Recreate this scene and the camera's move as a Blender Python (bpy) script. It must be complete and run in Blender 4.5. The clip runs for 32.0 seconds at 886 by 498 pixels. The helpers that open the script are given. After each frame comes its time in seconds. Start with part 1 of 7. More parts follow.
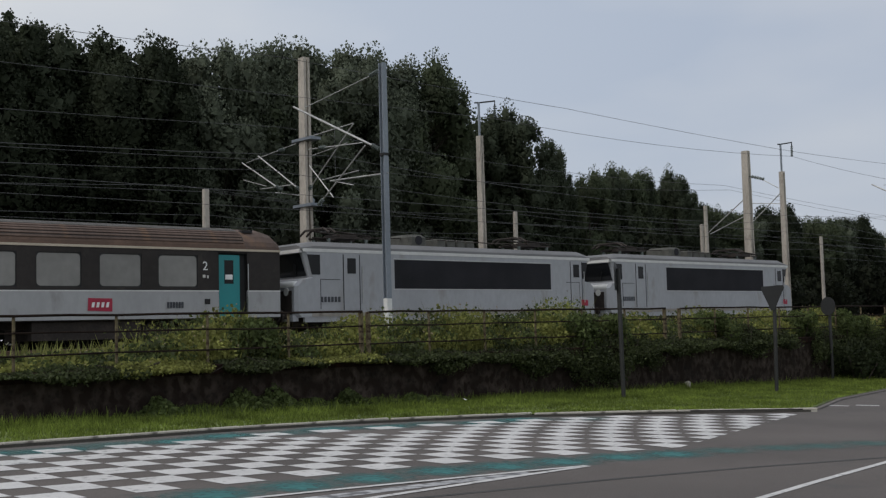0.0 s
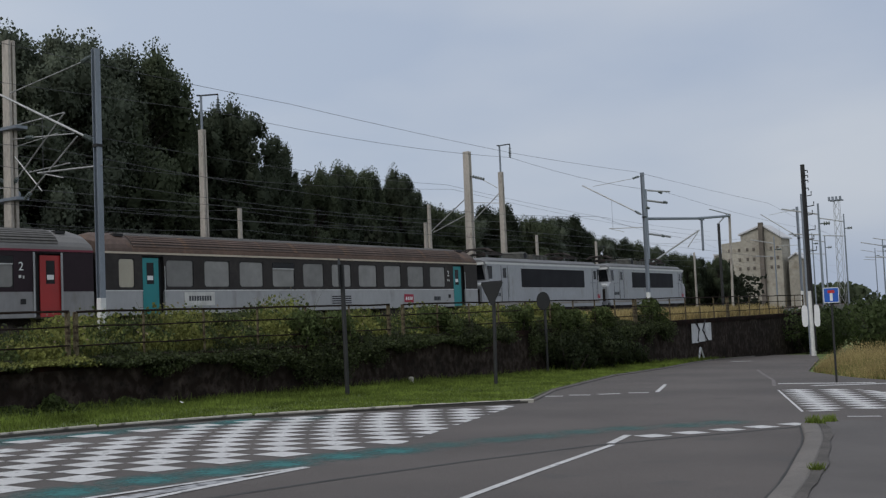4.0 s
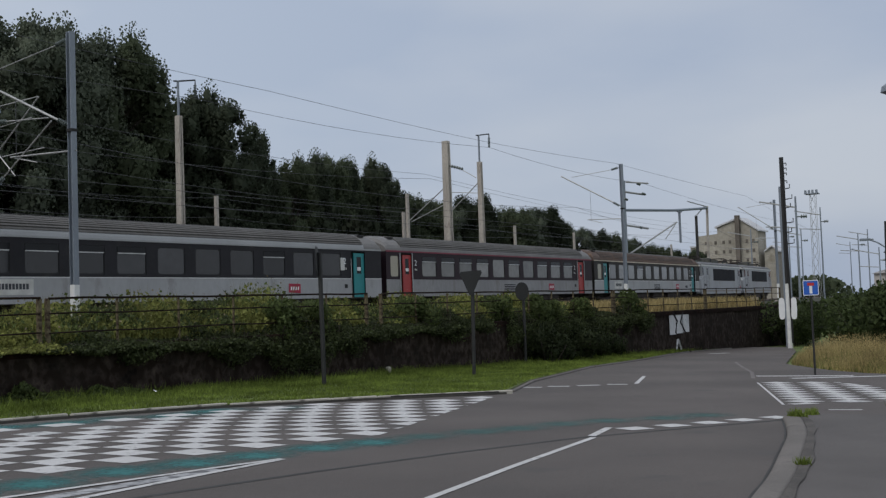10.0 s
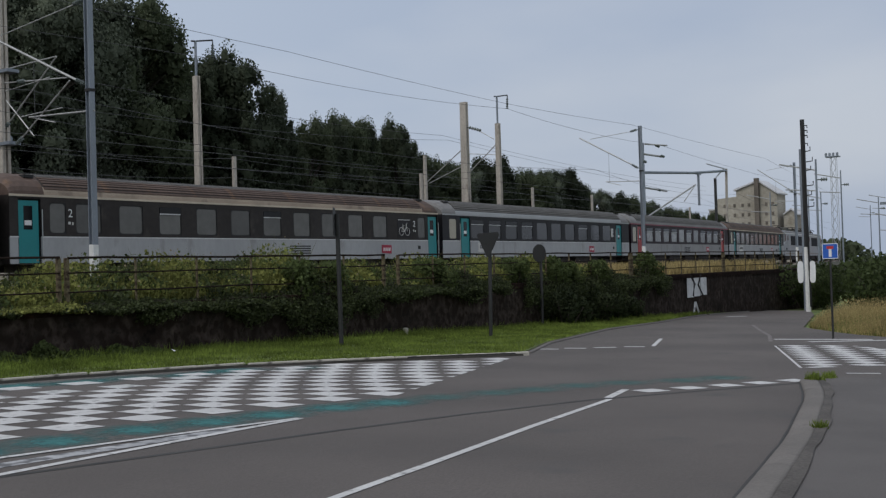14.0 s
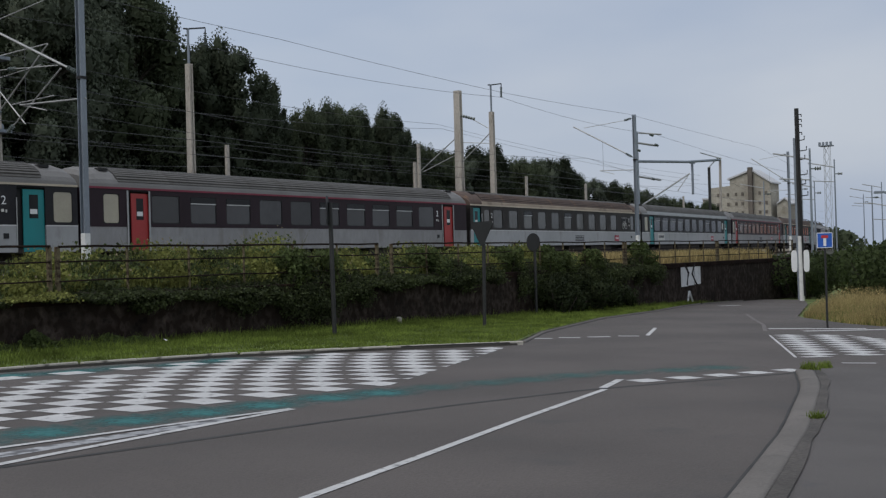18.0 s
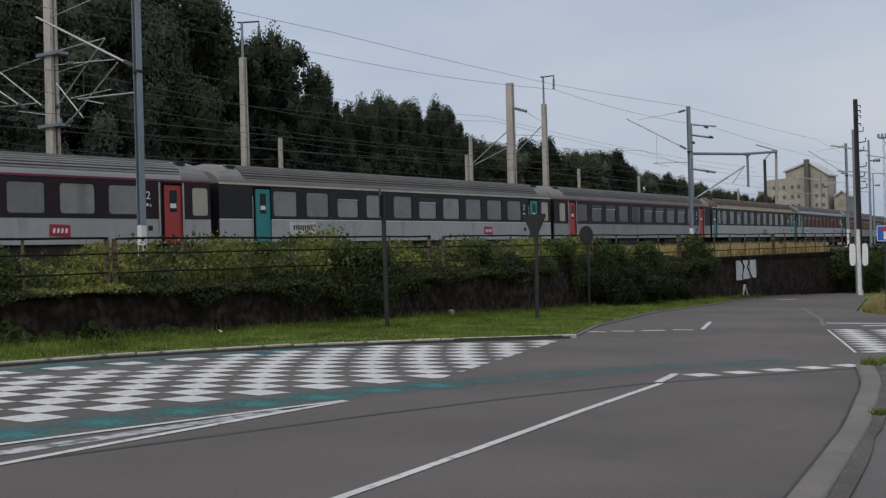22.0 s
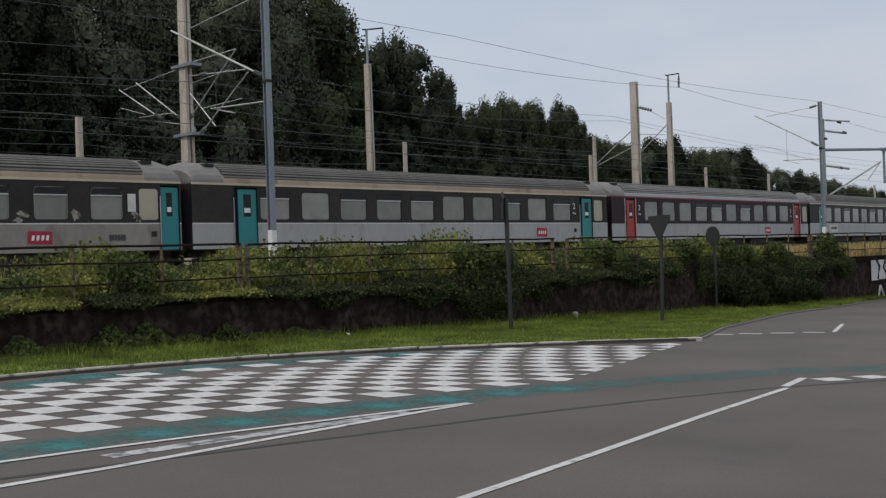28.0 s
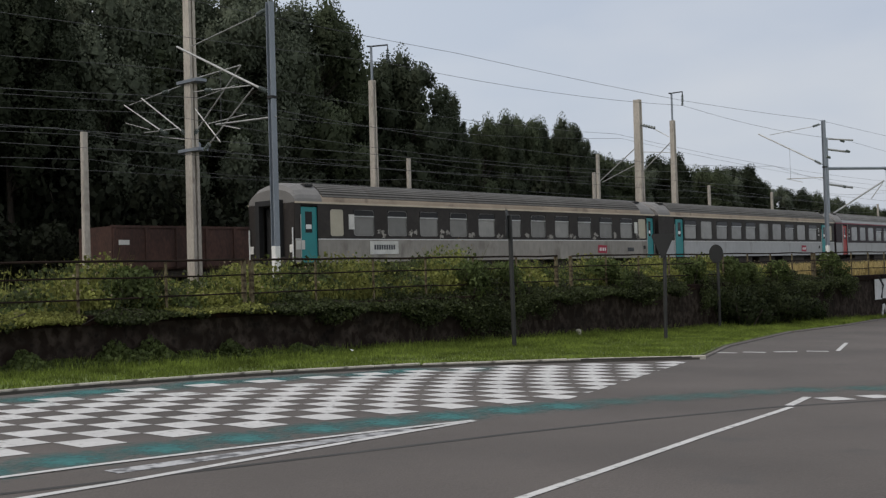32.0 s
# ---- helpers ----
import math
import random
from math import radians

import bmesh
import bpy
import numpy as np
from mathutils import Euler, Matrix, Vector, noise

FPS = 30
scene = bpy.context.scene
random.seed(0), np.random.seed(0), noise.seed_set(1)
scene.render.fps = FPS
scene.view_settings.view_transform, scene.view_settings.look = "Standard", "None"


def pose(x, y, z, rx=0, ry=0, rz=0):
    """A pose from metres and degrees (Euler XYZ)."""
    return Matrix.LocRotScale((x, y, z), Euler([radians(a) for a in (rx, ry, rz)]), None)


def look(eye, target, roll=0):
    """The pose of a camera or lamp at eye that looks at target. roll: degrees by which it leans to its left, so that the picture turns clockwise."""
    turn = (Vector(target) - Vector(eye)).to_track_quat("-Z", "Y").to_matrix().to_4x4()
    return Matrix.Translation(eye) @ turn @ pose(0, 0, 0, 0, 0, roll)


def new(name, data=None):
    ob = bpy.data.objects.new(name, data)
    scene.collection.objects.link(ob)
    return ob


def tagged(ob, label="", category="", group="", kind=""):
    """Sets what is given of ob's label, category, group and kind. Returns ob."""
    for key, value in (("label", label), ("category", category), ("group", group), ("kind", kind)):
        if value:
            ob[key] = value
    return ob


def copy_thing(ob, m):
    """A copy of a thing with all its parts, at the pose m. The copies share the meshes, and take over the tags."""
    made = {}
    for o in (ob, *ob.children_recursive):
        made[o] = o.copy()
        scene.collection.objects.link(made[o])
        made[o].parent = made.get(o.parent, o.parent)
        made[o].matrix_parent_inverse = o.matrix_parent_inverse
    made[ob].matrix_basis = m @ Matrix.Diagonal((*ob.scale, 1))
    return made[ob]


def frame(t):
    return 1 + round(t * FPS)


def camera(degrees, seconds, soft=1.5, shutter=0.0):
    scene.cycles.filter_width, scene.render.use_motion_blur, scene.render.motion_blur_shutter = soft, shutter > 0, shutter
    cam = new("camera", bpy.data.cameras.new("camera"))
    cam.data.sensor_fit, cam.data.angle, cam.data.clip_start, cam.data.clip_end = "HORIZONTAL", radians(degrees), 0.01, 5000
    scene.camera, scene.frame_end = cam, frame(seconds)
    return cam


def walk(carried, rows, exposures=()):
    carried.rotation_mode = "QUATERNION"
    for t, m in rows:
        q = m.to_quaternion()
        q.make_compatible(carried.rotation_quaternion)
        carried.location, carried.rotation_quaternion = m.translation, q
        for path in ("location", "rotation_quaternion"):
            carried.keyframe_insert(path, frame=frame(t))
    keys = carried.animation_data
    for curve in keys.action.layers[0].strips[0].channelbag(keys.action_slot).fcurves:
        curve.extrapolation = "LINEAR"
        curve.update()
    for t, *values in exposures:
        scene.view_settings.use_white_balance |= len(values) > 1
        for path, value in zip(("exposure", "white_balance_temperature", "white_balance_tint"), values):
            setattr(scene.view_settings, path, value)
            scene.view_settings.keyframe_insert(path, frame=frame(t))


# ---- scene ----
cam = camera(43.2, 32.0, soft=1.3)
PATH = [
    (0.0, (0.001, -0.001, 1.883), (6.711, 7.378, 2.598), -1.52),
    (0.5, (0.024, -0.044, 1.919), (7.006, 7.084, 2.580), -1.64),
    (1.0, (0.051, 0.025, 1.907), (7.330, 6.844, 2.630), -1.62),
    (1.5, (0.175, 0.099, 1.897), (7.756, 6.579, 2.634), -1.80),
    (2.0, (0.344, 0.180, 1.848), (8.245, 6.274, 2.520), -2.28),
    (2.5, (0.374, 0.192, 1.875), (8.528, 5.946, 2.505), -2.24),
    (3.0, (0.464, 0.270, 1.853), (8.733, 5.862, 2.452), -2.46),
    (3.5, (0.462, 0.263, 1.849), (8.748, 5.828, 2.459), -2.49),
    (5.5, (0.563, 0.412, 1.825), (8.938, 5.846, 2.387), -2.56),
    (6.0, (0.594, 0.432, 1.831), (9.034, 5.774, 2.312), -2.64),
    (6.5, (0.589, 0.442, 1.827), (9.020, 5.799, 2.280), -2.13),
    (7.0, (0.622, 0.445, 1.827), (9.018, 5.858, 2.277), -1.91),
    (7.5, (0.610, 0.445, 1.828), (9.036, 5.814, 2.253), -2.24),
    (8.0, (0.624, 0.457, 1.824), (9.117, 5.721, 2.200), -2.71),
    (8.5, (0.699, 0.490, 1.828), (9.258, 5.647, 2.206), -1.80),
    (9.0, (0.680, 0.463, 1.828), (9.212, 5.658, 2.284), -1.91),
    (9.5, (0.708, 0.483, 1.831), (9.253, 5.656, 2.305), -2.07),
    (10.0, (0.682, 0.472, 1.840), (9.089, 5.862, 2.363), -2.02),
    (10.5, (0.651, 0.461, 1.841), (9.007, 5.935, 2.310), -2.12),
    (11.0, (0.636, 0.459, 1.832), (8.902, 6.071, 2.262), -2.23),
    (11.5, (0.681, 0.483, 1.840), (8.957, 6.084, 2.210), -2.24),
    (12.0, (0.680, 0.476, 1.837), (8.975, 6.051, 2.167), -2.14),
    (12.5, (0.708, 0.494, 1.834), (9.016, 6.049, 2.165), -1.91),
    (13.0, (0.695, 0.491, 1.831), (9.000, 6.055, 2.113), -1.79),
    (13.5, (0.725, 0.505, 1.826), (9.029, 6.072, 2.064), -1.96),
    (14.0, (0.706, 0.486, 1.834), (9.032, 6.022, 2.021), -1.73),
    (14.5, (0.755, 0.507, 1.834), (9.083, 6.041, 1.998), -1.77),
    (16.5, (0.762, 0.542, 1.843), (9.110, 6.045, 1.980), -1.86),
    (17.0, (0.787, 0.530, 1.837), (9.128, 6.042, 2.027), -1.90),
    (17.5, (0.838, 0.554, 1.830), (9.172, 6.079, 1.928), -1.91),
    (18.0, (0.815, 0.559, 1.837), (9.172, 6.051, 1.923), -1.70),
    (18.5, (0.842, 0.555, 1.831), (9.229, 6.000, 1.900), -1.64),
    (19.0, (0.856, 0.587, 1.835), (9.249, 6.023, 1.879), -1.68),
    (19.5, (0.872, 0.604, 1.825), (9.259, 6.050, 1.860), -1.62),
    (20.0, (0.823, 0.587, 1.838), (9.167, 6.099, 1.910), -1.78),
    (20.5, (0.834, 0.575, 1.837), (9.078, 6.236, 1.920), -1.75),
    (21.0, (0.834, 0.581, 1.835), (8.969, 6.396, 1.923), -1.77),
    (21.5, (0.826, 0.569, 1.836), (8.869, 6.511, 1.906), -1.70),
    (22.0, (0.840, 0.612, 1.834), (8.935, 6.483, 1.868), -1.57),
    (22.5, (0.757, 0.592, 1.851), (8.746, 6.604, 1.987), -1.66),
    (23.0, (0.757, 0.573, 1.858), (8.570, 6.813, 1.929), -1.75),
    (23.5, (0.757, 0.570, 1.849), (8.440, 6.970, 1.978), -1.81),
    (24.0, (0.628, 0.505, 1.850), (8.205, 7.030, 1.962), -2.04),
    (24.5, (0.723, 0.556, 1.838), (8.191, 7.206, 1.892), -2.15),
    (25.0, (0.695, 0.549, 1.848), (8.141, 7.225, 1.840), -2.36),
    (25.5, (0.707, 0.564, 1.847), (8.084, 7.316, 1.804), -2.41),
    (27.5, (0.593, 0.382, 1.886), (7.989, 7.112, 1.969), -2.10),
    (28.0, (0.680, 0.448, 1.883), (8.075, 7.179, 1.960), -1.99),
    (28.5, (0.631, 0.417, 1.896), (8.007, 7.170, 1.963), -1.98),
    (29.0, (0.605, 0.437, 1.901), (7.943, 7.230, 1.960), -2.12),
    (29.5, (0.549, 0.376, 1.917), (7.829, 7.232, 2.008), -1.96),
    (30.0, (0.537, 0.391, 1.903), (7.729, 7.336, 2.087), -1.88),
    (30.5, (0.521, 0.384, 1.905), (7.692, 7.351, 2.095), -1.59),
    (31.0, (0.524, 0.400, 1.908), (7.746, 7.313, 2.127), -1.56),
    (31.5, (0.530, 0.397, 1.918), (7.842, 7.215, 2.138), -1.67),
    (32.0, (0.646, 0.447, 1.892), (8.026, 7.192, 2.116), -1.67),
]
walk(cam, [(t, look(eye, target, roll)) for t, eye, target, roll in PATH], exposures=[(0, 0.06, 6520, 10), (3, 0.02, 6300, 10), (6, -0.04, 6250, 10), (13, -0.02, 6250, 10), (19, 0.0, 6250, 10), (24, 0.14, 6480, 10), (28, 0.2, 6600, 10), (32, 0.24, 6700, 10)])

# ---- world, sun, exposure ----
world = bpy.data.worlds.new("sky")
scene.world = world
world.use_nodes = True
wn, wl = world.node_tree.nodes, world.node_tree.links
wn.clear()
SUN_EL, SUN_AZ = 50.0, 165.0
sky = wn.new("ShaderNodeTexSky")
sky.sky_type, sky.sun_disc = "NISHITA", False
sky.sun_elevation, sky.sun_rotation = radians(SUN_EL), radians(90 - SUN_AZ)
sky.air_density, sky.dust_density = 1.2, 3.0
sky_level = wn.new("ShaderNodeVectorMath")
sky_level.operation = "SCALE"
sky_level.inputs["Scale"].default_value = 0.085
wl.new(sky.outputs["Color"], sky_level.inputs[0])
coord = wn.new("ShaderNodeTexCoord")
stretch = wn.new("ShaderNodeMapping")
stretch.inputs["Scale"].default_value = (1.0, 1.0, 3.2)
wl.new(coord.outputs["Generated"], stretch.inputs["Vector"])
cloud = wn.new("ShaderNodeTexNoise")
cloud.inputs["Scale"].default_value, cloud.inputs["Detail"].default_value = 2.3, 5.0
cloud.inputs["Roughness"].default_value = 0.42
wl.new(stretch.outputs["Vector"], cloud.inputs["Vector"])
cloud_ramp = wn.new("ShaderNodeValToRGB")
cloud_ramp.color_ramp.elements[0].position, cloud_ramp.color_ramp.elements[1].position = 0.34, 0.68
cloud_ramp.color_ramp.elements[0].color = (0.45, 0.515, 0.63, 1)
cloud_ramp.color_ramp.elements[1].color = (0.65, 0.675, 0.715, 1)
wl.new(cloud.outputs["Fac"], cloud_ramp.inputs["Fac"])
sky_mix = wn.new("ShaderNodeMixRGB")
sky_mix.inputs["Fac"].default_value = 0.86
wl.new(sky_level.outputs[0], sky_mix.inputs["Color1"])
wl.new(cloud_ramp.outputs["Color"], sky_mix.inputs["Color2"])
background = wn.new("ShaderNodeBackground")
background.inputs["Strength"].default_value = 1.0
parts_of = wn.new("ShaderNodeSeparateXYZ")
wl.new(coord.outputs["Generated"], parts_of.inputs[0])
slope = wn.new("ShaderNodeMapRange")
slope.inputs["From Min"].default_value, slope.inputs["From Max"].default_value = 0.55, 1.0
slope.inputs["To Min"].default_value, slope.inputs["To Max"].default_value = 0.0, 1.0
wl.new(parts_of.outputs["X"], slope.inputs["Value"])
hue = wn.new("ShaderNodeMixRGB")
hue.inputs["Color1"].default_value, hue.inputs["Color2"].default_value = (1.13, 1.10, 1.05, 1), (0.86, 0.875, 0.905, 1)
wl.new(slope.outputs["Result"], hue.inputs["Fac"])
shade_sky = wn.new("ShaderNodeMixRGB")
shade_sky.blend_type = "MULTIPLY"
shade_sky.inputs["Fac"].default_value = 1.0
wl.new(sky_mix.outputs["Color"], shade_sky.inputs["Color1"])
wl.new(hue.outputs["Color"], shade_sky.inputs["Color2"])
wl.new(shade_sky.outputs["Color"], background.inputs["Color"])
world_out = wn.new("ShaderNodeOutputWorld")
wl.new(background.outputs["Background"], world_out.inputs["Surface"])
sun_data = bpy.data.lights.new("sun", "SUN")
sun_data.energy, sun_data.angle, sun_data.color = 1.0, radians(25), (1.0, 0.96, 0.9)
sun = new("sun", sun_data)
sun.matrix_world = look((math.cos(radians(SUN_AZ)) * math.cos(radians(SUN_EL)) * 50, math.sin(radians(SUN_AZ)) * math.cos(radians(SUN_EL)) * 50, math.sin(radians(SUN_EL)) * 50), (0, 0, 0))


# ---- materials ----
def mat(name, color, rough=0.7, metal=0.0, vary=0.25, scale=3.0, fine=40.0, bump=0.1, tint=None, spot=None, spot_at=0.6, per_piece=0.0, streak=1.0, spec=0.5, leaf=False, spot_scale=None):
    """A procedural surface: a base colour that wanders at two sizes, worn spots of a second colour, and fine relief."""
    m = bpy.data.materials.new(name)
    m.use_nodes = True
    n, l = m.node_tree.nodes, m.node_tree.links
    p = n["Principled BSDF"]
    p.inputs["Roughness"].default_value, p.inputs["Metallic"].default_value = rough, metal
    p.inputs["Specular IOR Level"].default_value = spec
    tc = n.new("ShaderNodeTexCoord")
    mp = n.new("ShaderNodeMapping")
    mp.inputs["Scale"].default_value = (1, 1, 1 / streak)
    l.new(tc.outputs["Object"], mp.inputs["Vector"])
    big = n.new("ShaderNodeTexNoise")
    big.inputs["Scale"].default_value, big.inputs["Detail"].default_value = scale, 4.0
    l.new(mp.outputs["Vector"], big.inputs["Vector"])
    small = n.new("ShaderNodeTexNoise")
    small.inputs["Scale"].default_value, small.inputs["Detail"].default_value = fine, 2.0
    l.new(mp.outputs["Vector"], small.inputs["Vector"])
    mix = n.new("ShaderNodeMixRGB")
    dark = tint or tuple(c * (1 - vary) for c in color)
    light = tuple(min(c * (1 + vary), 1) for c in color)
    ramp = n.new("ShaderNodeValToRGB")
    ramp.color_ramp.elements[0].position, ramp.color_ramp.elements[1].position = 0.3, 0.7
    ramp.color_ramp.elements[0].color, ramp.color_ramp.elements[1].color = (*dark, 1), (*light, 1)
    l.new(big.outputs["Fac"], ramp.inputs["Fac"])
    grain = n.new("ShaderNodeMapRange")
    grain.inputs["From Min"].default_value, grain.inputs["From Max"].default_value = 0.3, 0.7
    grain.inputs["To Min"].default_value, grain.inputs["To Max"].default_value = 1 - vary * 0.8, 1 + vary * 0.5
    l.new(small.outputs["Fac"], grain.inputs["Value"])
    mix.blend_type = "MULTIPLY"
    mix.inputs["Fac"].default_value = 1.0
    l.new(ramp.outputs["Color"], mix.inputs["Color1"])
    l.new(grain.outputs["Result"], mix.inputs["Color2"])
    col = mix.outputs["Color"]
    if spot:
        worn = n.new("ShaderNodeTexNoise")
        worn.inputs["Scale"].default_value, worn.inputs["Detail"].default_value = spot_scale or scale * 2.7, 6.0
        l.new(mp.outputs["Vector"], worn.inputs["Vector"])
        wr = n.new("ShaderNodeMapRange")
        wr.inputs["From Min"].default_value, wr.inputs["From Max"].default_value = spot_at, spot_at + 0.12
        l.new(worn.outputs["Fac"], wr.inputs["Value"])
        over = n.new("ShaderNodeMixRGB")
        over.inputs["Color2"].default_value = (*spot, 1)
        l.new(wr.outputs["Result"], over.inputs["Fac"])
        l.new(col, over.inputs["Color1"])
        col = over.outputs["Color"]
    if per_piece:
        if leaf:
            rnd = n.new("ShaderNodeNewGeometry").outputs["Random Per Island"]
        else:
            rnd = n.new("ShaderNodeObjectInfo").outputs["Random"]
        pr = n.new("ShaderNodeMapRange")
        pr.inputs["To Min"].default_value, pr.inputs["To Max"].default_value = 1 - per_piece, 1 + per_piece
        l.new(rnd, pr.inputs["Value"])
        each = n.new("ShaderNodeMixRGB")
        each.blend_type = "MULTIPLY"
        each.inputs["Fac"].default_value = 1.0
        l.new(col, each.inputs["Color1"])
        l.new(pr.outputs["Result"], each.inputs["Color2"])
        col = each.outputs["Color"]
    l.new(col, p.inputs["Base Color"])
    if bump:
        b = n.new("ShaderNodeBump")
        b.inputs["Strength"].default_value, b.inputs["Distance"].default_value = bump, 0.02
        l.new(small.outputs["Fac"], b.inputs["Height"])
        l.new(b.outputs["Normal"], p.inputs["Normal"])
    if leaf:
        p.inputs["Transmission Weight"].default_value = 0.0
        t = n.new("ShaderNodeBsdfTranslucent")
        l.new(col, t.inputs["Color"])
        add = n.new("ShaderNodeMixShader")
        add.inputs["Fac"].default_value = 0.4
        l.new(p.outputs["BSDF"], add.inputs[1])
        l.new(t.outputs["BSDF"], add.inputs[2])
        l.new(add.outputs["Shader"], n["Material Output"].inputs["Surface"])
    return m


ASPHALT = mat("asphalt", (0.1, 0.0855, 0.0775), 0.85, vary=0.19, scale=0.3, fine=45, bump=0.5, spot=(0.08, 0.072, 0.067), spot_at=0.6, spot_scale=1.1)
PAVING = mat("pavement_asphalt", (0.112, 0.101, 0.095), 0.9, vary=0.14, scale=0.6, fine=70, bump=0.4, spot=(0.09, 0.085, 0.085), spot_at=0.64, spot_scale=1.7)
TAR = mat("tar_joint", (0.04, 0.038, 0.036), 0.8, vary=0.3, scale=2)
PAINT = mat("road_paint", (0.56, 0.55, 0.54), 0.7, vary=0.1, scale=1.3, fine=30, bump=0.2, spot=(0.24, 0.235, 0.23), spot_at=0.585, spot_scale=9)
PAINT_OLD = mat("worn_road_paint", (0.42, 0.42, 0.43), 0.75, vary=0.2, scale=1.5, fine=30, bump=0.2, spot=(0.13, 0.13, 0.135), spot_at=0.48, spot_scale=6)
PAINT_THIN = mat("thin_road_paint", (0.56, 0.56, 0.55), 0.7, vary=0.15, scale=1.5, fine=30, bump=0.2, spot=(0.2, 0.2, 0.2), spot_at=0.56, spot_scale=6)
PAINT_FADED = mat("faded_road_paint", (0.17, 0.15, 0.14), 0.8, vary=0.2, scale=1.5, fine=30, spot=(0.11, 0.1, 0.095), spot_at=0.5, spot_scale=5)
KERB = mat("kerb_concrete", (0.40, 0.375, 0.32), 0.85, vary=0.22, scale=1.5, fine=35, bump=0.4, spot=(0.14, 0.13, 0.11), spot_at=0.58, per_piece=0.12)
KERB_WORN = mat("worn_grey_kerb", (0.16, 0.144, 0.13), 0.88, vary=0.15, scale=1.2, fine=35, bump=0.4, spot=(0.12, 0.108, 0.098), spot_at=0.6, per_piece=0.05)
# dark tone that puts shade into the kerb's upright face
KERB_DARK = mat("shaded_kerb_face", (0.07, 0.065, 0.055), 0.9, vary=0.3, scale=2)
DIRT = mat("bare_dirt", (0.088, 0.078, 0.07), 0.95, vary=0.3, scale=2.0, fine=30, bump=0.6)
SOIL_GRASS = mat("grassy_soil", (0.125, 0.165, 0.04), 0.95, vary=0.4, scale=0.8, fine=14, bump=0.6)
EMBANK = mat("embankment_soil", (0.04, 0.033, 0.024), 0.95, vary=0.4, scale=0.5, fine=9, bump=0.7, spot=(0.045, 0.06, 0.025), spot_at=0.5)
WALL = mat("stained_concrete_wall", (0.046, 0.036, 0.030), 0.95, vary=0.65, scale=1.7, fine=11, bump=1.0, streak=1.2, spot=(0.02, 0.014, 0.011), spot_at=0.46, spot_scale=5.5, spec=0.12)
COPING = mat("dark_coping", (0.017, 0.010, 0.008), 0.95, vary=0.5, scale=1.2, fine=20, bump=0.8, spec=0.08, spot=(0.035, 0.018, 0.012), spot_at=0.6)
FENCE = mat("weathered_fence_paint", (0.02, 0.013, 0.010), 0.85, vary=0.4, scale=2, fine=40, spot=(0.06, 0.035, 0.022), spot_at=0.64, spec=0.15)
FENCE_POST = mat("peeling_fence_post", (0.15, 0.125, 0.075), 0.85, vary=0.4, scale=3, fine=40, spot=(0.045, 0.028, 0.02), spot_at=0.5, spec=0.2)
BALLAST = mat("ballast", (0.095, 0.07, 0.058), 0.95, vary=0.5, scale=1.0, fine=12, bump=0.9)
SLEEPER = mat("concrete_sleeper", (0.09, 0.075, 0.065), 0.9, vary=0.3)
RAIL = mat("rail_steel", (0.16, 0.11, 0.08), 0.5, 0.6, vary=0.3)
MAST = mat("mast_concrete", (0.44, 0.40, 0.35), 0.85, vary=0.22, scale=0.8, fine=14, bump=0.3, streak=3, spot=(0.22, 0.19, 0.16), spot_at=0.58)
GALV = mat("galvanised_steel", (0.25, 0.28, 0.32), 0.55, 0.35, vary=0.15, scale=1.0, streak=4)
SLEEVE = mat("white_sleeve", (0.75, 0.75, 0.73), 0.7, vary=0.1)
TUBE = mat("galvanised_tube", (0.42, 0.42, 0.41), 0.5, 0.4, vary=0.2)
WIRE = mat("catenary_wire", (0.10, 0.102, 0.105), 0.5, 0.3, vary=0.1, bump=0)
INSUL = mat("glass_insulator", (0.10, 0.12, 0.11), 0.25, vary=0.2)
POST = mat("dark_painted_post", (0.03, 0.03, 0.03), 0.6, 0.2, vary=0.25, scale=2)
SIGN_BACK = mat("grey_sign_back", (0.035, 0.036, 0.037), 0.6, 0.4, vary=0.15, scale=2)
SIGN_BLUE = mat("blue_sign_face", (0.02, 0.11, 0.48), 0.4, vary=0.06, bump=0)
SIGN_WHITE = mat("white_sign_face", (0.8, 0.8, 0.8), 0.4, vary=0.05, bump=0)
SIGN_RED = mat("red_sign_face", (0.5, 0.03, 0.03), 0.4, vary=0.05, bump=0)
BARK = mat("bark", (0.05, 0.04, 0.031), 0.95, vary=0.4, scale=3, fine=18, bump=0.8, streak=3)
LEAF_A = mat("dark_leaves", (0.066, 0.082, 0.05), 0.75, vary=0.2, scale=0.4, fine=3, bump=0, per_piece=0.07, leaf=True, spec=0.25)
LEAF_B = mat("willow_leaves", (0.128, 0.15, 0.104), 0.75, vary=0.2, scale=0.35, fine=3, bump=0, per_piece=0.07, leaf=True, spec=0.25)
LEAF_C = mat("olive_leaves", (0.085, 0.105, 0.058), 0.75, vary=0.2, scale=0.4, fine=3, bump=0, per_piece=0.07, leaf=True, spec=0.25)
# dark green of its own, deepened to hold the wood's shade
LEAF_E = mat("deep_green_shade_leaves", (0.044, 0.055, 0.033), 0.8, vary=0.25, scale=0.3, fine=2, bump=0, per_piece=0.1, leaf=True, spec=0.15)
# the canopy's shade is put into this leaf colour
LEAF_D = mat("shade_coloured_leaves", (0.024, 0.029, 0.017), 0.8, vary=0.25, scale=0.4, fine=3, bump=0, per_piece=0.2, leaf=True, spec=0.2)
HEDGE_LEAF = mat("hedge_leaves", (0.07, 0.095, 0.034), 0.75, vary=0.3, scale=0.5, fine=4, bump=0, per_piece=0.3, leaf=True, spec=0.25)
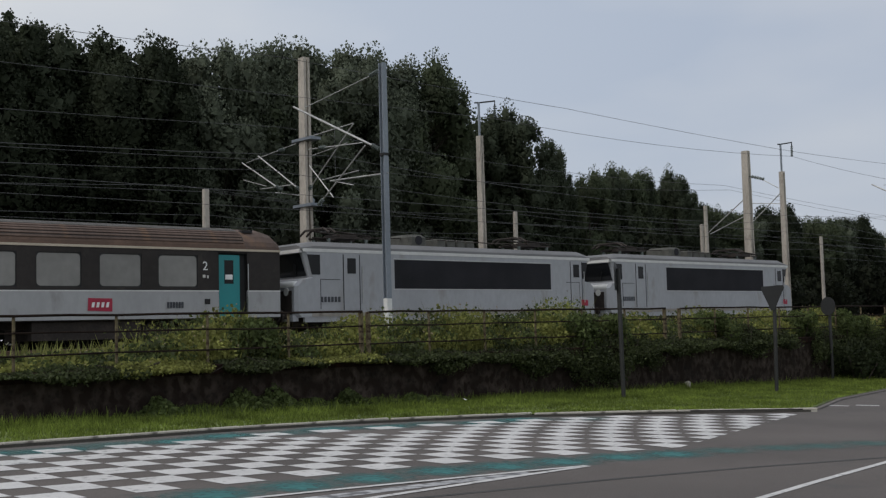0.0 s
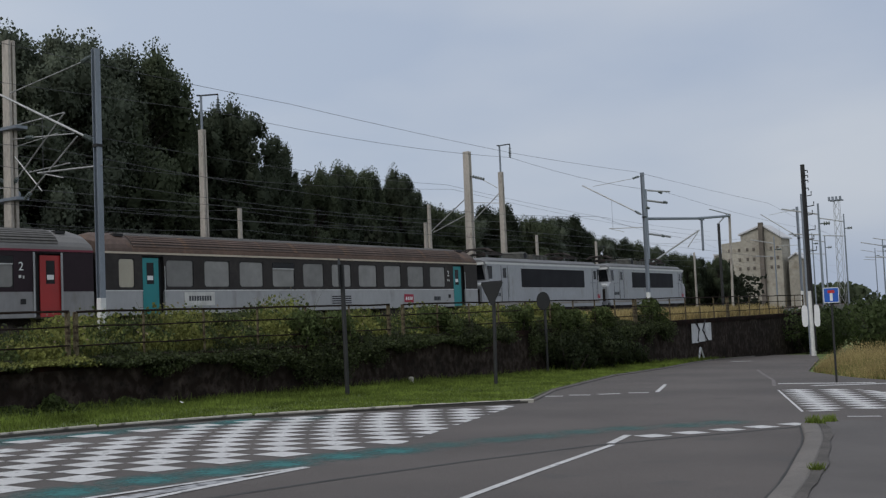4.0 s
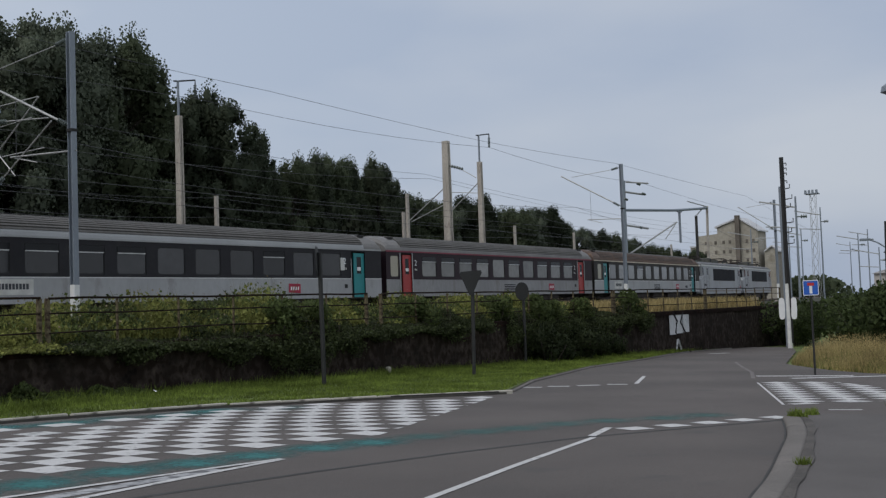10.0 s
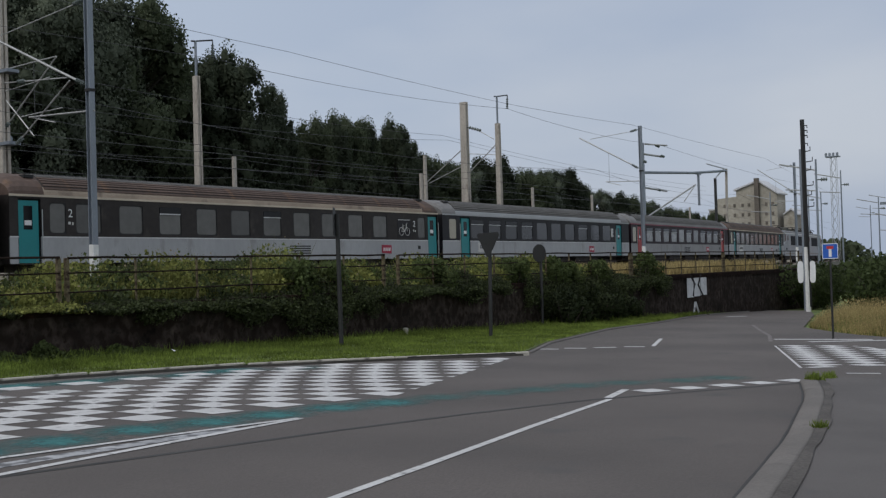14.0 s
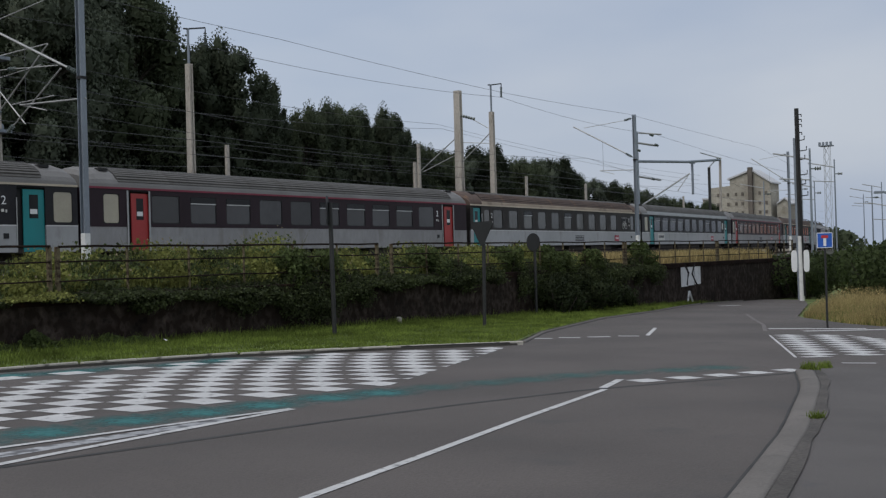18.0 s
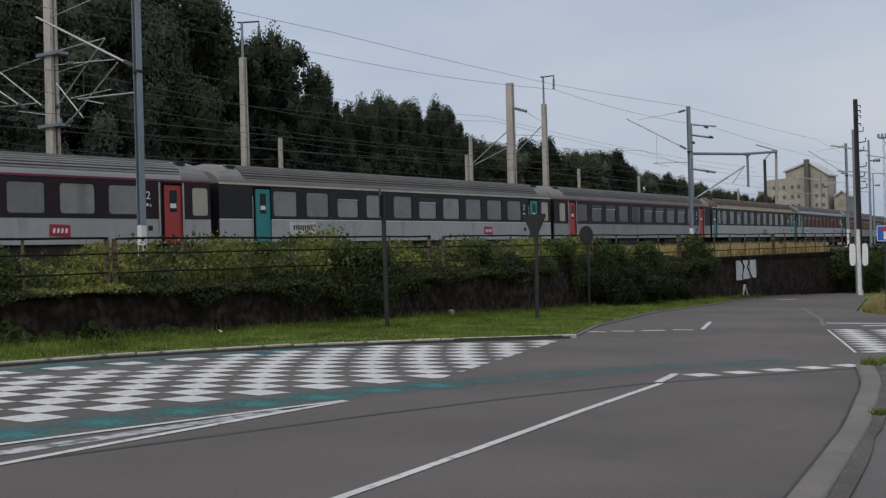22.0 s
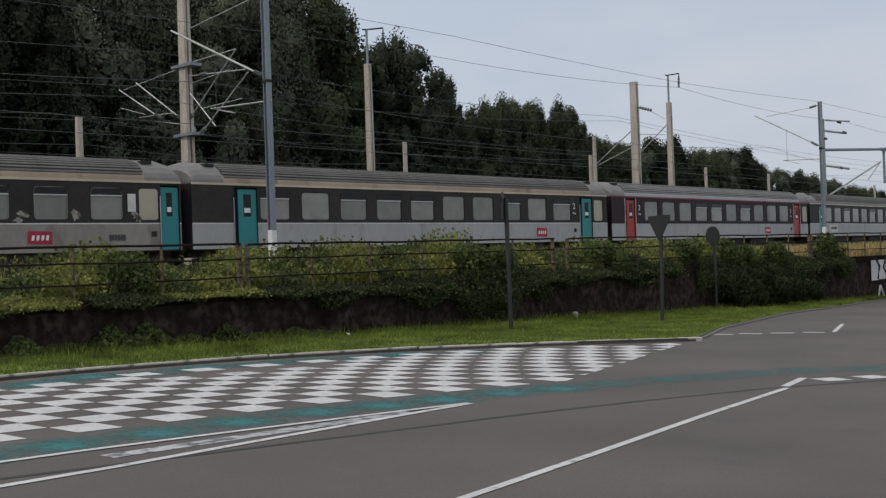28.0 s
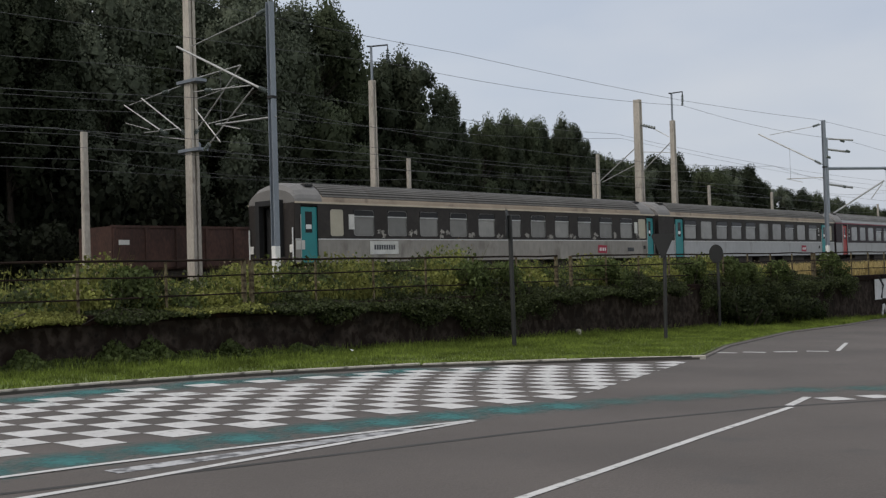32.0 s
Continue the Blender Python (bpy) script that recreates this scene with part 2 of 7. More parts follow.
DARK_LEAF = mat("dark_shrub_leaves", (0.038, 0.05, 0.021), 0.75, vary=0.3, scale=0.8, fine=5, bump=0, per_piece=0.35, leaf=True, spec=0.2)
SHRUB_LEAF = mat("shrub_leaves", (0.095, 0.125, 0.042), 0.75, vary=0.3, scale=0.8, fine=5, bump=0, per_piece=0.35, leaf=True, spec=0.25)
IVY = mat("ivy_leaves", (0.058, 0.073, 0.028), 0.7, vary=0.3, scale=0.8, fine=5, bump=0, per_piece=0.45, leaf=True, spec=0.3)
WEED = mat("weed_leaves", (0.225, 0.235, 0.07), 0.8, vary=0.3, scale=0.8, fine=5, bump=0, per_piece=0.45, leaf=True, spec=0.2)
BLADE = mat("verge_grass_blades", (0.162, 0.212, 0.042), 0.8, vary=0.45, scale=0.9, fine=4, bump=0, per_piece=0.4, leaf=True, spec=0.2)
STRAW = mat("dry_grass_blades", (0.41, 0.325, 0.15), 0.85, vary=0.25, scale=0.5, fine=4, bump=0, per_piece=0.4, leaf=True, spec=0.15)
STRAW_G = mat("half_green_grass_blades", (0.21, 0.225, 0.075), 0.85, vary=0.25, scale=0.5, fine=4, bump=0, per_piece=0.4, leaf=True, spec=0.15)
SEED = mat("seed_heads", (0.36, 0.30, 0.20), 0.9, vary=0.25, scale=0.5, fine=4, bump=0, per_piece=0.3, leaf=True, spec=0.1)
# train
SILVER = mat("silver_grey_paint", (0.37, 0.38, 0.405), 0.5, 0.0, vary=0.08, scale=0.5, fine=6, bump=0.02, streak=2, spot=(0.30, 0.295, 0.29), spot_at=0.6)
GREY_LOW = mat("light_grey_coach_paint", (0.37, 0.373, 0.382), 0.45, vary=0.08, scale=0.5, fine=6, bump=0.02, streak=2, spot=(0.27, 0.265, 0.26), spot_at=0.6)
GREY_MID = mat("dull_grey_coach_paint", (0.27, 0.265, 0.268), 0.5, vary=0.12, scale=0.5, fine=6, bump=0.02, streak=2, spot=(0.21, 0.2, 0.19), spot_at=0.58)
# near-black tone that stands in for shade between the roof ribs
ROOF_SHADE = mat("roof_groove_shade", (0.028, 0.025, 0.022), 0.85, vary=0.3, scale=0.8, fine=6)
GREY_DIRTY = mat("dirty_grey_coach_paint", (0.27, 0.25, 0.225), 0.55, vary=0.15, scale=0.6, fine=6, bump=0.03, streak=2, spot=(0.19, 0.17, 0.15), spot_at=0.55)
BAND_DARK = mat("charcoal_coach_paint", (0.022, 0.021, 0.025), 0.55, spec=0.25, vary=0.15, scale=0.5, fine=6, bump=0.02, spot=(0.04, 0.038, 0.038), spot_at=0.6)
BAND_BROWN = mat("dusty_charcoal_coach_paint", (0.036, 0.031, 0.029), 0.6, spec=0.25, vary=0.2, scale=0.5, fine=6, bump=0.02, spot=(0.06, 0.052, 0.046), spot_at=0.6)
BAND_PLUM = mat("plum_coach_paint", (0.026, 0.014, 0.02), 0.55, spec=0.25, vary=0.15, scale=0.5, fine=6, bump=0.02)
STRIPE = mat("white_stripe", (0.66, 0.66, 0.65), 0.5, vary=0.08, bump=0)
STRIPE_BEIGE = mat("beige_stripe", (0.55, 0.47, 0.37), 0.6, vary=0.15, scale=1.0)
STRIPE_RED = mat("crimson_stripe", (0.20, 0.02, 0.045), 0.5, vary=0.15, scale=1.0)
ROOF = mat("ribbed_coach_roof", (0.118, 0.112, 0.104), 0.7, vary=0.2, scale=0.4, fine=5, bump=0.05, spot=(0.09, 0.08, 0.07), spot_at=0.58)
ROOF_RUST = mat("rusty_coach_roof", (0.105, 0.07, 0.055), 0.75, vary=0.25, scale=0.4, fine=5, bump=0.05, spot=(0.17, 0.10, 0.06), spot_at=0.56)
CANT_RUST = mat("rust_stained_cantrail", (0.12, 0.072, 0.05), 0.7, vary=0.25, scale=0.5, fine=5, spot=(0.10, 0.06, 0.042), spot_at=0.5)
CANT_SILVER = mat("silver_cantrail", (0.36, 0.365, 0.37), 0.5, 0.1, vary=0.12, scale=0.5)
CANT_GREY = mat("grey_cantrail", (0.19, 0.182, 0.175), 0.6, vary=0.2, scale=0.5)
CANT_BEIGE = mat("beige_cantrail", (0.36, 0.285, 0.215), 0.65, vary=0.22, scale=0.5, spot=(0.22, 0.17, 0.13), spot_at=0.56)
PANE_DARK = mat("dark_coach_window_glass", (0.035, 0.035, 0.038), 0.14, vary=0.12, scale=0.9, fine=3, bump=0.0, per_piece=0.4)
PANE = mat("coach_window_glass", (0.2, 0.196, 0.184), 0.12, vary=0.12, scale=0.9, fine=3, bump=0.0, per_piece=0.35)
PANE_MID = mat("dim_coach_window_glass", (0.09, 0.088, 0.08), 0.13, vary=0.12, scale=0.9, fine=3, bump=0.0, per_piece=0.35)
PANE_BEIGE = mat("frosted_window_glass", (0.44, 0.40, 0.31), 0.25, vary=0.1, scale=1, bump=0)
RUBBER = mat("black_rubber", (0.016, 0.016, 0.017), 0.75, vary=0.2)
TEAL = mat("teal_door_paint", (0.012, 0.235, 0.25), 0.4, vary=0.08, scale=1, bump=0.01)
REDDOOR = mat("red_door_paint", (0.38, 0.028, 0.028), 0.4, vary=0.08, scale=1, bump=0.01)
METAL = mat("bare_metal", (0.5, 0.5, 0.5), 0.4, 0.7, vary=0.1)
ALU = mat("window_frame_aluminium", (0.24, 0.235, 0.225), 0.5, 0.3, vary=0.15, scale=2, bump=0.02)
SCRAPE = mat("scraped_bare_patch", (0.33, 0.31, 0.28), 0.7, vary=0.3, scale=3, fine=20, spot=(0.05, 0.045, 0.04), spot_at=0.5, spot_scale=6)
UNDER = mat("underframe_grime", (0.038, 0.03, 0.026), 0.85, vary=0.35, scale=2, fine=12, bump=0.3)
LOCO_ROOF = mat("loco_roof_grey", (0.16, 0.16, 0.163), 0.65, vary=0.15, scale=0.6)
ROOF_GEAR = mat("sooty_roof_gear", (0.085, 0.085, 0.075), 0.8, vary=0.3, scale=2, fine=20, bump=0.2)
GRILLE = mat("loco_grille", (0.026, 0.026, 0.031), 0.8, 0.0, vary=0.2, scale=0.8, spec=0.2)
GLASS_DARK = mat("dark_windscreen", (0.010, 0.011, 0.013), 0.15, vary=0.1, bump=0, spec=0.2)
LAMP_GLASS = mat("headlamp_glass", (0.7, 0.7, 0.68), 0.2, vary=0.05, bump=0)
LOGO_RED = mat("crimson_logo", (0.36, 0.012, 0.045), 0.45, vary=0.1, bump=0)
WHITE_PLATE = mat("white_plate", (0.62, 0.61, 0.58), 0.55, vary=0.12, scale=3, bump=0)
INK = mat("dark_lettering", (0.05, 0.055, 0.065), 0.6, vary=0.1, bump=0)
WAGON = mat("rust_brown_wagon", (0.06, 0.028, 0.021), 0.8, vary=0.4, scale=1.0, fine=10, bump=0.2, streak=2)
FACTORY = mat("cream_factory_wall", (0.36, 0.332, 0.275), 0.9, vary=0.2, scale=0.15, fine=1.5, bump=0.2, spot=(0.24, 0.21, 0.16), spot_at=0.6)
FACTORY_DARK = mat("dark_factory_pier", (0.14, 0.12, 0.10), 0.9, vary=0.3, scale=0.3)
ROOF_PALE = mat("pale_sheet_roof", (0.55, 0.55, 0.56), 0.6, vary=0.1, scale=0.3)
BRICK_RED = mat("red_brick", (0.32, 0.085, 0.05), 0.85, vary=0.25, scale=1, fine=8, bump=0.3)
SLATE = mat("slate_roof", (0.07, 0.075, 0.085), 0.7, vary=0.2, scale=1)
HUT = mat("pale_hut_wall", (0.5, 0.48, 0.45), 0.85, vary=0.15, scale=0.5)
GRAFFITI = mat("white_poster", (0.62, 0.63, 0.64), 0.8, vary=0.12, scale=2, spot=(0.25, 0.25, 0.26), spot_at=0.62)
BLACKPAINT = mat("black_graffiti", (0.02, 0.02, 0.022), 0.8, vary=0.2)


# ---- mesh building ----
class Shape:
    """Vertices and faces gathered for one mesh."""

    def __init__(self):
        self.v, self.f = [], []

    def add(self, verts, faces):
        k = len(self.v)
        self.v.extend(tuple(p) for p in verts)
        self.f.extend(tuple(i + k for i in face) for face in faces)
        return self

    def box(self, x0, x1, y0, y1, z0, z1):
        p = [(x, y, z) for z in (z0, z1) for y in (y0, y1) for x in (x0, x1)]
        return self.add(p, [(0, 2, 3, 1), (4, 5, 7, 6), (0, 1, 5, 4), (2, 6, 7, 3), (0, 4, 6, 2), (1, 3, 7, 5)])

    def soft_box(self, x0, x1, y0, y1, z0, z1, r=0.03):
        """A box with chamfered upright edges and a chamfered top."""
        def ring(z, e):
            c = r
            return [(x0 + e + c, y0 + e, z), (x1 - e - c, y0 + e, z), (x1 - e, y0 + e + c, z), (x1 - e, y1 - e - c, z),
                    (x1 - e - c, y1 - e, z), (x0 + e + c, y1 - e, z), (x0 + e, y1 - e - c, z), (x0 + e, y0 + e + c, z)]
        return self.loft([ring(z0, 0), ring(z1 - r, 0), ring(z1, r)])

    def loft(self, rings, caps=True):
        n = len(rings[0])
        faces = []
        for i in range(len(rings) - 1):
            for j in range(n):
                a, b = i * n + j, i * n + (j + 1) % n
                faces.append((a, b, b + n, a + n))
        if caps:
            faces.append(tuple(range(n - 1, -1, -1)))
            faces.append(tuple(range((len(rings) - 1) * n, len(rings) * n)))
        return self.add([p for ring in rings for p in ring], faces)

    def tube(self, points, r, seg=6, r1=None):
        points = [Vector(p) for p in points]
        rings = []
        for i, p in enumerate(points):
            d = (points[min(i + 1, len(points) - 1)] - points[max(i - 1, 0)]).normalized()
            side = d.orthogonal().normalized() if abs(d.z) > 0.95 else d.cross(Vector((0, 0, 1))).normalized()
            up = side.cross(d)
            k = r if r1 is None else r + (r1 - r) * i / (len(points) - 1)
            rings.append([p + (side * math.cos(2 * math.pi * j / seg) + up * math.sin(2 * math.pi * j / seg)) * k for j in range(seg)])
        return self.loft(rings)

    def prism(self, outline, axis, a, b):
        """An outline of two coordinates pushed along one axis from a to b."""
        def place(p, k):
            return {"x": (k, p[0], p[1]), "y": (p[0], k, p[1]), "z": (p[0], p[1], k)}[axis]
        return self.loft([[place(p, a) for p in outline], [place(p, b) for p in outline]])

    def quads(self, array):
        """Loose quads from an array (n, 4, 3)."""
        k, n = len(self.v), len(array)
        self.v.extend(map(tuple, array.reshape(-1, 3).tolist()))
        self.f.extend((k + 4 * i, k + 4 * i + 1, k + 4 * i + 2, k + 4 * i + 3) for i in range(n))
        return self

    def tris(self, array):
        k, n = len(self.v), len(array)
        self.v.extend(map(tuple, array.reshape(-1, 3).tolist()))
        self.f.extend((k + 3 * i, k + 3 * i + 1, k + 3 * i + 2) for i in range(n))
        return self

    def weld(self):
        """Corners that meet become one."""
        seen, order, remap = {}, [], []
        for p in self.v:
            k = tuple(round(c, 4) for c in p)
            if k not in seen:
                seen[k] = len(order)
                order.append(p)
            remap.append(seen[k])
        self.v, self.f = order, [tuple(remap[i] for i in f) for f in self.f]
        return self

    def mesh(self, name, material, smooth=False):
        me = bpy.data.meshes.new(name)
        me.from_pydata(self.v, [], self.f)
        me.materials.append(material)
        if smooth:
            me.polygons.foreach_set("use_smooth", [True] * len(me.polygons))
        me.update()
        return me


def part(name, shape, material, parent=None, label="", smooth=False):
    """One mesh object, under a thing or under a part."""
    me = shape if isinstance(shape, bpy.types.Mesh) else shape.mesh(name, material, smooth)
    ob = new(name, me)
    ob.parent = parent
    if label:
        ob["label"] = label
    return ob


def thing(name, label, category, group="", m=None):
    ob = new(name)
    ob.empty_display_size = 0.3
    if m is not None:
        ob.matrix_basis = m
    return tagged(ob, label, category, group)


def setting(name, shape, material, label, category, smooth=False):
    return tagged(part(name, shape, material, None, "", smooth), label, category, kind="structure")


def B(*a):
    return Shape().box(*a)


# ---- the lie of the land ----
def road_z(x, y):
    """The road falls gently away along the tracks."""
    xx = min(max(x, -12.0), 66.0)
    yy = min(max(y, -8.0), 26.0)
    return 0.384 - 0.0236 * xx + 0.0099 * yy


EMB = 1.29          # top of the embankment
RAIL_Z = 1.446      # top of the rails
WALL_Y = 19.3       # face of the retaining wall
T_PHI, T_K, T_D = radians(-2.55), 0.001263, 35.71


def track(s, off=0.0):
    """Place and heading on the running line, s metres along it, off metres to its far side."""
    a = T_PHI + T_K * s
    x, y = (math.sin(a) - math.sin(T_PHI)) / T_K, T_D - (math.cos(a) - math.cos(T_PHI)) / T_K
    return x - off * math.sin(a), y + off * math.cos(a), a


def ground_sheet():
    xs = [-1800, -600, -200, -60, -12, 0, 15, 30, 45, 66, 90, 140, 250, 600, 1900]
    ys = [-1800, -600, -150, -40, -8, 4, 12, 19.5, 26, 60, 200, 700, 1900]
    v = [(x, y, road_z(x, y) - 0.05) for y in ys for x in xs]
    n = len(xs)
    return Shape().add(v, [(j * n + i, j * n + i + 1, j * n + n + i + 1, j * n + n + i) for j in range(len(ys) - 1) for i in range(n - 1)])


setting("ground", ground_sheet(), SOIL_GRASS, "grassy ground that runs out to the horizon", "ground")
KERB_LINE = [(-30, 14.4), (-12, 14.9), (0, 15.45), (5.9, 15.75), (9.75, 16.0), (12.3, 15.85), (15.25, 15.15), (18.25, 13.65), (20.9, 12.0)]
ROAD_FAR = [(21.6, 12.2), (25.3, 13.7), (33.5, 16.0), (40.5, 17.1), (46, 18.3), (50, 19.0), (56, 19.1)]
ROAD_RIGHT = [(60, 17.0), (52, 14.6), (44, 12.6), (37.6, 11.0), (33.5, 8.6), (31.2, 6.6), (30.6, 2.0), (31, -14)]
RIGHT_KERB = [(-30, -3.6), (-8, -0.2), (4, 2.3), (9.4, 3.34), (11.1, 3.67), (12.92, 4.09), (14.85, 4.55), (16.3, 4.98), (17.34, 5.32)]
road = KERB_LINE + ROAD_FAR + ROAD_RIGHT + [(-30, -14)]


def fan_slab(outline, lift):
    """A sheet over a many-sided outline, cut into triangles."""
    bm = bmesh.new()
    vs = [bm.verts.new((x, y, road_z(x, y) + lift)) for x, y in outline]
    face = bm.faces.new(vs)
    bmesh.ops.triangulate(bm, faces=[face])
    bmesh.ops.subdivide_edges(bm, edges=bm.edges[:], cuts=2, use_grid_fill=True)
    for v in bm.verts:
        v.co.z = road_z(v.co.x, v.co.y) + lift
    return bm


def bm_setting(name, bm, material, label, category):
    bm.normal_update()
    if sum(f.normal.z for f in bm.faces) < 0:
        bmesh.ops.reverse_faces(bm, faces=bm.faces[:])
    me = bpy.data.meshes.new(name)
    bm.to_mesh(me)
    bm.free()
    me.materials.append(material)
    return tagged(new(name, me), label, category, kind="structure")


def between(low, high, x0, x1, lift, step=1.0, rows=6):
    """A sheet between two lines, in narrow strips that follow both."""
    v, n = [], int((x1 - x0) / step)
    for i in range(n + 1):
        x = x0 + (x1 - x0) * i / n
        a, b = low(x), max(high(x), low(x) + 0.01)
        v += [(x, a + (b - a) * j / rows, road_z(x, a + (b - a) * j / rows) + lift) for j in range(rows + 1)]
    k = rows + 1
    return Shape().add(v, [(i * k + j, i * k + k + j, i * k + k + j + 1, i * k + j + 1) for i in range(n) for j in range(rows)])


def bend(points, x):
    for (x0, y0), (x1, y1) in zip(points, points[1:]):
        if x <= x1:
            return y0 + (y1 - y0) * (x - x0) / (x1 - x0)
    return points[-1][1]


EDGE = KERB_LINE + ROAD_FAR
NEAR_EDGE = [(-31, -14), (30.3, -14), (30.6, 2.0), (31.2, 6.6), (33.5, 8.6), (37.6, 11.0), (44, 12.6), (52, 14.6), (60, 17.0)]
setting("road", between(lambda x: bend(NEAR_EDGE, x), lambda x: bend(EDGE, x), -30, 60, 0.0), ASPHALT, "grey worn asphalt road at a junction", "road")
verge_outline = [(x, y + 0.12) for x, y in KERB_LINE] + [(x, y + 0.15) for x, y in ROAD_FAR[1:-1]] + [(55, WALL_Y + 0.1), (-30, WALL_Y + 0.1)]
setting("verge", between(lambda x: bend(EDGE, x) + 0.13, lambda x: WALL_Y + 0.1, -30, 55, 0.05), SOIL_GRASS, "narrow grass verge between the kerb and the wall", "verge")
pave = RIGHT_KERB + [(18.0, 4.9), (18.6, 2.5), (19.2, -2), (20, -14), (-30, -14)]
bm_setting("pavement", fan_slab([(x + 0.06, y - 0.26) if i < 9 else (x, y) for i, (x, y) in enumerate(pave)], 0.04), PAVING, "grey asphalt pavement beside the kerb", "pavement")


def along(line, step):
    """Points at even steps along a bent line, each with its heading."""
    out, rest = [], 0.0
    for (x0, y0), (x1, y1) in zip(line, line[1:]):
        d = math.hypot(x1 - x0, y1 - y0)
        k = rest
        while k < d:
            out.append((x0 + (x1 - x0) * k / d, y0 + (y1 - y0) * k / d, math.atan2(y1 - y0, x1 - x0)))
            k += step
        rest = k - d
    return out


def kerb_row(name, line, width, height, label, far, stuff=KERB, joint=0.006, step=1.0):
    """A row of kerbstones, each one its own piece under the kerb."""
    root = thing(name, label, "kerb")
    root["kind"] = "structure"
    stone = Shape().soft_box(joint, step - joint, 0 if far else -width, width if far else 0, -0.2, height, 0.014).mesh("kerbstone", stuff)
    for i, (x, y, a) in enumerate(along(line, step)):
        ob = part("kerbstone", stone, None, root)
        ob.matrix_basis = pose(x, y, road_z(x, y), 0, 1.2 * math.cos(a), math.degrees(a))
    return root


def rounded(line, n=6):
    """The same line with its corners eased (a spline through its points)."""
    out, p = [], [Vector(q) for q in line]
    for i in range(len(p) - 1):
        a, b, c, d = p[max(i - 1, 0)], p[i], p[i + 1], p[min(i + 2, len(p) - 1)]
        for k in range(n):
            t = k / n
            out.append(tuple(0.5 * ((2 * b) + (c - a) * t + (2 * a - 5 * b + 4 * c - d) * t * t + (3 * b - a - 3 * c + d) * t ** 3)))
    return out + [tuple(p[-1])]


SMOOTH_KERB = rounded(RIGHT_KERB)
dirt_edge = rounded(RIGHT_KERB[2:], 14)
dirt = Shape().add([(x + 0.06 + 0.22 * d, y - 0.25 - 0.975 * d, road_z(x, y) + (0.051 if d == 0 else 0.048)) for i, (x, y) in enumerate(dirt_edge) for d in (0.0, 0.105 + 0.02 * math.sin(i * 0.21) + 0.01 * math.sin(i * 0.53 + 1))], [(2 * i, 2 * i + 1, 2 * i + 3, 2 * i + 2) for i in range(len(dirt_edge) - 1)])
setting("dirt_strip", dirt, DIRT, "brown dirt strip along the back of the kerb", "dirt")
kerb_row("kerb_verge", KERB_LINE, 0.11, 0.075, "pale concrete kerbstones along the grass verge", True, KERB, 0.003)
front = [(x + 0.01, y - 0.005) for x, y in SMOOTH_KERB]
profile = ((0.0, -0.1), (0.004, 0.012), (0.02, 0.034), (0.06, 0.05), (0.14, 0.058), (0.21, 0.055), (0.25, 0.046), (0.25, -0.1))
edge_ring = [[(x + 0.22 * d, y - 0.975 * d, road_z(x, y) + h) for d, h in profile] for x, y in front]
kerb_root = thing("kerb_pavement", "worn broad concrete kerb along the pavement", "kerb")
kerb_root["kind"] = "structure"
part("kerb_band", Shape().loft(edge_ring), KERB_WORN, kerb_root, smooth=True)
kerb_row("kerb_far", ROAD_FAR, 0.10, 0.045, "low dirty kerb where the road bends along the wall", True, KERB_WORN)
part("drain_inlet", Shape().add([(x, kerb_y_at - 0.012, road_z(x, kerb_y_at) + h) for x, kerb_y_at in ((18.7, 13.38), (20.75, 12.1)) for h in (0.002, 0.07)], [(0, 2, 3, 1)]), TAR, bpy.data.objects["kerb_verge"])


face_line = [(x, y - 0.006) for x, y in KERB_LINE]
part("dirt_joint", Shape().add([(x + e * 0.01, y + e * 0.03 - 0.004 + 0.004 * math.sin(x * 5.1) * e, road_z(x, y) + 0.004) for x, y in SMOOTH_KERB for e in (0, 1)], [(2 * i, 2 * i + 2, 2 * i + 3, 2 * i + 1) for i in range(len(SMOOTH_KERB) - 1)]), TAR, bpy.data.objects["kerb_pavement"])
# thin strip before the kerbstones, their face's shade painted as a dark tone
face_shade = Shape().add([(x, y, road_z(x, y) + h) for x, y in face_line for h in (-0.02, 0.045)], [(2 * i, 2 * i + 2, 2 * i + 3, 2 * i + 1) for i in range(len(face_line) - 1)])
part("shaded_kerb_face", face_shade, KERB_DARK, bpy.data.objects["kerb_verge"])

# ---- road markings ----
def strip(line, width, lift=0.006):
    s = Shape()
    for (x0, y0), (x1, y1) in zip(line, line[1:]):
        n = max(1, int(math.hypot(x1 - x0, y1 - y0) / 2))
        d = Vector((x1 - x0, y1 - y0)).normalized()
        px, py = -d.y * width / 2, d.x * width / 2
        for i in range(n):
            a, b = i / n, (i + 1) / n
            q = [(x0 + (x1 - x0) * k, y0 + (y1 - y0) * k) for k in (a, b)]
            ring = [(q[0][0] - px, q[0][1] - py), (q[1][0] - px, q[1][1] - py), (q[1][0] + px, q[1][1] + py), (q[0][0] + px, q[0][1] + py)]
            s.add([(x, y, road_z(x, y) + lift) for x, y in ring], [(0, 1, 2, 3)])
    return s


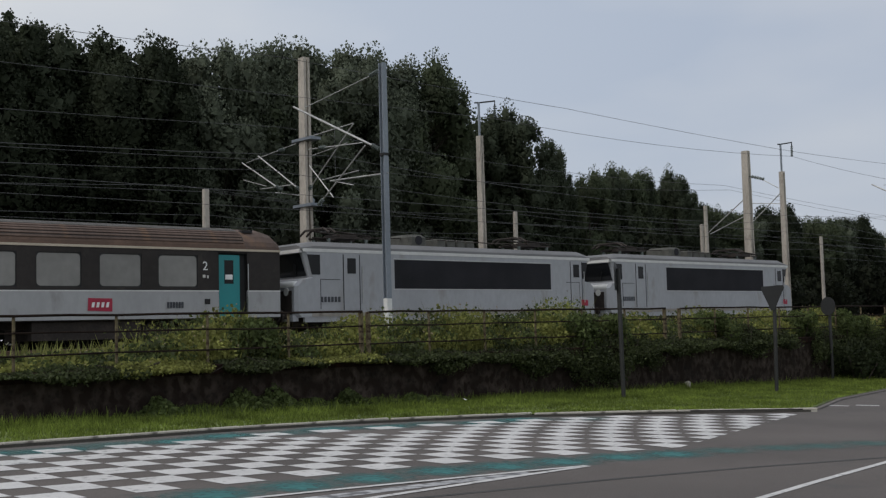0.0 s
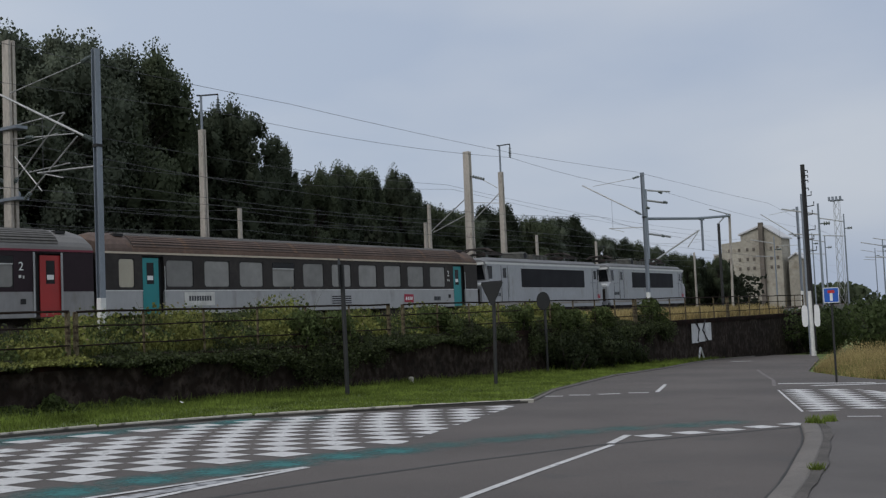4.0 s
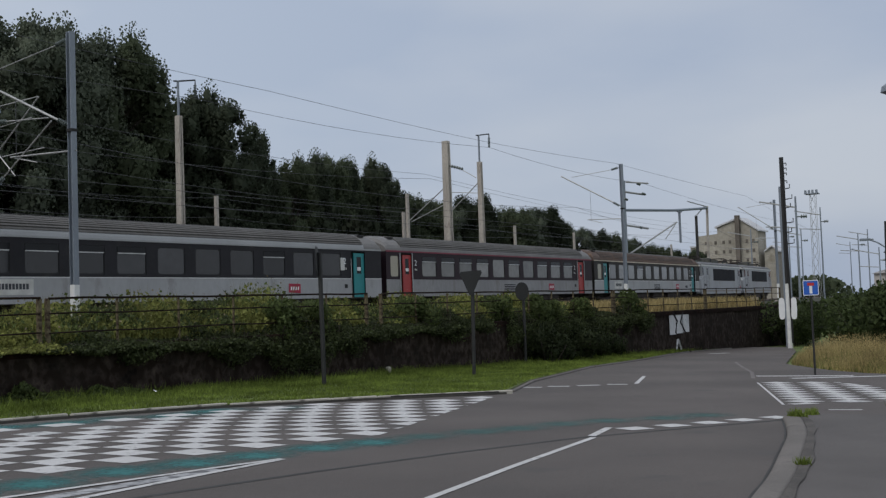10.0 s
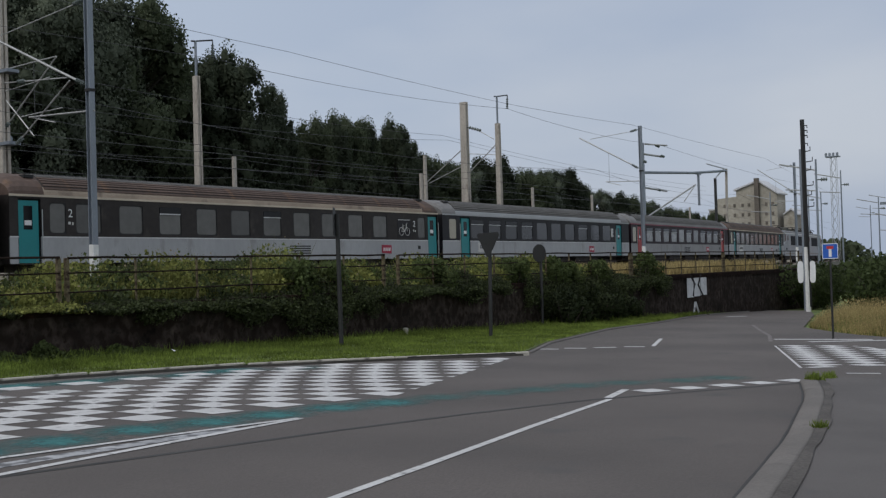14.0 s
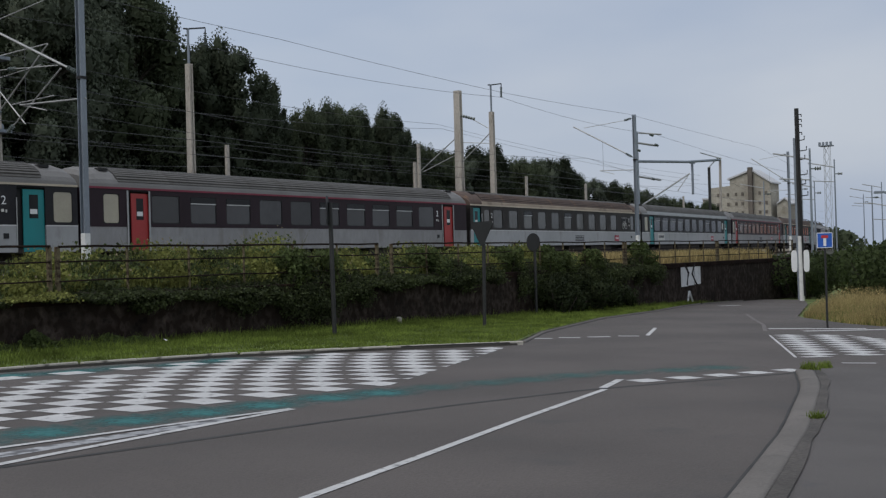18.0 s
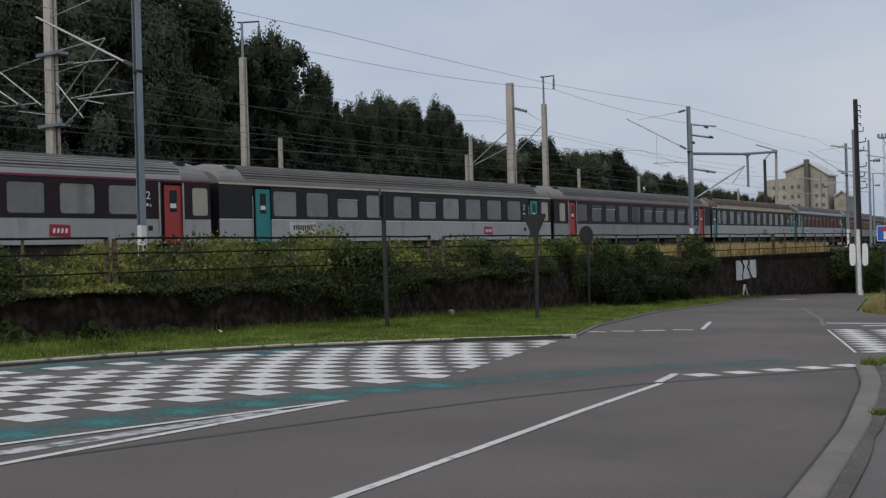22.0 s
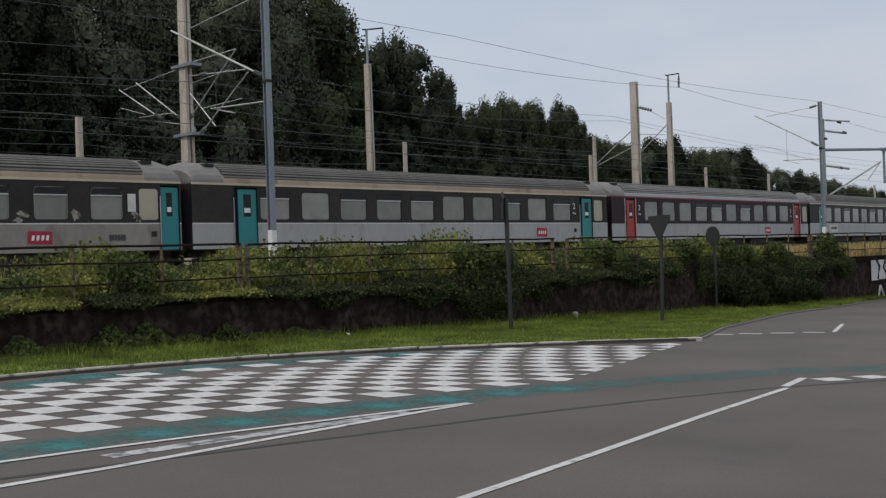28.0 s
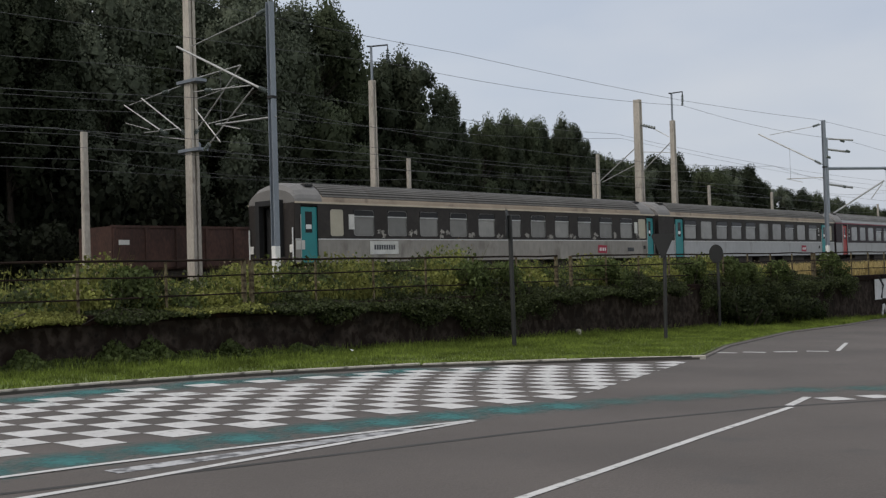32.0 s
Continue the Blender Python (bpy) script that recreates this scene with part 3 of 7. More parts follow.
markings = thing("road_markings", "white and worn green painted markings on the road", "road marking")
markings["kind"] = "structure"
part("centre_line", strip([(-3, 3.75), (4, 5.0), (6.72, 5.45), (8.24, 5.71), (10.77, 6.17), (13.7, 6.65)], 0.085), PAINT, markings)
part("line_end", strip([(13.85, 6.75), (15.0, 7.03)], 0.11), PAINT, markings)
part("edge_line", strip([(-6, 8.0), (2, 8.05), (4.27, 8.18), (5.37, 8.25), (6.83, 8.42), (9.01, 8.64), (10.16, 8.74)], 0.10, 0.007), PAINT, markings)
part("edge_line", strip([(-6, 9.5), (2, 9.25), (4.47, 9.18), (5.64, 9.17), (6.95, 9.08), (9.24, 8.87), (10.16, 8.76)], 0.09, 0.009), PAINT, markings)
part("worn_hatching", strip([(5.6, 8.75), (7.2, 8.75), (9.2, 8.76)], 0.22, 0.004), PAINT_OLD, markings)
part("tar_joint", strip([(2, 8.75), (4.5, 8.5), (6.62, 8.17), (8.26, 7.93), (9.56, 7.74), (11.42, 7.38), (13.52, 6.84), (14.79, 6.3), (17.2, 5.2)], 0.085, 0.003), TAR, markings)
for i in range(5):
    x, y = 15.02 + 0.62 * i, 6.66 - 0.305 * i
    o = [(x + u * 0.894 * 0.2 + v * 0.447 * 0.19, y - u * 0.447 * 0.2 + v * 0.894 * 0.19) for u, v in ((-1, -1), (1, -1), (1, 1), (-1, 1))]
    part("give_way_dash", Shape().add([(a, b, road_z(a, b) + 0.006) for a, b in o], [(0, 1, 2, 3)]), PAINT, markings)
for a, b in (((23.1, 12.84), (23.25, 12.42)), ((23.63, 12.46), (23.8, 12.0)), ((24.1, 11.95), (24.47, 11.56)), ((24.78, 11.5), (24.96, 11.07))):
    part("lane_dash", strip([a, b], 0.22), PAINT, markings)
part("bend_mark", strip([(25.3, 11.0), (28.7, 12.22)], 0.1), PAINT, markings)
part("arc_mark", strip([(28.36, 9.18), (31.5, 10.2), (35, 11.6), (38.9, 13.1)], 0.10), PAINT_FADED, markings)
part("stop_line", strip([(29.5, 9.45), (29.9, 8.4), (30.35, 7.22)], 0.34), PAINT, markings)
part("stop_line", strip([(28.62, 8.32), (29.8, 7.1), (31.0, 5.96)], 0.3), PAINT, markings)
part("edge_line", strip([(19.2, 5.1), (19.4, 4.62)], 0.14), PAINT, markings)
part("far_mark", strip([(48.13, 17.32), (49.17, 16.79)], 0.3), PAINT, markings)

# the chequered field: corners of squares, every other one white
def kerb_y(x):
    return bend(KERB_LINE, x)


def clip(poly, a, b):
    """The piece of a flat outline that lies to the left of the line from a to b."""
    def side(p):
        return (b[0] - a[0]) * (p[1] - a[1]) - (b[1] - a[1]) * (p[0] - a[0])
    out = []
    for p, q in zip(poly, poly[1:] + poly[:1]):
        sp, sq = side(p), side(q)
        if sp >= 0:
            out.append(p)
        if (sp < 0) != (sq < 0):
            k = sp / (sp - sq)
            out.append((p[0] + (q[0] - p[0]) * k, p[1] + (q[1] - p[1]) * k))
    return out


def field_point(c, j):
    """Corners of the diamonds: columns c across the field, j up the column; the columns lean with the bend."""
    b = j - 0.2 * max(0.0, c - 3)
    a = c + 0.0098 * max(0.0, b - 2) ** 2
    return 6.408 + 0.496 * a + 0.48 * b, 10.474 - 0.572 * a + 0.526 * b


def square(root, outline, material, lift=0.005):
    if len(outline) > 2:
        part("square", Shape().add([(a, b, road_z(a, b) + lift) for a, b in outline], [tuple(range(len(outline)))]), material, root)


field = thing("chequered_crossing", "white painted squares in a chequered field on the road", "road marking")
field["kind"] = "structure"
TOP = {-3: 5, -2: 6, -1: 8, 0: 9, 1: 10, 2: 11, 3: 12, 4: 13, 5: 14, 6: 15, 7: 16, 8: 17, 9: 17, 10: 18, 11: 19, 12: 20}
rnd = random.Random(3)
for c in range(-16, 13):
    top = TOP.get(c, c + 8)
    for j in range(c, top + 1):
        if j == top - 1 and c in (0, 1, 2):
            continue
        o = [field_point(c + p, j + q) for p, q in ((-0.49, 0), (0, -0.49), (0.49, 0), (0, 0.49))]
        if c > 6:
            o = clip(o, (12.6, 9.28), (21.0, 12.12))
        if o and max(p[0] for p in o) < 21.3 and max(p[1] - kerb_y(p[0]) for p in o) < -0.12:
            square(field, o, PAINT_THIN if j > top - 3 and rnd.random() < 0.5 and c < 6 else PAINT)
side_field = thing("chequered_side_crossing", "white painted squares across the side road", "road marking")
side_field["kind"] = "structure"
for c in range(0, 9):
    for j in range(0, 11):
        x, y = 20.2 + 0.68 * j * 0.935 + 0.8 * (c + 0.45) * 0.353, 6.05 + 0.68 * j * 0.353 - 0.8 * (c + 0.45) * 0.935
        o = [(x - 0.353 * 0.37, y + 0.935 * 0.37), (x - 0.935 * 0.33, y - 0.353 * 0.33), (x + 0.353 * 0.37, y - 0.935 * 0.37), (x + 0.935 * 0.33, y + 0.353 * 0.33)]
        o = clip(clip(o, (20.0, 6.0), (22.1, 4.2)), (24.6, 4.7), (27.4, 7.0))
        square(side_field, o, PAINT)
part("edge_band", strip([(20.0, 6.05), (26.5, 8.5)], 0.05, 0.008), PAINT, side_field)


def stain(name, color, cover):
    """Old paint that is worn thin and lost towards its ragged edge."""
    m = mat(name, color, 0.85, vary=0.2, scale=1.2, fine=40)
    n, l = m.node_tree.nodes, m.node_tree.links
    tc = n.new("ShaderNodeTexCoord")
    far = n.new("ShaderNodeVectorMath")
    far.operation = "LENGTH"
    l.new(tc.outputs["Object"], far.inputs[0])
    rough = n.new("ShaderNodeTexNoise")
    rough.inputs["Scale"].default_value, rough.inputs["Detail"].default_value = 5.0, 6.0
    l.new(tc.outputs["Object"], rough.inputs["Vector"])
    add = n.new("ShaderNodeMath")
    add.operation = "MULTIPLY_ADD"
    add.inputs[1].default_value = 1.3
    l.new(rough.outputs["Fac"], add.inputs[0])
    l.new(far.outputs["Value"], add.inputs[2])
    fade = n.new("ShaderNodeMapRange")
    fade.inputs["From Min"].default_value, fade.inputs["From Max"].default_value = 0.75, 1.6
    fade.inputs["To Min"].default_value, fade.inputs["To Max"].default_value = cover, 0.0
    l.new(add.outputs[0], fade.inputs["Value"])
    l.new(fade.outputs["Result"], n["Principled BSDF"].inputs["Alpha"])
    return m


GREEN_WORN = stain("worn_green_patch", (0.035, 0.17, 0.168), 0.9)
GREEN_FAINT = stain("faint_green_patch", (0.06, 0.165, 0.155), 0.6)


def green_patch(x, y, w, d, turn, material):
    ob = part("green_patch", Shape().add([(-1, -1, 0), (1, -1, 0), (1, 1, 0), (-1, 1, 0)], [(0, 1, 2, 3)]), material, markings)
    ob.matrix_basis = pose(x, y, road_z(x, y) + 0.003, 0.57, 1.35, 0) @ pose(0, 0, 0, 0, 0, turn) @ Matrix.Diagonal((w, d, 1, 1))


for i in range(9):
    green_patch(4.75 - i * 0.97, 9.55 + i * 0.04, 0.65, 0.6, 0, GREEN_WORN)
for x, y in ((5.7, 9.62), (6.65, 9.6), (7.6, 9.6), (8.6, 9.58), (9.45, 9.42), (10.3, 9.27), (11.24, 9.13), (12.02, 8.9)):
    green_patch(x, y, 0.62, 0.6, -12, GREEN_WORN)
for x, y in ((12.9, 8.7), (13.75, 8.4), (14.42, 8.13), (15.25, 7.9), (16.0, 7.52), (16.75, 6.92), (17.5, 6.55)):
    green_patch(x, y, 0.58, 0.55, -20, GREEN_FAINT)
for i in range(16):
    x = 1.5 + i * 0.97
    green_patch(x, kerb_y(x) - 0.62 - 0.25 * (i % 2), 0.85, 0.6, 3, GREEN_WORN if i % 3 else GREEN_FAINT)

# ---- retaining wall, embankment, tracks ----
def wall_shape(x0, x1, y0, y1, top):
    xs = [x0 + (x1 - x0) * i / 40 for i in range(41)]
    return Shape().loft([[(x, y0, road_z(x, y0) - 0.4), (x, y0 + 0.03 * math.sin(x * 1.7), top - 0.16), (x, y1, top - 0.16), (x, y1, -1.8)] for x in xs])


wall = setting("retaining_wall", wall_shape(-40, 67.4, WALL_Y, WALL_Y + 0.45, EMB), WALL, "tall stained brown concrete retaining wall below the railway", "wall")
for i in range(36):
    x = -40 + 2.98 * i
    part("coping_stone", Shape().soft_box(x + 0.008, x + 2.972, WALL_Y - 0.07, WALL_Y + 0.5, EMB - 0.158, EMB + 0.03, 0.02), COPING, wall)
setting("wall_return", B(67.0, 67.4, WALL_Y + 0.45, 120, -1.6, EMB), WALL, "end of the retaining wall", "wall")


def embankment():
    xs, ys = [-400, -60, 0, 67.2], [WALL_Y + 0.3, 24, 30, 70, 500]
    v = [(x, y, EMB - 0.02 * (y < 20)) for y in ys for x in xs]
    n = len(xs)
    s = Shape().add(v, [(j * n + i, j * n + i + 1, j * n + n + i + 1, j * n + n + i) for j in range(len(ys) - 1) for i in range(n - 1)])
    far = [(67.2, WALL_Y + 0.4), (75, 21.5), (110, 26), (200, 30), (600, 20), (600, 600), (67.2, 500)]
    return s.add([(x, y, EMB) for x, y in far], [tuple(range(len(far)))]).add([(x, y, z) for x, y in far[:5] for z in (EMB, -2)], [(2 * i, 2 * i + 1, 2 * i + 3, 2 * i + 2) for i in range(4)])


setting("embankment", embankment(), EMBANK, "weedy railway embankment behind the wall", "ground")


def rail_line(off, s0, s1, z, label):
    root = thing("railway_track", label, "track")
    root["kind"] = "structure"
    pts = [track(s, off) for s in range(s0, s1 + 1, 6)]
    bed, rails, ties = Shape(), [Shape(), Shape()], Shape()
    rings = []
    for x, y, a in pts:
        nx, ny = -math.sin(a), math.cos(a)
        rings.append([(x + nx * d, y + ny * d, EMB + h) for d, h in ((-2.4, -0.1), (-1.6, z - EMB - 0.17), (1.6, z - EMB - 0.17), (2.4, -0.1))])
    bed.loft(rings)
    part("ballast", bed, BALLAST, root)
    for k, d0 in enumerate((-0.755, 0.755)):
        rings = []
        for x, y, a in pts:
            nx, ny = -math.sin(a), math.cos(a)
            rings.append([(x + nx * (d0 + d), y + ny * (d0 + d), z + h) for d, h in ((-0.06, -0.15), (-0.02, -0.1), (-0.036, -0.02), (-0.03, 0), (0.03, 0), (0.036, -0.02), (0.02, -0.1), (0.06, -0.15))])
        part("rail", rails[k].loft(rings), RAIL, root)
    for s in np.arange(s0, min(s1, 70), 0.6):
        x, y, a = track(float(s), off)
        c, n = Vector((math.cos(a), math.sin(a), 0)), Vector((-math.sin(a), math.cos(a), 0))
        o = Vector((x, y, 0))
        ties.loft([[o + c * 0.13 * e + n * 1.25 * q + Vector((0, 0, zz)) for e, q in ((-1, -1), (1, -1), (1, 1), (-1, 1))] for zz in (z - 0.3, z - 0.15)])
    sl = part("sleepers", ties, SLEEPER, root)
    sl["kind"] = "stuff"
    return root


rail_line(0.0, -70, 330, RAIL_Z, "running line with worn rails on brown ballast")
rail_line(4.4, -70, 330, RAIL_Z, "second running line beyond the first")
rail_line(12.2, -70, 200, RAIL_Z, "siding with a rusty open wagon on it")


# ---- fence on the wall ----
def fence(x0, x1, bays, label):
    root = thing("fence", label, "fence", "fence sections on the wall")
    y = WALL_Y + 0.22
    post = Shape().soft_box(-0.025, 0.025, -0.025, 0.025, -0.25, 1.0, 0.01).mesh("post", FENCE_POST)
    end_post = Shape().soft_box(-0.045, 0.045, -0.045, 0.045, -0.25, 1.02, 0.012).mesh("post", FENCE_POST)
    for i in range(bays + 1):
        ob = part("post", post if 0 < i < bays else end_post, None, root)
        ob.location = (x0 + (x1 - x0) * i / bays, y, EMB)
    rnd = random.Random(int(x0 * 10))
    for h, r in ((1.02, 0.027), (0.71, 0.019), (0.32, 0.019)):
        pts = [(x0 + (x1 - x0) * i / (bays * 2), y - 0.045, EMB + h + rnd.uniform(-0.012, 0.012)) for i in range(bays * 2 + 1)]
        part("rail", Shape().tube(pts, r, 6), FENCE, root)
    return root


fence(-25, 15.25, 21, "rusty three-rail fence on top of the wall")
fence(15.45, 26.25, 6, "rusty three-rail fence on top of the wall")
fence(26.95, 43.1, 9, "rusty three-rail fence on top of the wall")
fence(43.3, 54.1, 6, "rusty three-rail fence in front of dry yellow grass")
fence(54.3, 67, 8, "dark distant fence at the end of the wall")


# ---- train ----
ROOF_CURVE = [(-1.41, 3.40), (-1.39, 3.53), (-1.32, 3.69), (-1.15, 3.89), (-0.88, 4.07), (-0.47, 4.19), (0, 4.23), (0.47, 4.19), (0.88, 4.07), (1.15, 3.89), (1.32, 3.69), (1.39, 3.53), (1.41, 3.40)]


def side_pieces(openings, x0, x1, z0, z1):
    """Rectangles of a wall that leave the openings (a, b, low, high) free."""
    cuts = sorted({x0, x1, *[v for o in openings for v in o[:2]]})
    out = []
    for a, b in zip(cuts, cuts[1:]):
        hole = [o for o in openings if o[0] <= a + 1e-6 and o[1] >= b - 1e-6]
        if hole:
            out += [(a, b, z0, hole[0][2]), (a, b, hole[0][3], z1)]
        else:
            out.append((a, b, z0, z1))
    return [o for o in out if o[3] - o[2] > 0.01]


RIBS = {}


def on_roof(arc):
    """Place and slope on the roof's curve, arc metres from the ridge."""
    pts = ROOF_CURVE[6:] if arc >= 0 else ROOF_CURVE[6::-1]
    left = abs(arc)
    for (y0, z0), (y1, z1) in zip(pts, pts[1:]):
        d = math.hypot(y1 - y0, z1 - z0)
        if left <= d:
            k = left / d
            return y0 + (y1 - y0) * k, z0 + (z1 - z0) * k, math.degrees(math.atan((z1 - z0) / (y1 - y0)))
        left -= d
    return pts[-1][0], pts[-1][1], 0.0


def rib_mesh(material):
    """A low rounded rib that runs along a coach roof."""
    if material.name not in RIBS:
        RIBS[material.name] = Shape().prism([(-0.05, -0.01), (-0.038, 0.028), (0.038, 0.028), (0.05, -0.01)], "x", -11.55, 11.55).mesh("roof_rib", material)
    return RIBS[material.name]


def bogie(parent, x):
    b = part("bogie_frame", Shape().box(x - 1.7, x + 1.7, -1.12, -0.98, 0.45, 0.72).box(x - 1.7, x + 1.7, 0.98, 1.12, 0.45, 0.72).box(x - 0.3, x + 0.3, -1.1, 1.1, 0.4, 0.8), UNDER, parent)
    for dx in (-1.28, 1.28):
        for y in (-0.76, 0.76):
            part("wheel", Shape().tube([(x + dx, y - 0.07, 0.46), (x + dx, y + 0.07, 0.46)], 0.46, 18), UNDER, b)
        part("axle", Shape().tube([(x + dx, -0.69, 0.46), (x + dx, 0.69, 0.46)], 0.09, 8), UNDER, b)
        part("axle_box", Shape().soft_box(x + dx - 0.17, x + dx + 0.17, -1.2, -0.98, 0.32, 0.62, 0.03), UNDER, b)


def bars(x, z, w, h, n, gap=0.25, y=-1.425):
    """Plain bars that stand for lettering on the side."""
    s = Shape()
    step = w / n
    for i in range(n):
        s.box(x - i * step - step * (1 - gap), x - i * step, y - 0.008, y, z, z + h)
    return s


def rounded_frame(x0, x1, y, z0, z1, width, radius, outer=0.0):
    """A flat frame with rounded inner corners; outer: the radius of its outer corners."""
    def ring(e, r):
        pts = []
        for cx, cz, a0 in ((x1 - e - r, z1 - e - r, 0), (x0 + e + r, z1 - e - r, 90), (x0 + e + r, z0 + e + r, 180), (x1 - e - r, z0 + e + r, 270)):
            pts += [(cx + r * math.cos(radians(a0 + 22.5 * k)), y, cz + r * math.sin(radians(a0 + 22.5 * k))) for k in range(5)]
        return pts
    n = 20
    return Shape().add(ring(0.0, outer) + ring(width, radius), [(i, (i + 1) % n, n + (i + 1) % n, n + i) for i in range(n)])


def coach(spec):
    """A long-distance coach; local x runs ahead, the road's side is -y; q counts metres from its front end."""
    root = thing("passenger_coach", spec["label"], "train coach", "coaches of the passing train")
    H = 13.0
    X = lambda q: 13.2 - q
    door_col = TEAL if spec["door"] == "teal" else REDDOOR
    low, band, roof, cant, gutter = spec["low"], spec["band"], spec["roof"], spec["cant"], spec["gutter"]
    wins = spec["windows"]
    doors = spec["doors"]
    extra = spec["extra"]
    for y, sg in ((-1.41, -1), (1.41, 1)):
        op = [(X(q + w), X(q), 2.07, 3.16) for q, w in wins] + [(X(q + w), X(q), 2.05, 3.16) for q, w in extra]
        dop = [(X(q + w), X(q), 0.0, 3.25) for q, w in doors]
        upper = Shape()
        for a, b, z0, z1 in side_pieces(op + [(d[0], d[1], 1.9, 3.25) for d in dop], -H, H, 1.97, 3.34):
            upper.box(a, b, min(y, y - sg * 0.06), max(y, y - sg * 0.06), z0, z1)
        part("window_band", upper.weld(), band, root)
        lower = Shape()
        for a, b, z0, z1 in side_pieces([(d[0], d[1], 0.0, 3.0) for d in dop], -H, H, 1.03, 1.93):
            lower.box(a, b, min(y, y - sg * 0.06), max(y, y - sg * 0.06), z0, z1)
        part("lower_side", lower.weld(), low, root)
        st = Shape()
        for a, b, z0, z1 in side_pieces([(d[0], d[1], 0.0, 3.0) for d in dop], -H, H, 1.93, 1.97):
            st.box(a, b, y + min(0, sg * 0.008), y + max(0.0, sg * 0.008), z0, z1)
        part("stripe", st.weld(), STRIPE if spec["door"] == "teal" else band, root)
        part("gutter", B(-H, H, y + min(0, sg * 0.03), y + max(0, sg * 0.03), 3.335, 3.41), gutter, root)
        for q, w in wins:
            k = part("window", B(X(q + w) + 0.03, X(q) - 0.03, y - sg * 0.035 - 0.01, y - sg * 0.035 + 0.01, 2.10, 3.13), spec["pane"], root)
            if sg < 0 and random.Random(int(q * 100) + spec["seed"]).random() < spec["hopper"]:
                part("hopper_bar", B(X(q + w) + 0.03, X(q) - 0.03, y - 0.012, y + 0.02, 2.86, 2.90), METAL, k)
                part("hopper_pane", B(X(q + w) + 0.03, X(q) - 0.03, y - 0.004, y + 0.016, 2.905, 3.13), GLASS_DARK, k)
            part("window_frame", rounded_frame(X(q + w), X(q), y - sg * 0.012, 2.07, 3.16, 0.03, 0.13), RUBBER, k)
            if spec["scraped"]:
                part("frame_trim", rounded_frame(X(q + w) + 0.03, X(q) - 0.03, y + sg * 0.004, 2.09, 3.14, 0.022, 0.12, 0.12), ALU, k)
            if sg < 0 and spec["scraped"]:
                r = random.Random(int(q * 70))
                for e in range(3):
                    u, v = X(q) + r.uniform(0.1, 0.6), r.uniform(2.06, 2.3)
                    part("scraped_patch", Shape().add([(u + (0.12 + 0.06 * math.sin(g * 2.7 + u)) * math.cos(g * 0.628), y - 0.004 - 0.0005 * e, v + (0.1 + 0.06 * math.sin(g * 3.1 + q)) * math.sin(g * 0.628)) for g in range(10)], [tuple(range(10))]), SCRAPE, root)
        for q, w in extra:
            part("frosted_window", B(X(q + w), X(q), y - sg * 0.03 - 0.01, y - sg * 0.03 + 0.01, 2.05, 3.16), PANE_BEIGE, root)
            part("window_frame", rounded_frame(X(q + w), X(q), y - sg * 0.012, 2.05, 3.16, 0.025, 0.11), RUBBER, root)
        for q, w in doors:
            a, b = X(q + w), X(q)
            yy = y - sg * 0.16
            part("door_recess", Shape().box(a, b, yy - 0.01, yy + 0.01, 1.0, 3.25).box(a, b, min(yy, y), max(yy, y), 3.25, 3.3).box(a - 0.02, a, min(yy, y), max(yy, y), 1.0, 3.25).box(b, b + 0.02, min(yy, y), max(yy, y), 1.0, 3.25), RUBBER, root)
            if spec["door"] == "red":
                part("door_jamb", Shape().box(a - 0.05, a + 0.03, y + min(0, sg * 0.02), y + max(0, sg * 0.02), 1.05, 3.3).box(b - 0.03, b + 0.05, y + min(0, sg * 0.02), y + max(0, sg * 0.02), 1.05, 3.3), CANT_SILVER, root)
            wide = min(0.84, w)
            da, db = (a, a + wide) if spec["leaf_back"] else (b - wide, b)
            ya, yb = y - sg * 0.07 - 0.02, y - sg * 0.07 + 0.02
            d = part("door", Shape().box(da, db, ya, yb, 1.05, 2.2).box(da, db, ya, yb, 3.02, 3.2).box(da, da + 0.24, ya, yb, 2.2, 3.02).box(db - 0.24, db, ya, yb, 2.2, 3.02), door_col, root)
            part("door_window", B(da + 0.24, db - 0.24, y - sg * 0.07 - 0.012, y - sg * 0.07 + 0.012, 2.2, 3.02), GLASS_DARK, d)
            part("notice", B(da + 0.28, db - 0.28, y + sg * (-0.055) - 0.004, y + sg * (-0.055) + 0.004, 2.35, 2.52), SIGN_WHITE, d)
            part("handrail", Shape().tube([(a - 0.04 if not spec["leaf_back"] else b + 0.04, y + sg * 0.03, 1.25), (a - 0.04 if not spec["leaf_back"] else b + 0.04, y + sg * 0.03, 2.9)], 0.018, 6), METAL, root)
    # roof: smooth ends, ribbed middle
    def skin(points, xa, xb, thick=0.05):
        o = points + [(y * 0.96, z - thick) for y, z in reversed(points)]
        return Shape().loft([[(xa, y, z) for y, z in o], [(xb, y, z) for y, z in o]])
    part("cantrail", skin(ROOF_CURVE[:3], -11.6, 11.6), cant, root)
    part("cantrail", skin(ROOF_CURVE[-3:], -11.6, 11.6), cant, root)
    # dark sheet under the ribs: the grooves' shade is in its colour
    part("roof", skin(ROOF_CURVE[2:-2], -11.6, 11.6), ROOF_SHADE, root)
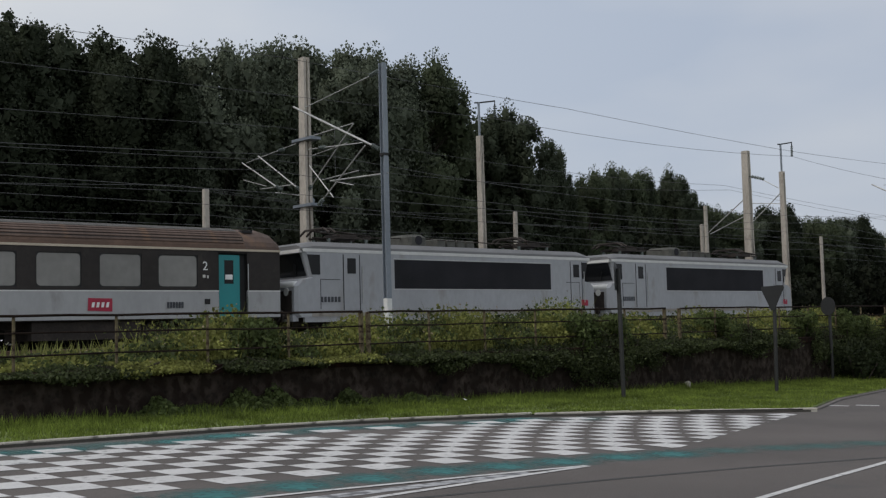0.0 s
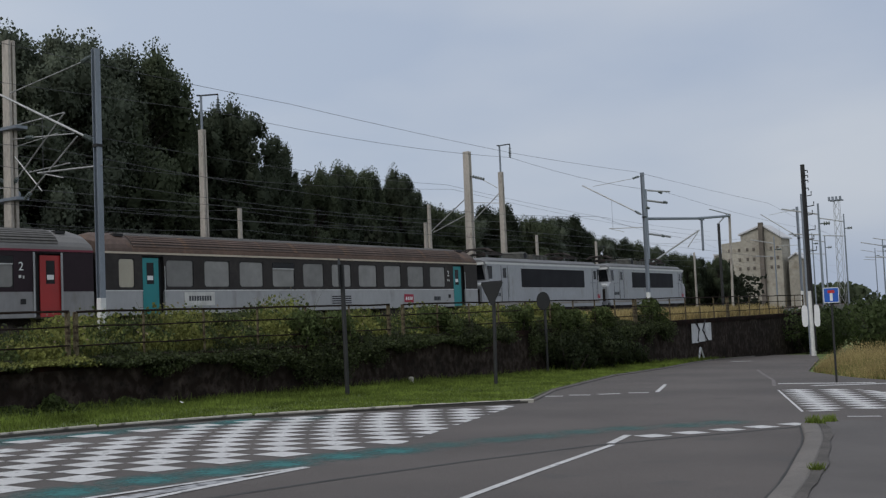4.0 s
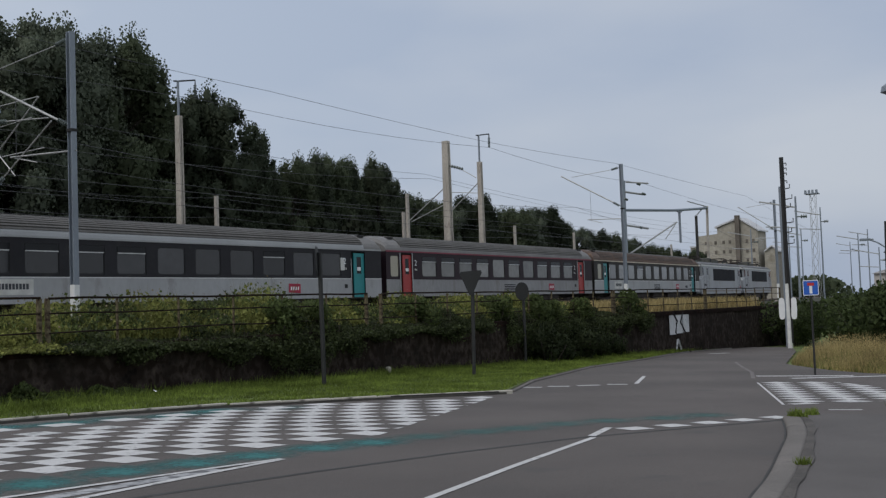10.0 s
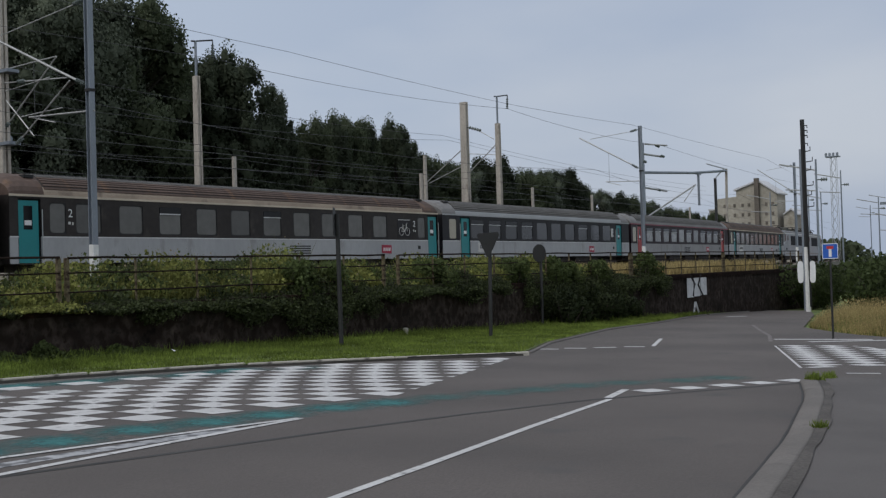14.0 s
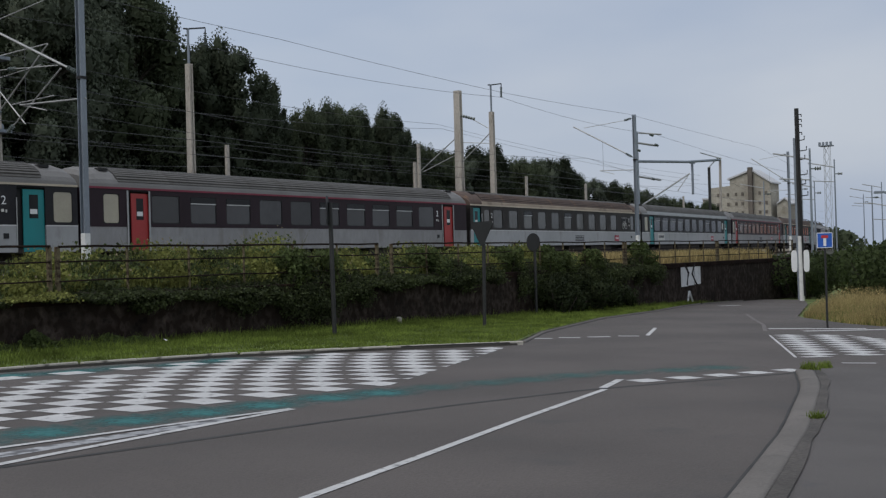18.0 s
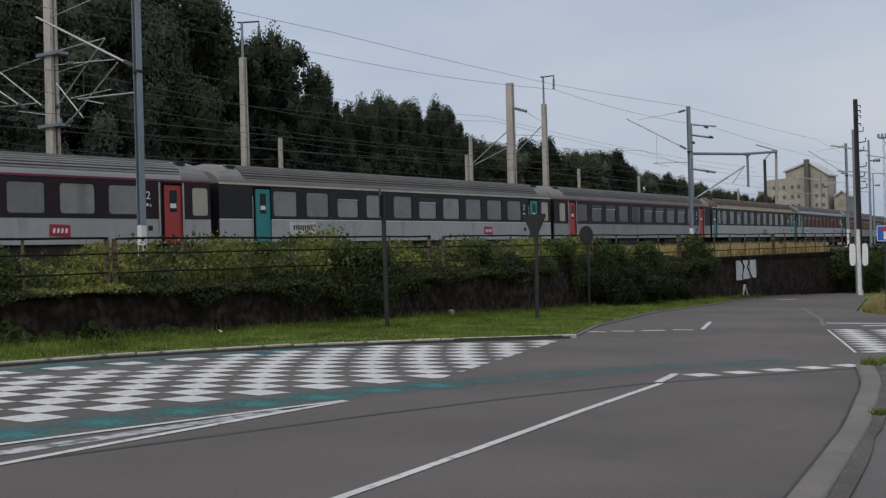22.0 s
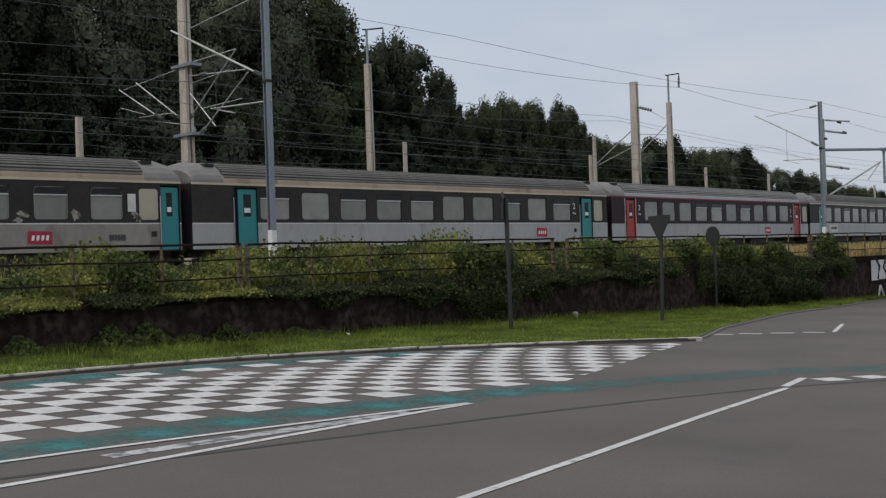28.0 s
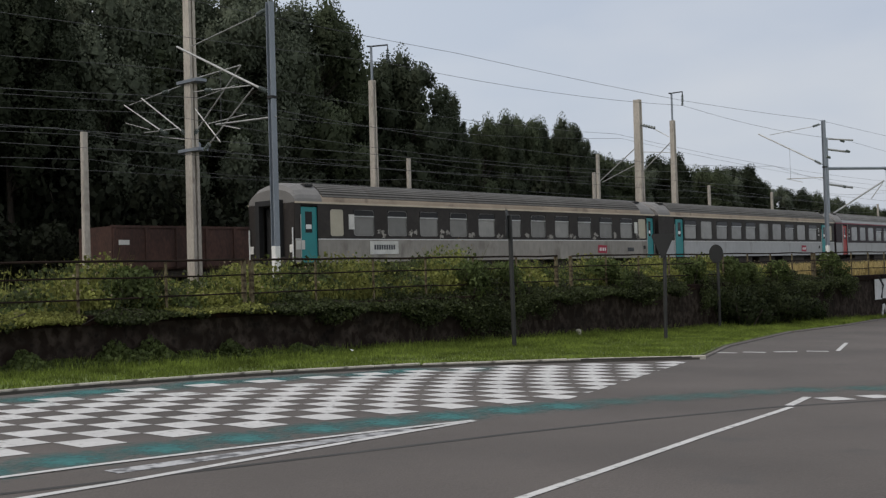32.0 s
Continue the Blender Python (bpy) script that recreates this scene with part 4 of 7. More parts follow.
    for sg in (-1, 1):
        rings = []
        for x, k in ((11.6, 0.0), (12.5, 0.0), (12.85, 0.10), (13.0, 0.3)):
            rings.append([(x * sg, y, z - k * max(0, (z - 3.4) / 0.83)) for y, z in ROOF_CURVE] + [(x * sg, y * 0.96, 3.36) for y in (1.41, -1.41)])
        part("roof_end", Shape().loft(rings), CANT_GREY if roof is ROOF else roof, root)
        part("roof_vent", B(11.72 if sg > 0 else -12.12, 12.12 if sg > 0 else -11.72, -1.02, -0.74, 4.03, 4.13), RUBBER, root)
        end = Shape()
        for a, b, z0, z1 in side_pieces([(-0.5, 0.5, 1.1, 3.25)], -1.40, 1.40, 1.03, 3.38):
            end.box(min(13.0 * sg, 12.95 * sg), max(13.0 * sg, 12.95 * sg), a, b, z0, z1)
        part("end_wall", end.weld(), band, root)
        part("gangway", Shape().box(*sorted((12.95 * sg, 13.22 * sg)), -0.72, -0.5, 1.0, 3.3).box(*sorted((12.95 * sg, 13.22 * sg)), 0.5, 0.72, 1.0, 3.3).box(*sorted((12.95 * sg, 13.22 * sg)), -0.72, 0.72, 3.3, 3.5), RUBBER, root)
        part("end_door", B(*sorted((12.8 * sg, 12.84 * sg)), -0.5, 0.5, 1.1, 3.25), RUBBER, root)
        for y in (-0.87, 0.87):
            part("buffer", Shape().tube([(12.95 * sg, y, 1.06), (13.15 * sg, y, 1.06)], 0.09, 10).tube([(13.15 * sg, y, 1.06), (13.2 * sg, y, 1.06)], 0.22, 14), UNDER, root)
    rib, low_rib = rib_mesh(ROOF), rib_mesh(roof)
    for k in range(-11, 12):
        dy, z, slope = on_roof(k * 0.139)
        part("roof_rib", low_rib if abs(k) > 6 else rib, None, root).matrix_basis = pose(0, dy, z, slope, 0, 0)
    part("floor", B(-12.9, 12.9, -1.35, 1.35, 1.0, 1.12), UNDER, root)
    part("partition", B(-12.7, 12.7, -0.03, 0.03, 1.12, 3.3), BAND_BROWN, root)
    part("underframe", Shape().box(-8.2, -4.6, -1.15, 1.15, 0.42, 0.98).box(-3.6, -0.6, -1.2, 1.2, 0.5, 0.98).box(0.6, 3.0, -1.15, 1.15, 0.45, 0.98).box(4.2, 7.8, -1.18, 1.18, 0.4, 0.98).box(-12.6, 12.6, -0.5, 0.5, 0.75, 1.0), UNDER, root)
    for x in (-9.6, 9.6):
        bogie(root, x)
    for q in spec["logos"]:
        lg = part("logo_panel", Shape().add([(X(q) - 0.82, -1.432, 1.32), (X(q), -1.432, 1.28), (X(q), -1.432, 1.70), (X(q) - 0.80, -1.432, 1.72)], [(0, 1, 2, 3)]), LOGO_RED, root, "crimson logo panel")
        part("logo_mark", Shape().add([(X(q) - 0.7 + 0.16 * i + d, -1.437, z) for i in range(4) for d, z in ((0, 1.42), (0.09, 1.42), (0.12, 1.58), (0.03, 1.58))], [(4 * i, 4 * i + 1, 4 * i + 2, 4 * i + 3) for i in range(4)]), SIGN_WHITE, lg)
    for q in spec["plates"]:
        pl = part("name_plate", B(X(q + 1.65), X(q), -1.43, -1.42, 1.34, 1.88), spec["plate_mat"], root)
        part("lettering", bars(X(q) - 0.2, 1.53, 1.25, 0.2, 9), INK, pl)
    for q in spec["grilles"]:
        gr = part("vent_panel", B(X(q + 1.5), X(q), -1.424, -1.412, 1.16, 1.74), low, root)
        for i in range(5):
            part("slat", B(X(q + 1.46), X(q + 0.04), -1.432, -1.424, 1.2 + i * 0.105, 1.25 + i * 0.105), GRILLE, gr)
    for q in spec["bikes"]:
        bike = part("cycle_panel", B(X(q + 1.15), X(q), -1.42, -1.413, 2.1, 3.05), BAND_DARK, root)
        part("rail_strip", B(X(q + 1.1), X(q + 0.05), -1.428, -1.42, 2.97, 3.0), WHITE_PLATE, bike)
        for u in (0.33, 0.83):
            part("cycle_wheel", Shape().tube([(X(q + u) + 0.2 * math.cos(k * math.pi / 10), -1.428, 2.4 + 0.2 * math.sin(k * math.pi / 10)) for k in range(21)], 0.016, 4), WHITE_PLATE, bike)
        a, b = X(q + 0.83), X(q + 0.33)
        part("cycle_frame", Shape().tube([(a, -1.428, 2.4), (a + 0.13, -1.428, 2.68), (b - 0.06, -1.428, 2.68), (a + 0.25, -1.428, 2.4), (a, -1.428, 2.4)], 0.016, 4).tube([(b, -1.428, 2.4), (b - 0.09, -1.428, 2.8), (b + 0.02, -1.428, 2.83)], 0.016, 4).tube([(a + 0.25, -1.428, 2.4), (a + 0.11, -1.428, 2.76)], 0.014, 4), WHITE_PLATE, bike)
    for q in spec["classes"]:
        c = bpy.data.curves.new("class_number", "FONT")
        c.body, c.size, c.extrude = "2", 0.42, 0.003
        c.materials.append(SIGN_WHITE)
        t = new("class_number", c)
        t.parent = root
        t.matrix_basis = pose(X(q) - 0.13, -1.428, 2.66, 90, 0, 0)
        part("class_pictogram", Shape().box(X(q) - 0.12, X(q) - 0.02, -1.43, -1.422, 2.4, 2.5).box(X(q) + 0.04, X(q) + 0.1, -1.43, -1.422, 2.38, 2.48), WHITE_PLATE, root)
    for q in spec["boxes"]:
        part("socket", B(X(q + 0.2), X(q), -1.428, -1.40, 1.5, 1.68), RUBBER, root)
    for q in spec["panels"]:
        part("white_panel", B(X(q + 0.3), X(q), -1.43, -1.40, 2.35, 2.95), WHITE_PLATE, root)
    if spec["scraped"]:
        part("tail_plate", B(-12.98, -12.55, -1.43, -1.415, 1.55, 1.9), WHITE_PLATE, root)
        for y in (-1.2, 1.2):
            part("tail_lamp", Shape().soft_box(-13.06, -13.0, y - 0.1, y + 0.1, 1.45, 1.75, 0.02), WHITE_PLATE, root)
            part("hand_pole", Shape().tube([(-13.06, y * 1.1, 1.1), (-13.06, y * 1.1, 2.4)], 0.03, 6), STRIPE, root)
    for q in spec["code"]:
        part("code_marking", bars(X(q), 1.38, 0.62, 0.2, 6), INK, root)
    return root


def wins(first, pitch, width, n):
    return [(first + pitch * i, width) for i in range(n)]


WIDE = wins(3.45, 2.03, 1.45, 10)
MANY = wins(2.45, 1.95, 1.2, 11)
base = dict(grilles=[], bikes=[], scraped=False, low=GREY_LOW, pane=PANE, hopper=0.4, leaf_back=False, plate_mat=WHITE_PLATE, extra=[(24.75, 0.75)], doors=[(1.55, 1.1), (23.3, 1.05)], windows=WIDE, panels=[], code=[], boxes=[3.0], classes=[3.15], logos=[6.5], plates=[])
COACHES = [
    dict(base, seed=1, door="teal", leaf_back=True, band=BAND_BROWN, roof=ROOF_RUST, cant=CANT_RUST, gutter=STRIPE_BEIGE, plates=[20.6], grilles=[11.6], code=[4.0], hopper=0.15, label="teal-doored grey and charcoal coach with a rusty roof"),
    dict(base, seed=2, low=GREY_MID, door="red", band=BAND_PLUM, roof=ROOF, cant=CANT_GREY, gutter=STRIPE_RED, grilles=[12.0], hopper=0.45, windows=wins(3.45, 1.985, 1.45, 10), doors=[(1.55, 1.1), (23.75, 1.15)], extra=[(25.05, 0.75)], classes=[3.15, 23.4], label="red-doored grey and plum coach with a crimson line"),
    dict(base, seed=3, door="teal", pane=PANE_DARK, band=BAND_DARK, roof=ROOF, cant=CANT_SILVER, gutter=CANT_SILVER, plates=[20.8], hopper=0.4, panels=[3.2], label="teal-doored charcoal coach with a silver roof edge"),
    dict(base, seed=4, door="teal", leaf_back=True, band=BAND_BROWN, roof=ROOF_RUST, cant=CANT_BEIGE, gutter=STRIPE_BEIGE, pane=PANE_MID, logos=[4.45], boxes=[1.9], grilles=[10.6], hopper=0.2, doors=[(0.25, 0.9), (24.95, 0.9)], windows=[(1.39, 0.7)] + wins(4.75, 1.955, 1.14, 10) + [(23.9, 0.7)], extra=[], classes=[2.4, 23.7], bikes=[2.72], label="teal-doored brown-dusted coach with a beige roof edge"),
    dict(base, seed=5, pane=PANE_DARK, low=GREY_MID, door="red", band=BAND_PLUM, roof=ROOF, cant=CANT_GREY, gutter=STRIPE_RED, hopper=0.5, logos=[], label="red-doored plum and grey coach with a crimson line"),
    dict(base, seed=6, door="teal", band=BAND_DARK, roof=ROOF, cant=CANT_GREY, gutter=STRIPE_BEIGE, extra=[(0.42, 0.8)], plates=[20.6], hopper=0.35, label="teal-doored charcoal coach with a grey roof"),
    dict(base, seed=7, door="red", band=BAND_PLUM, roof=CANT_GREY, cant=CANT_SILVER, gutter=STRIPE_RED, hopper=0.5, windows=wins(3.45, 1.985, 1.45, 10), doors=[(1.55, 1.1), (23.75, 1.1)], extra=[(0.3, 0.8)], classes=[3.15, 23.35], label="red-doored plum coach with a pale roof edge"),
    dict(base, seed=8, door="teal", band=BAND_BROWN, roof=ROOF, cant=CANT_BEIGE, gutter=STRIPE_BEIGE, extra=[(0.6, 0.8)], logos=[5.5], hopper=0.5, label="teal-doored charcoal coach with a beige roof edge"),
    dict(base, seed=9, scraped=True, door="teal", low=GREY_DIRTY, band=BAND_BROWN, roof=ROOF, cant=CANT_BEIGE, gutter=STRIPE_BEIGE, windows=MANY, doors=[(0.28, 0.72), (25.05, 0.85)], extra=[(1.08, 0.78), (23.65, 0.75)], panels=[1.98, 23.1], plates=[20.6], classes=[], boxes=[1.2], logos=[5.0], hopper=1.0, code=[2.4], label="last coach of the train, dirty grey with scraped charcoal paint"),
]


def loco(label):
    root = thing("locomotive", label, "locomotive", "locomotives of the passing train")
    # side outline with the broken nose at both ends
    half = [(8.15, 1.0), (8.30, 1.15), (8.30, 2.15), (8.05, 2.38), (7.62, 2.46), (7.92, 3.36), (8.0, 3.46)]
    body = half + [(-x, z) for x, z in reversed(half)]
    w = 1.44
    rings = []
    for y, k in ((-w, 0.12), (-w + 0.10, 0.0), (w - 0.10, 0.0), (w, 0.12)):
        rings.append([(x - math.copysign(k, x), y, z) for x, z in body])
    part("body", Shape().loft(rings), SILVER, root)
    crown = [(-1.42, 3.462), (-1.40, 3.62), (-1.15, 3.80), (1.15, 3.80), (1.40, 3.62), (1.42, 3.462)]
    part("roof", Shape().loft([[(x, y, z if abs(x) < 7.7 else z - (z - 3.462) * 0.45) for y, z in crown] for x in (-8.02, -7.4, 7.4, 8.02)]), LOCO_ROOF, root)
    for y in (-1, 1):
        part("white_band", B(-7.95, 7.95, *sorted((1.42 * y, 1.452 * y)), 3.40, 3.52), STRIPE, root)
        g = part("grille_panel", B(-3.65, 5.3, *sorted((1.425 * y, 1.446 * y)), 2.06, 3.2), GRILLE, root)
        for i in range(12):
            z = 2.12 + i * 0.09
            part("louvre", B(-3.55, 5.2, *sorted((1.446 * y, 1.453 * y)), z, z + 0.035), GRILLE, g)
        part("panel_frame", Shape().box(-3.71, 5.36, *sorted((1.43 * y, 1.456 * y)), 3.2, 3.24).box(-3.71, 5.36, *sorted((1.43 * y, 1.456 * y)), 2.02, 2.06), METAL, root)
        for x in (-5.75, 7.0):
            d = part("cab_door", Shape().box(x - 0.36, x + 0.36, *sorted((1.43 * y, 1.449 * y)), 1.25, 3.33), SILVER, root)
            part("door_window", B(x - 0.2, x + 0.2, *sorted((1.449 * y, 1.457 * y)), 2.62, 3.2), GLASS_DARK, d)
            part("door_gap", Shape().box(x - 0.40, x - 0.37, *sorted((1.43 * y, 1.452 * y)), 1.25, 3.33).box(x + 0.37, x + 0.40, *sorted((1.43 * y, 1.452 * y)), 1.25, 3.33), RUBBER, d)
            part("handrail", Shape().tube([(x + 0.5, 1.48 * y, 1.5), (x + 0.5, 1.48 * y, 2.9)], 0.018, 6), METAL, root)
        part("skirt", B(-7.9, 7.9, *sorted((1.30 * y, 1.42 * y)), 0.82, 1.02), SILVER, root)
        for x in (-5.9, 5.9):
            part("step", B(x - 0.4, x + 0.4, *sorted((1.2 * y, 1.46 * y)), 0.75, 0.82), UNDER, root)
    for sg in (-1, 1):
        part("windscreen", Shape().add([(7.66 * sg, -1.22, 2.52), (7.66 * sg, 1.22, 2.52), (7.96 * sg, 1.22, 3.34), (7.96 * sg, -1.22, 3.34)], [(0, 1, 2, 3)]), GLASS_DARK, root)
        part("side_glass", Shape().add([(7.58 * sg, -1.447, 2.56), (7.78 * sg, -1.447, 3.3), (7.2 * sg, -1.447, 3.3), (7.2 * sg, -1.447, 2.56)], [(0, 1, 2, 3)]), GLASS_DARK, root)
        part("brow", Shape().box(*sorted((7.7 * sg, 8.06 * sg)), -1.36, 1.36, 3.37, 3.50), STRIPE, root)
        part("nose_panel", B(*sorted((8.30 * sg, 8.325 * sg)), -1.2, 1.2, 1.12, 1.98), UNDER, root)
        # beam along the nose; its bright highlight is put into the white colour
        part("nose_beam_highlight", Shape().tube([(8.2 * sg, -1.3, 2.2), (8.2 * sg, 1.3, 2.2)], 0.14, 10), STRIPE, root, smooth=True)
        part("buffer_beam", B(*sorted((8.1 * sg, 8.34 * sg)), -1.3, 1.3, 0.86, 1.1), SILVER, root)
        part("wiper", Shape().tube([(7.72 * sg, -0.5, 2.5), (7.86 * sg, -0.75, 2.95)], 0.02, 5), RUBBER, root)
        for y in (-0.87, 0.87):
            part("buffer", Shape().tube([(8.2 * sg, y, 1.06), (8.60 * sg, y, 1.06)], 0.11, 10).tube([(8.6 * sg, y, 1.06), (8.66 * sg, y, 1.06)], 0.25, 14), UNDER, root)
            part("headlamp", Shape().tube([(8.28 * sg, y, 1.95), (8.335 * sg, y, 1.95)], 0.15, 14), LAMP_GLASS, root)
        part("coupling", Shape().tube([(8.3 * sg, 0, 1.0), (8.5 * sg, 0, 0.8)], 0.06, 6), UNDER, root)
        for y in (-0.4, 0.4):
            part("hose", Shape().tube([(8.28 * sg, y, 1.1), (8.45 * sg, y * 1.05, 0.7), (8.3 * sg, y * 1.12, 0.4)], 0.03, 6), UNDER, root)
        part("panel_seam", Shape().box(*sorted((7.18 * sg, 7.2 * sg)), -1.452, -1.43, 1.3, 2.4).box(*sorted((6.3 * sg, 7.18 * sg)), -1.452, -1.43, 2.38, 2.4), RUBBER, root)
        # folded pantograph
        c = 5.2 * sg
        arms = Shape().box(c - 1.1, c + 1.1, -0.55, -0.45, 4.02, 4.09).box(c - 1.1, c + 1.1, 0.45, 0.55, 4.02, 4.09).box(c - 0.35, c + 0.45, -0.5, 0.5, 4.02, 4.2)
        for y in (-0.42, 0.42):
            arms.tube([(c - 1.0, y, 4.1), (c + 1.25, y * 0.9, 4.17), (c - 1.15, y * 0.75, 4.36)], 0.04, 6)
        pg = part("pantograph", arms, UNDER, root)
        for x in (c - 1.2, c - 0.9):
            part("collector_bow", Shape().tube([(x, -0.95, 4.2), (x, -0.62, 4.38), (x, 0.62, 4.38), (x, 0.95, 4.2)], 0.045, 6), UNDER, pg)
        for x in (c - 0.9, c + 0.9):
            for y in (-0.5, 0.5):
                part("insulator", Shape().tube([(x, y, 3.79), (x, y, 4.02)], 0.07, 8), INSUL, pg)
    hood = part("fan_hood", Shape().soft_box(-2.3, -1.35, -0.8, 0.8, 3.79, 4.3, 0.12), ROOF_GEAR, root)
    part("fan_opening", Shape().tube([(-1.82, -0.78, 4.06), (-1.82, -0.815, 4.06)], 0.19, 14), GRILLE, hood)
    for i, x in enumerate((-0.75, -0.2, 0.35, 0.9)):
        k = part("resistor_block", Shape().soft_box(x, x + 0.46, -0.75, 0.75, 3.79, 4.16 - 0.012 * i, 0.04), ROOF_GEAR, root)
        part("block_rim", Shape().box(x - 0.02, x + 0.48, -0.76, -0.73, 4.09 - 0.012 * i, 4.12 - 0.012 * i), UNDER, k)
    part("bus_bar", Shape().tube([(-4.2, -0.2, 4.12), (-1, -0.25, 4.2), (2.8, -0.2, 4.12), (4.2, -0.2, 4.14)], 0.025, 6), UNDER, root)
    part("logo_panel", Shape().add([(7.3, -1.452, 1.35), (7.75, -1.452, 1.33), (7.75, -1.452, 1.6), (7.3, -1.452, 1.62)], [(0, 1, 2, 3)]), LOGO_RED, root, "crimson logo panel")
    part("foot_dirt", B(-7.6, 7.6, -1.447, -1.441, 1.02, 1.16), GREY_DIRTY, root)
    part("number_marking", bars(-6.3, 1.55, 0.95, 0.2, 6, 0.3, -1.447), INK, root)
    part("underframe", Shape().box(-2.2, 2.2, -1.2, 1.2, 0.35, 1.0).box(-8.0, 8.0, -0.8, 0.8, 0.7, 1.0), UNDER, root)
    for x in (-4.85, 4.85):
        b = part("bogie_frame", Shape().box(x - 1.9, x + 1.9, -1.2, -1.02, 0.45, 0.85).box(x - 1.9, x + 1.9, 1.02, 1.2, 0.45, 0.85).box(x - 0.4, x + 0.4, -1.15, 1.15, 0.4, 0.9), UNDER, root)
        for dx in (-0.81, 0.81):
            for y in (-0.76, 0.76):
                part("wheel", Shape().tube([(x + dx, y - 0.07, 0.62), (x + dx, y + 0.07, 0.62)], 0.62, 20), UNDER, b)
    return root


train = [(loco("leading silver-grey electric locomotive with a dark side panel"), 8.74), (loco("second silver-grey electric locomotive coupled to the coaches"), 26.22)]
train += [(coach(c), 34.96 + 26.4 * i + 13.2) for i, c in enumerate(COACHES)]


def front(t):
    """How far along the line the front of the train has come."""
    return 57.78 + 7.8125 * t - 0.01987 * t * t + 0.000407 * t ** 3


def motions():
    for ob, back in train:
        rows = []
        for i in range(0, 17):
            t = 2.0 * i
            x, y, a = track(front(t) - back)
            rows.append((t, pose(x, y, RAIL_Z, 0, 0, math.degrees(a))))
        walk(ob, rows)


# ---- masts and overhead line ----
def insulator(shape, a, b, n=5, r=0.09):
    """A string of discs on one core, as a single ribbed body."""
    a, b = Vector(a), Vector(b)
    d = (b - a).normalized()
    side = d.orthogonal().normalized()
    up = side.cross(d)
    rings = []
    for i in range(n):
        for k, w in ((0.1, 0.35), (0.35, 1.0), (0.65, 1.0), (0.9, 0.35)):
            c = a + (b - a) * ((i + k) / n)
            rings.append([c + (side * math.cos(j * math.pi / 4) + up * math.sin(j * math.pi / 4)) * r * w for j in range(8)])
    return shape.loft(rings)


def cantilever(parent, y0, y1, zp, zt, ztop):
    """A bracket that reaches from the mast (at y0) over a track (at y1)."""
    d = 1 if y1 > y0 else -1
    ya = y0 + d * 0.55
    br = part("bracket_tube", Shape().tube([(0, ya, zp + (zt - zp) * 0.55 / abs(y1 - y0)), (0, y1 + d * 0.35, zt + 0.2)], 0.045, 8), TUBE, parent)
    part("insulator", insulator(Shape().tube([(0, y0, zp), (0, ya, zp + (zt - zp) * 0.55 / abs(y1 - y0))], 0.03, 6), (0, y0 + d * 0.1, zp + 0.03), (0, ya, zp + (zt - zp) * 0.55 / abs(y1 - y0))), INSUL, br)
    st = part("stay", Shape().tube([(0, y0 + d * 0.6, ztop - 0.1), (0, y1 - d * 0.5, zt + 0.05)], 0.02, 6), TUBE, parent)
    part("insulator", insulator(Shape().tube([(0, y0, ztop), (0, y0 + d * 0.6, ztop - 0.1)], 0.02, 6), (0, y0 + d * 0.1, ztop), (0, y0 + d * 0.6, ztop - 0.1)), INSUL, st)
    part("registration_arm", Shape().tube([(0.05, y0 - d * 0.3, zp - 0.9), (0.05, y0 + (y1 - y0) * 0.62, zp - 0.78)], 0.032, 6).tube([(0.08, y0 + (y1 - y0) * 0.6, zp - 0.8), (0.08, y0 + (y1 - y0) * 0.35, zp - 1.1)], 0.022, 6), TUBE, parent)
    part("dropper", Shape().tube([(0.02, y0 + (y1 - y0) * 0.55, zp + (zt - zp) * 0.58), (0.02, y0 + (y1 - y0) * 0.55, zp - 0.8)], 0.01, 5), WIRE, parent)


def steel_mast(x, y, top, label, arm):
    """A near-side steel H-section mast with a white sleeve at its foot."""
    root = thing("catenary_mast", label, "catenary mast", "masts of the overhead line", Matrix.Translation((x, y, 0)))
    h = 0.11
    o = [(-h, -h), (h, -h), (h, -h + 0.03), (0.02, -h + 0.03), (0.02, h - 0.03), (h, h - 0.03), (h, h), (-h, h), (-h, h - 0.03), (-0.02, h - 0.03), (-0.02, -h + 0.03), (-h, -h + 0.03)]
    part("shaft", Shape().loft([[(a, b, z) for a, b in o] for z in (EMB, top)]), GALV, root)
    part("sleeve", Shape().soft_box(-0.118, 0.118, -0.118, 0.118, EMB - 0.3, 3.07, 0.015), SLEEVE, root)
    part("clamp_band", B(-0.13, 0.13, -0.13, 0.13, 8.36, 8.46), RUBBER, root)
    part("foundation", Shape().soft_box(-0.4, 0.4, -0.4, 0.4, EMB - 0.3, EMB + 0.12, 0.03), MAST, root)
    cantilever(root, 0.15, arm, 8.6, 10.95, top - 0.25)
    return root


steel_mast(26.15, 31.85, 11.85, "tall grey steel mast with a white sleeve at its foot", 5.45)
steel_mast(74.3, 32.4, 11.6, "grey steel mast with a bracket over the line", 4.4)
steel_mast(114.3, 33.2, 11.6, "distant grey steel mast with a bracket", 3.4)


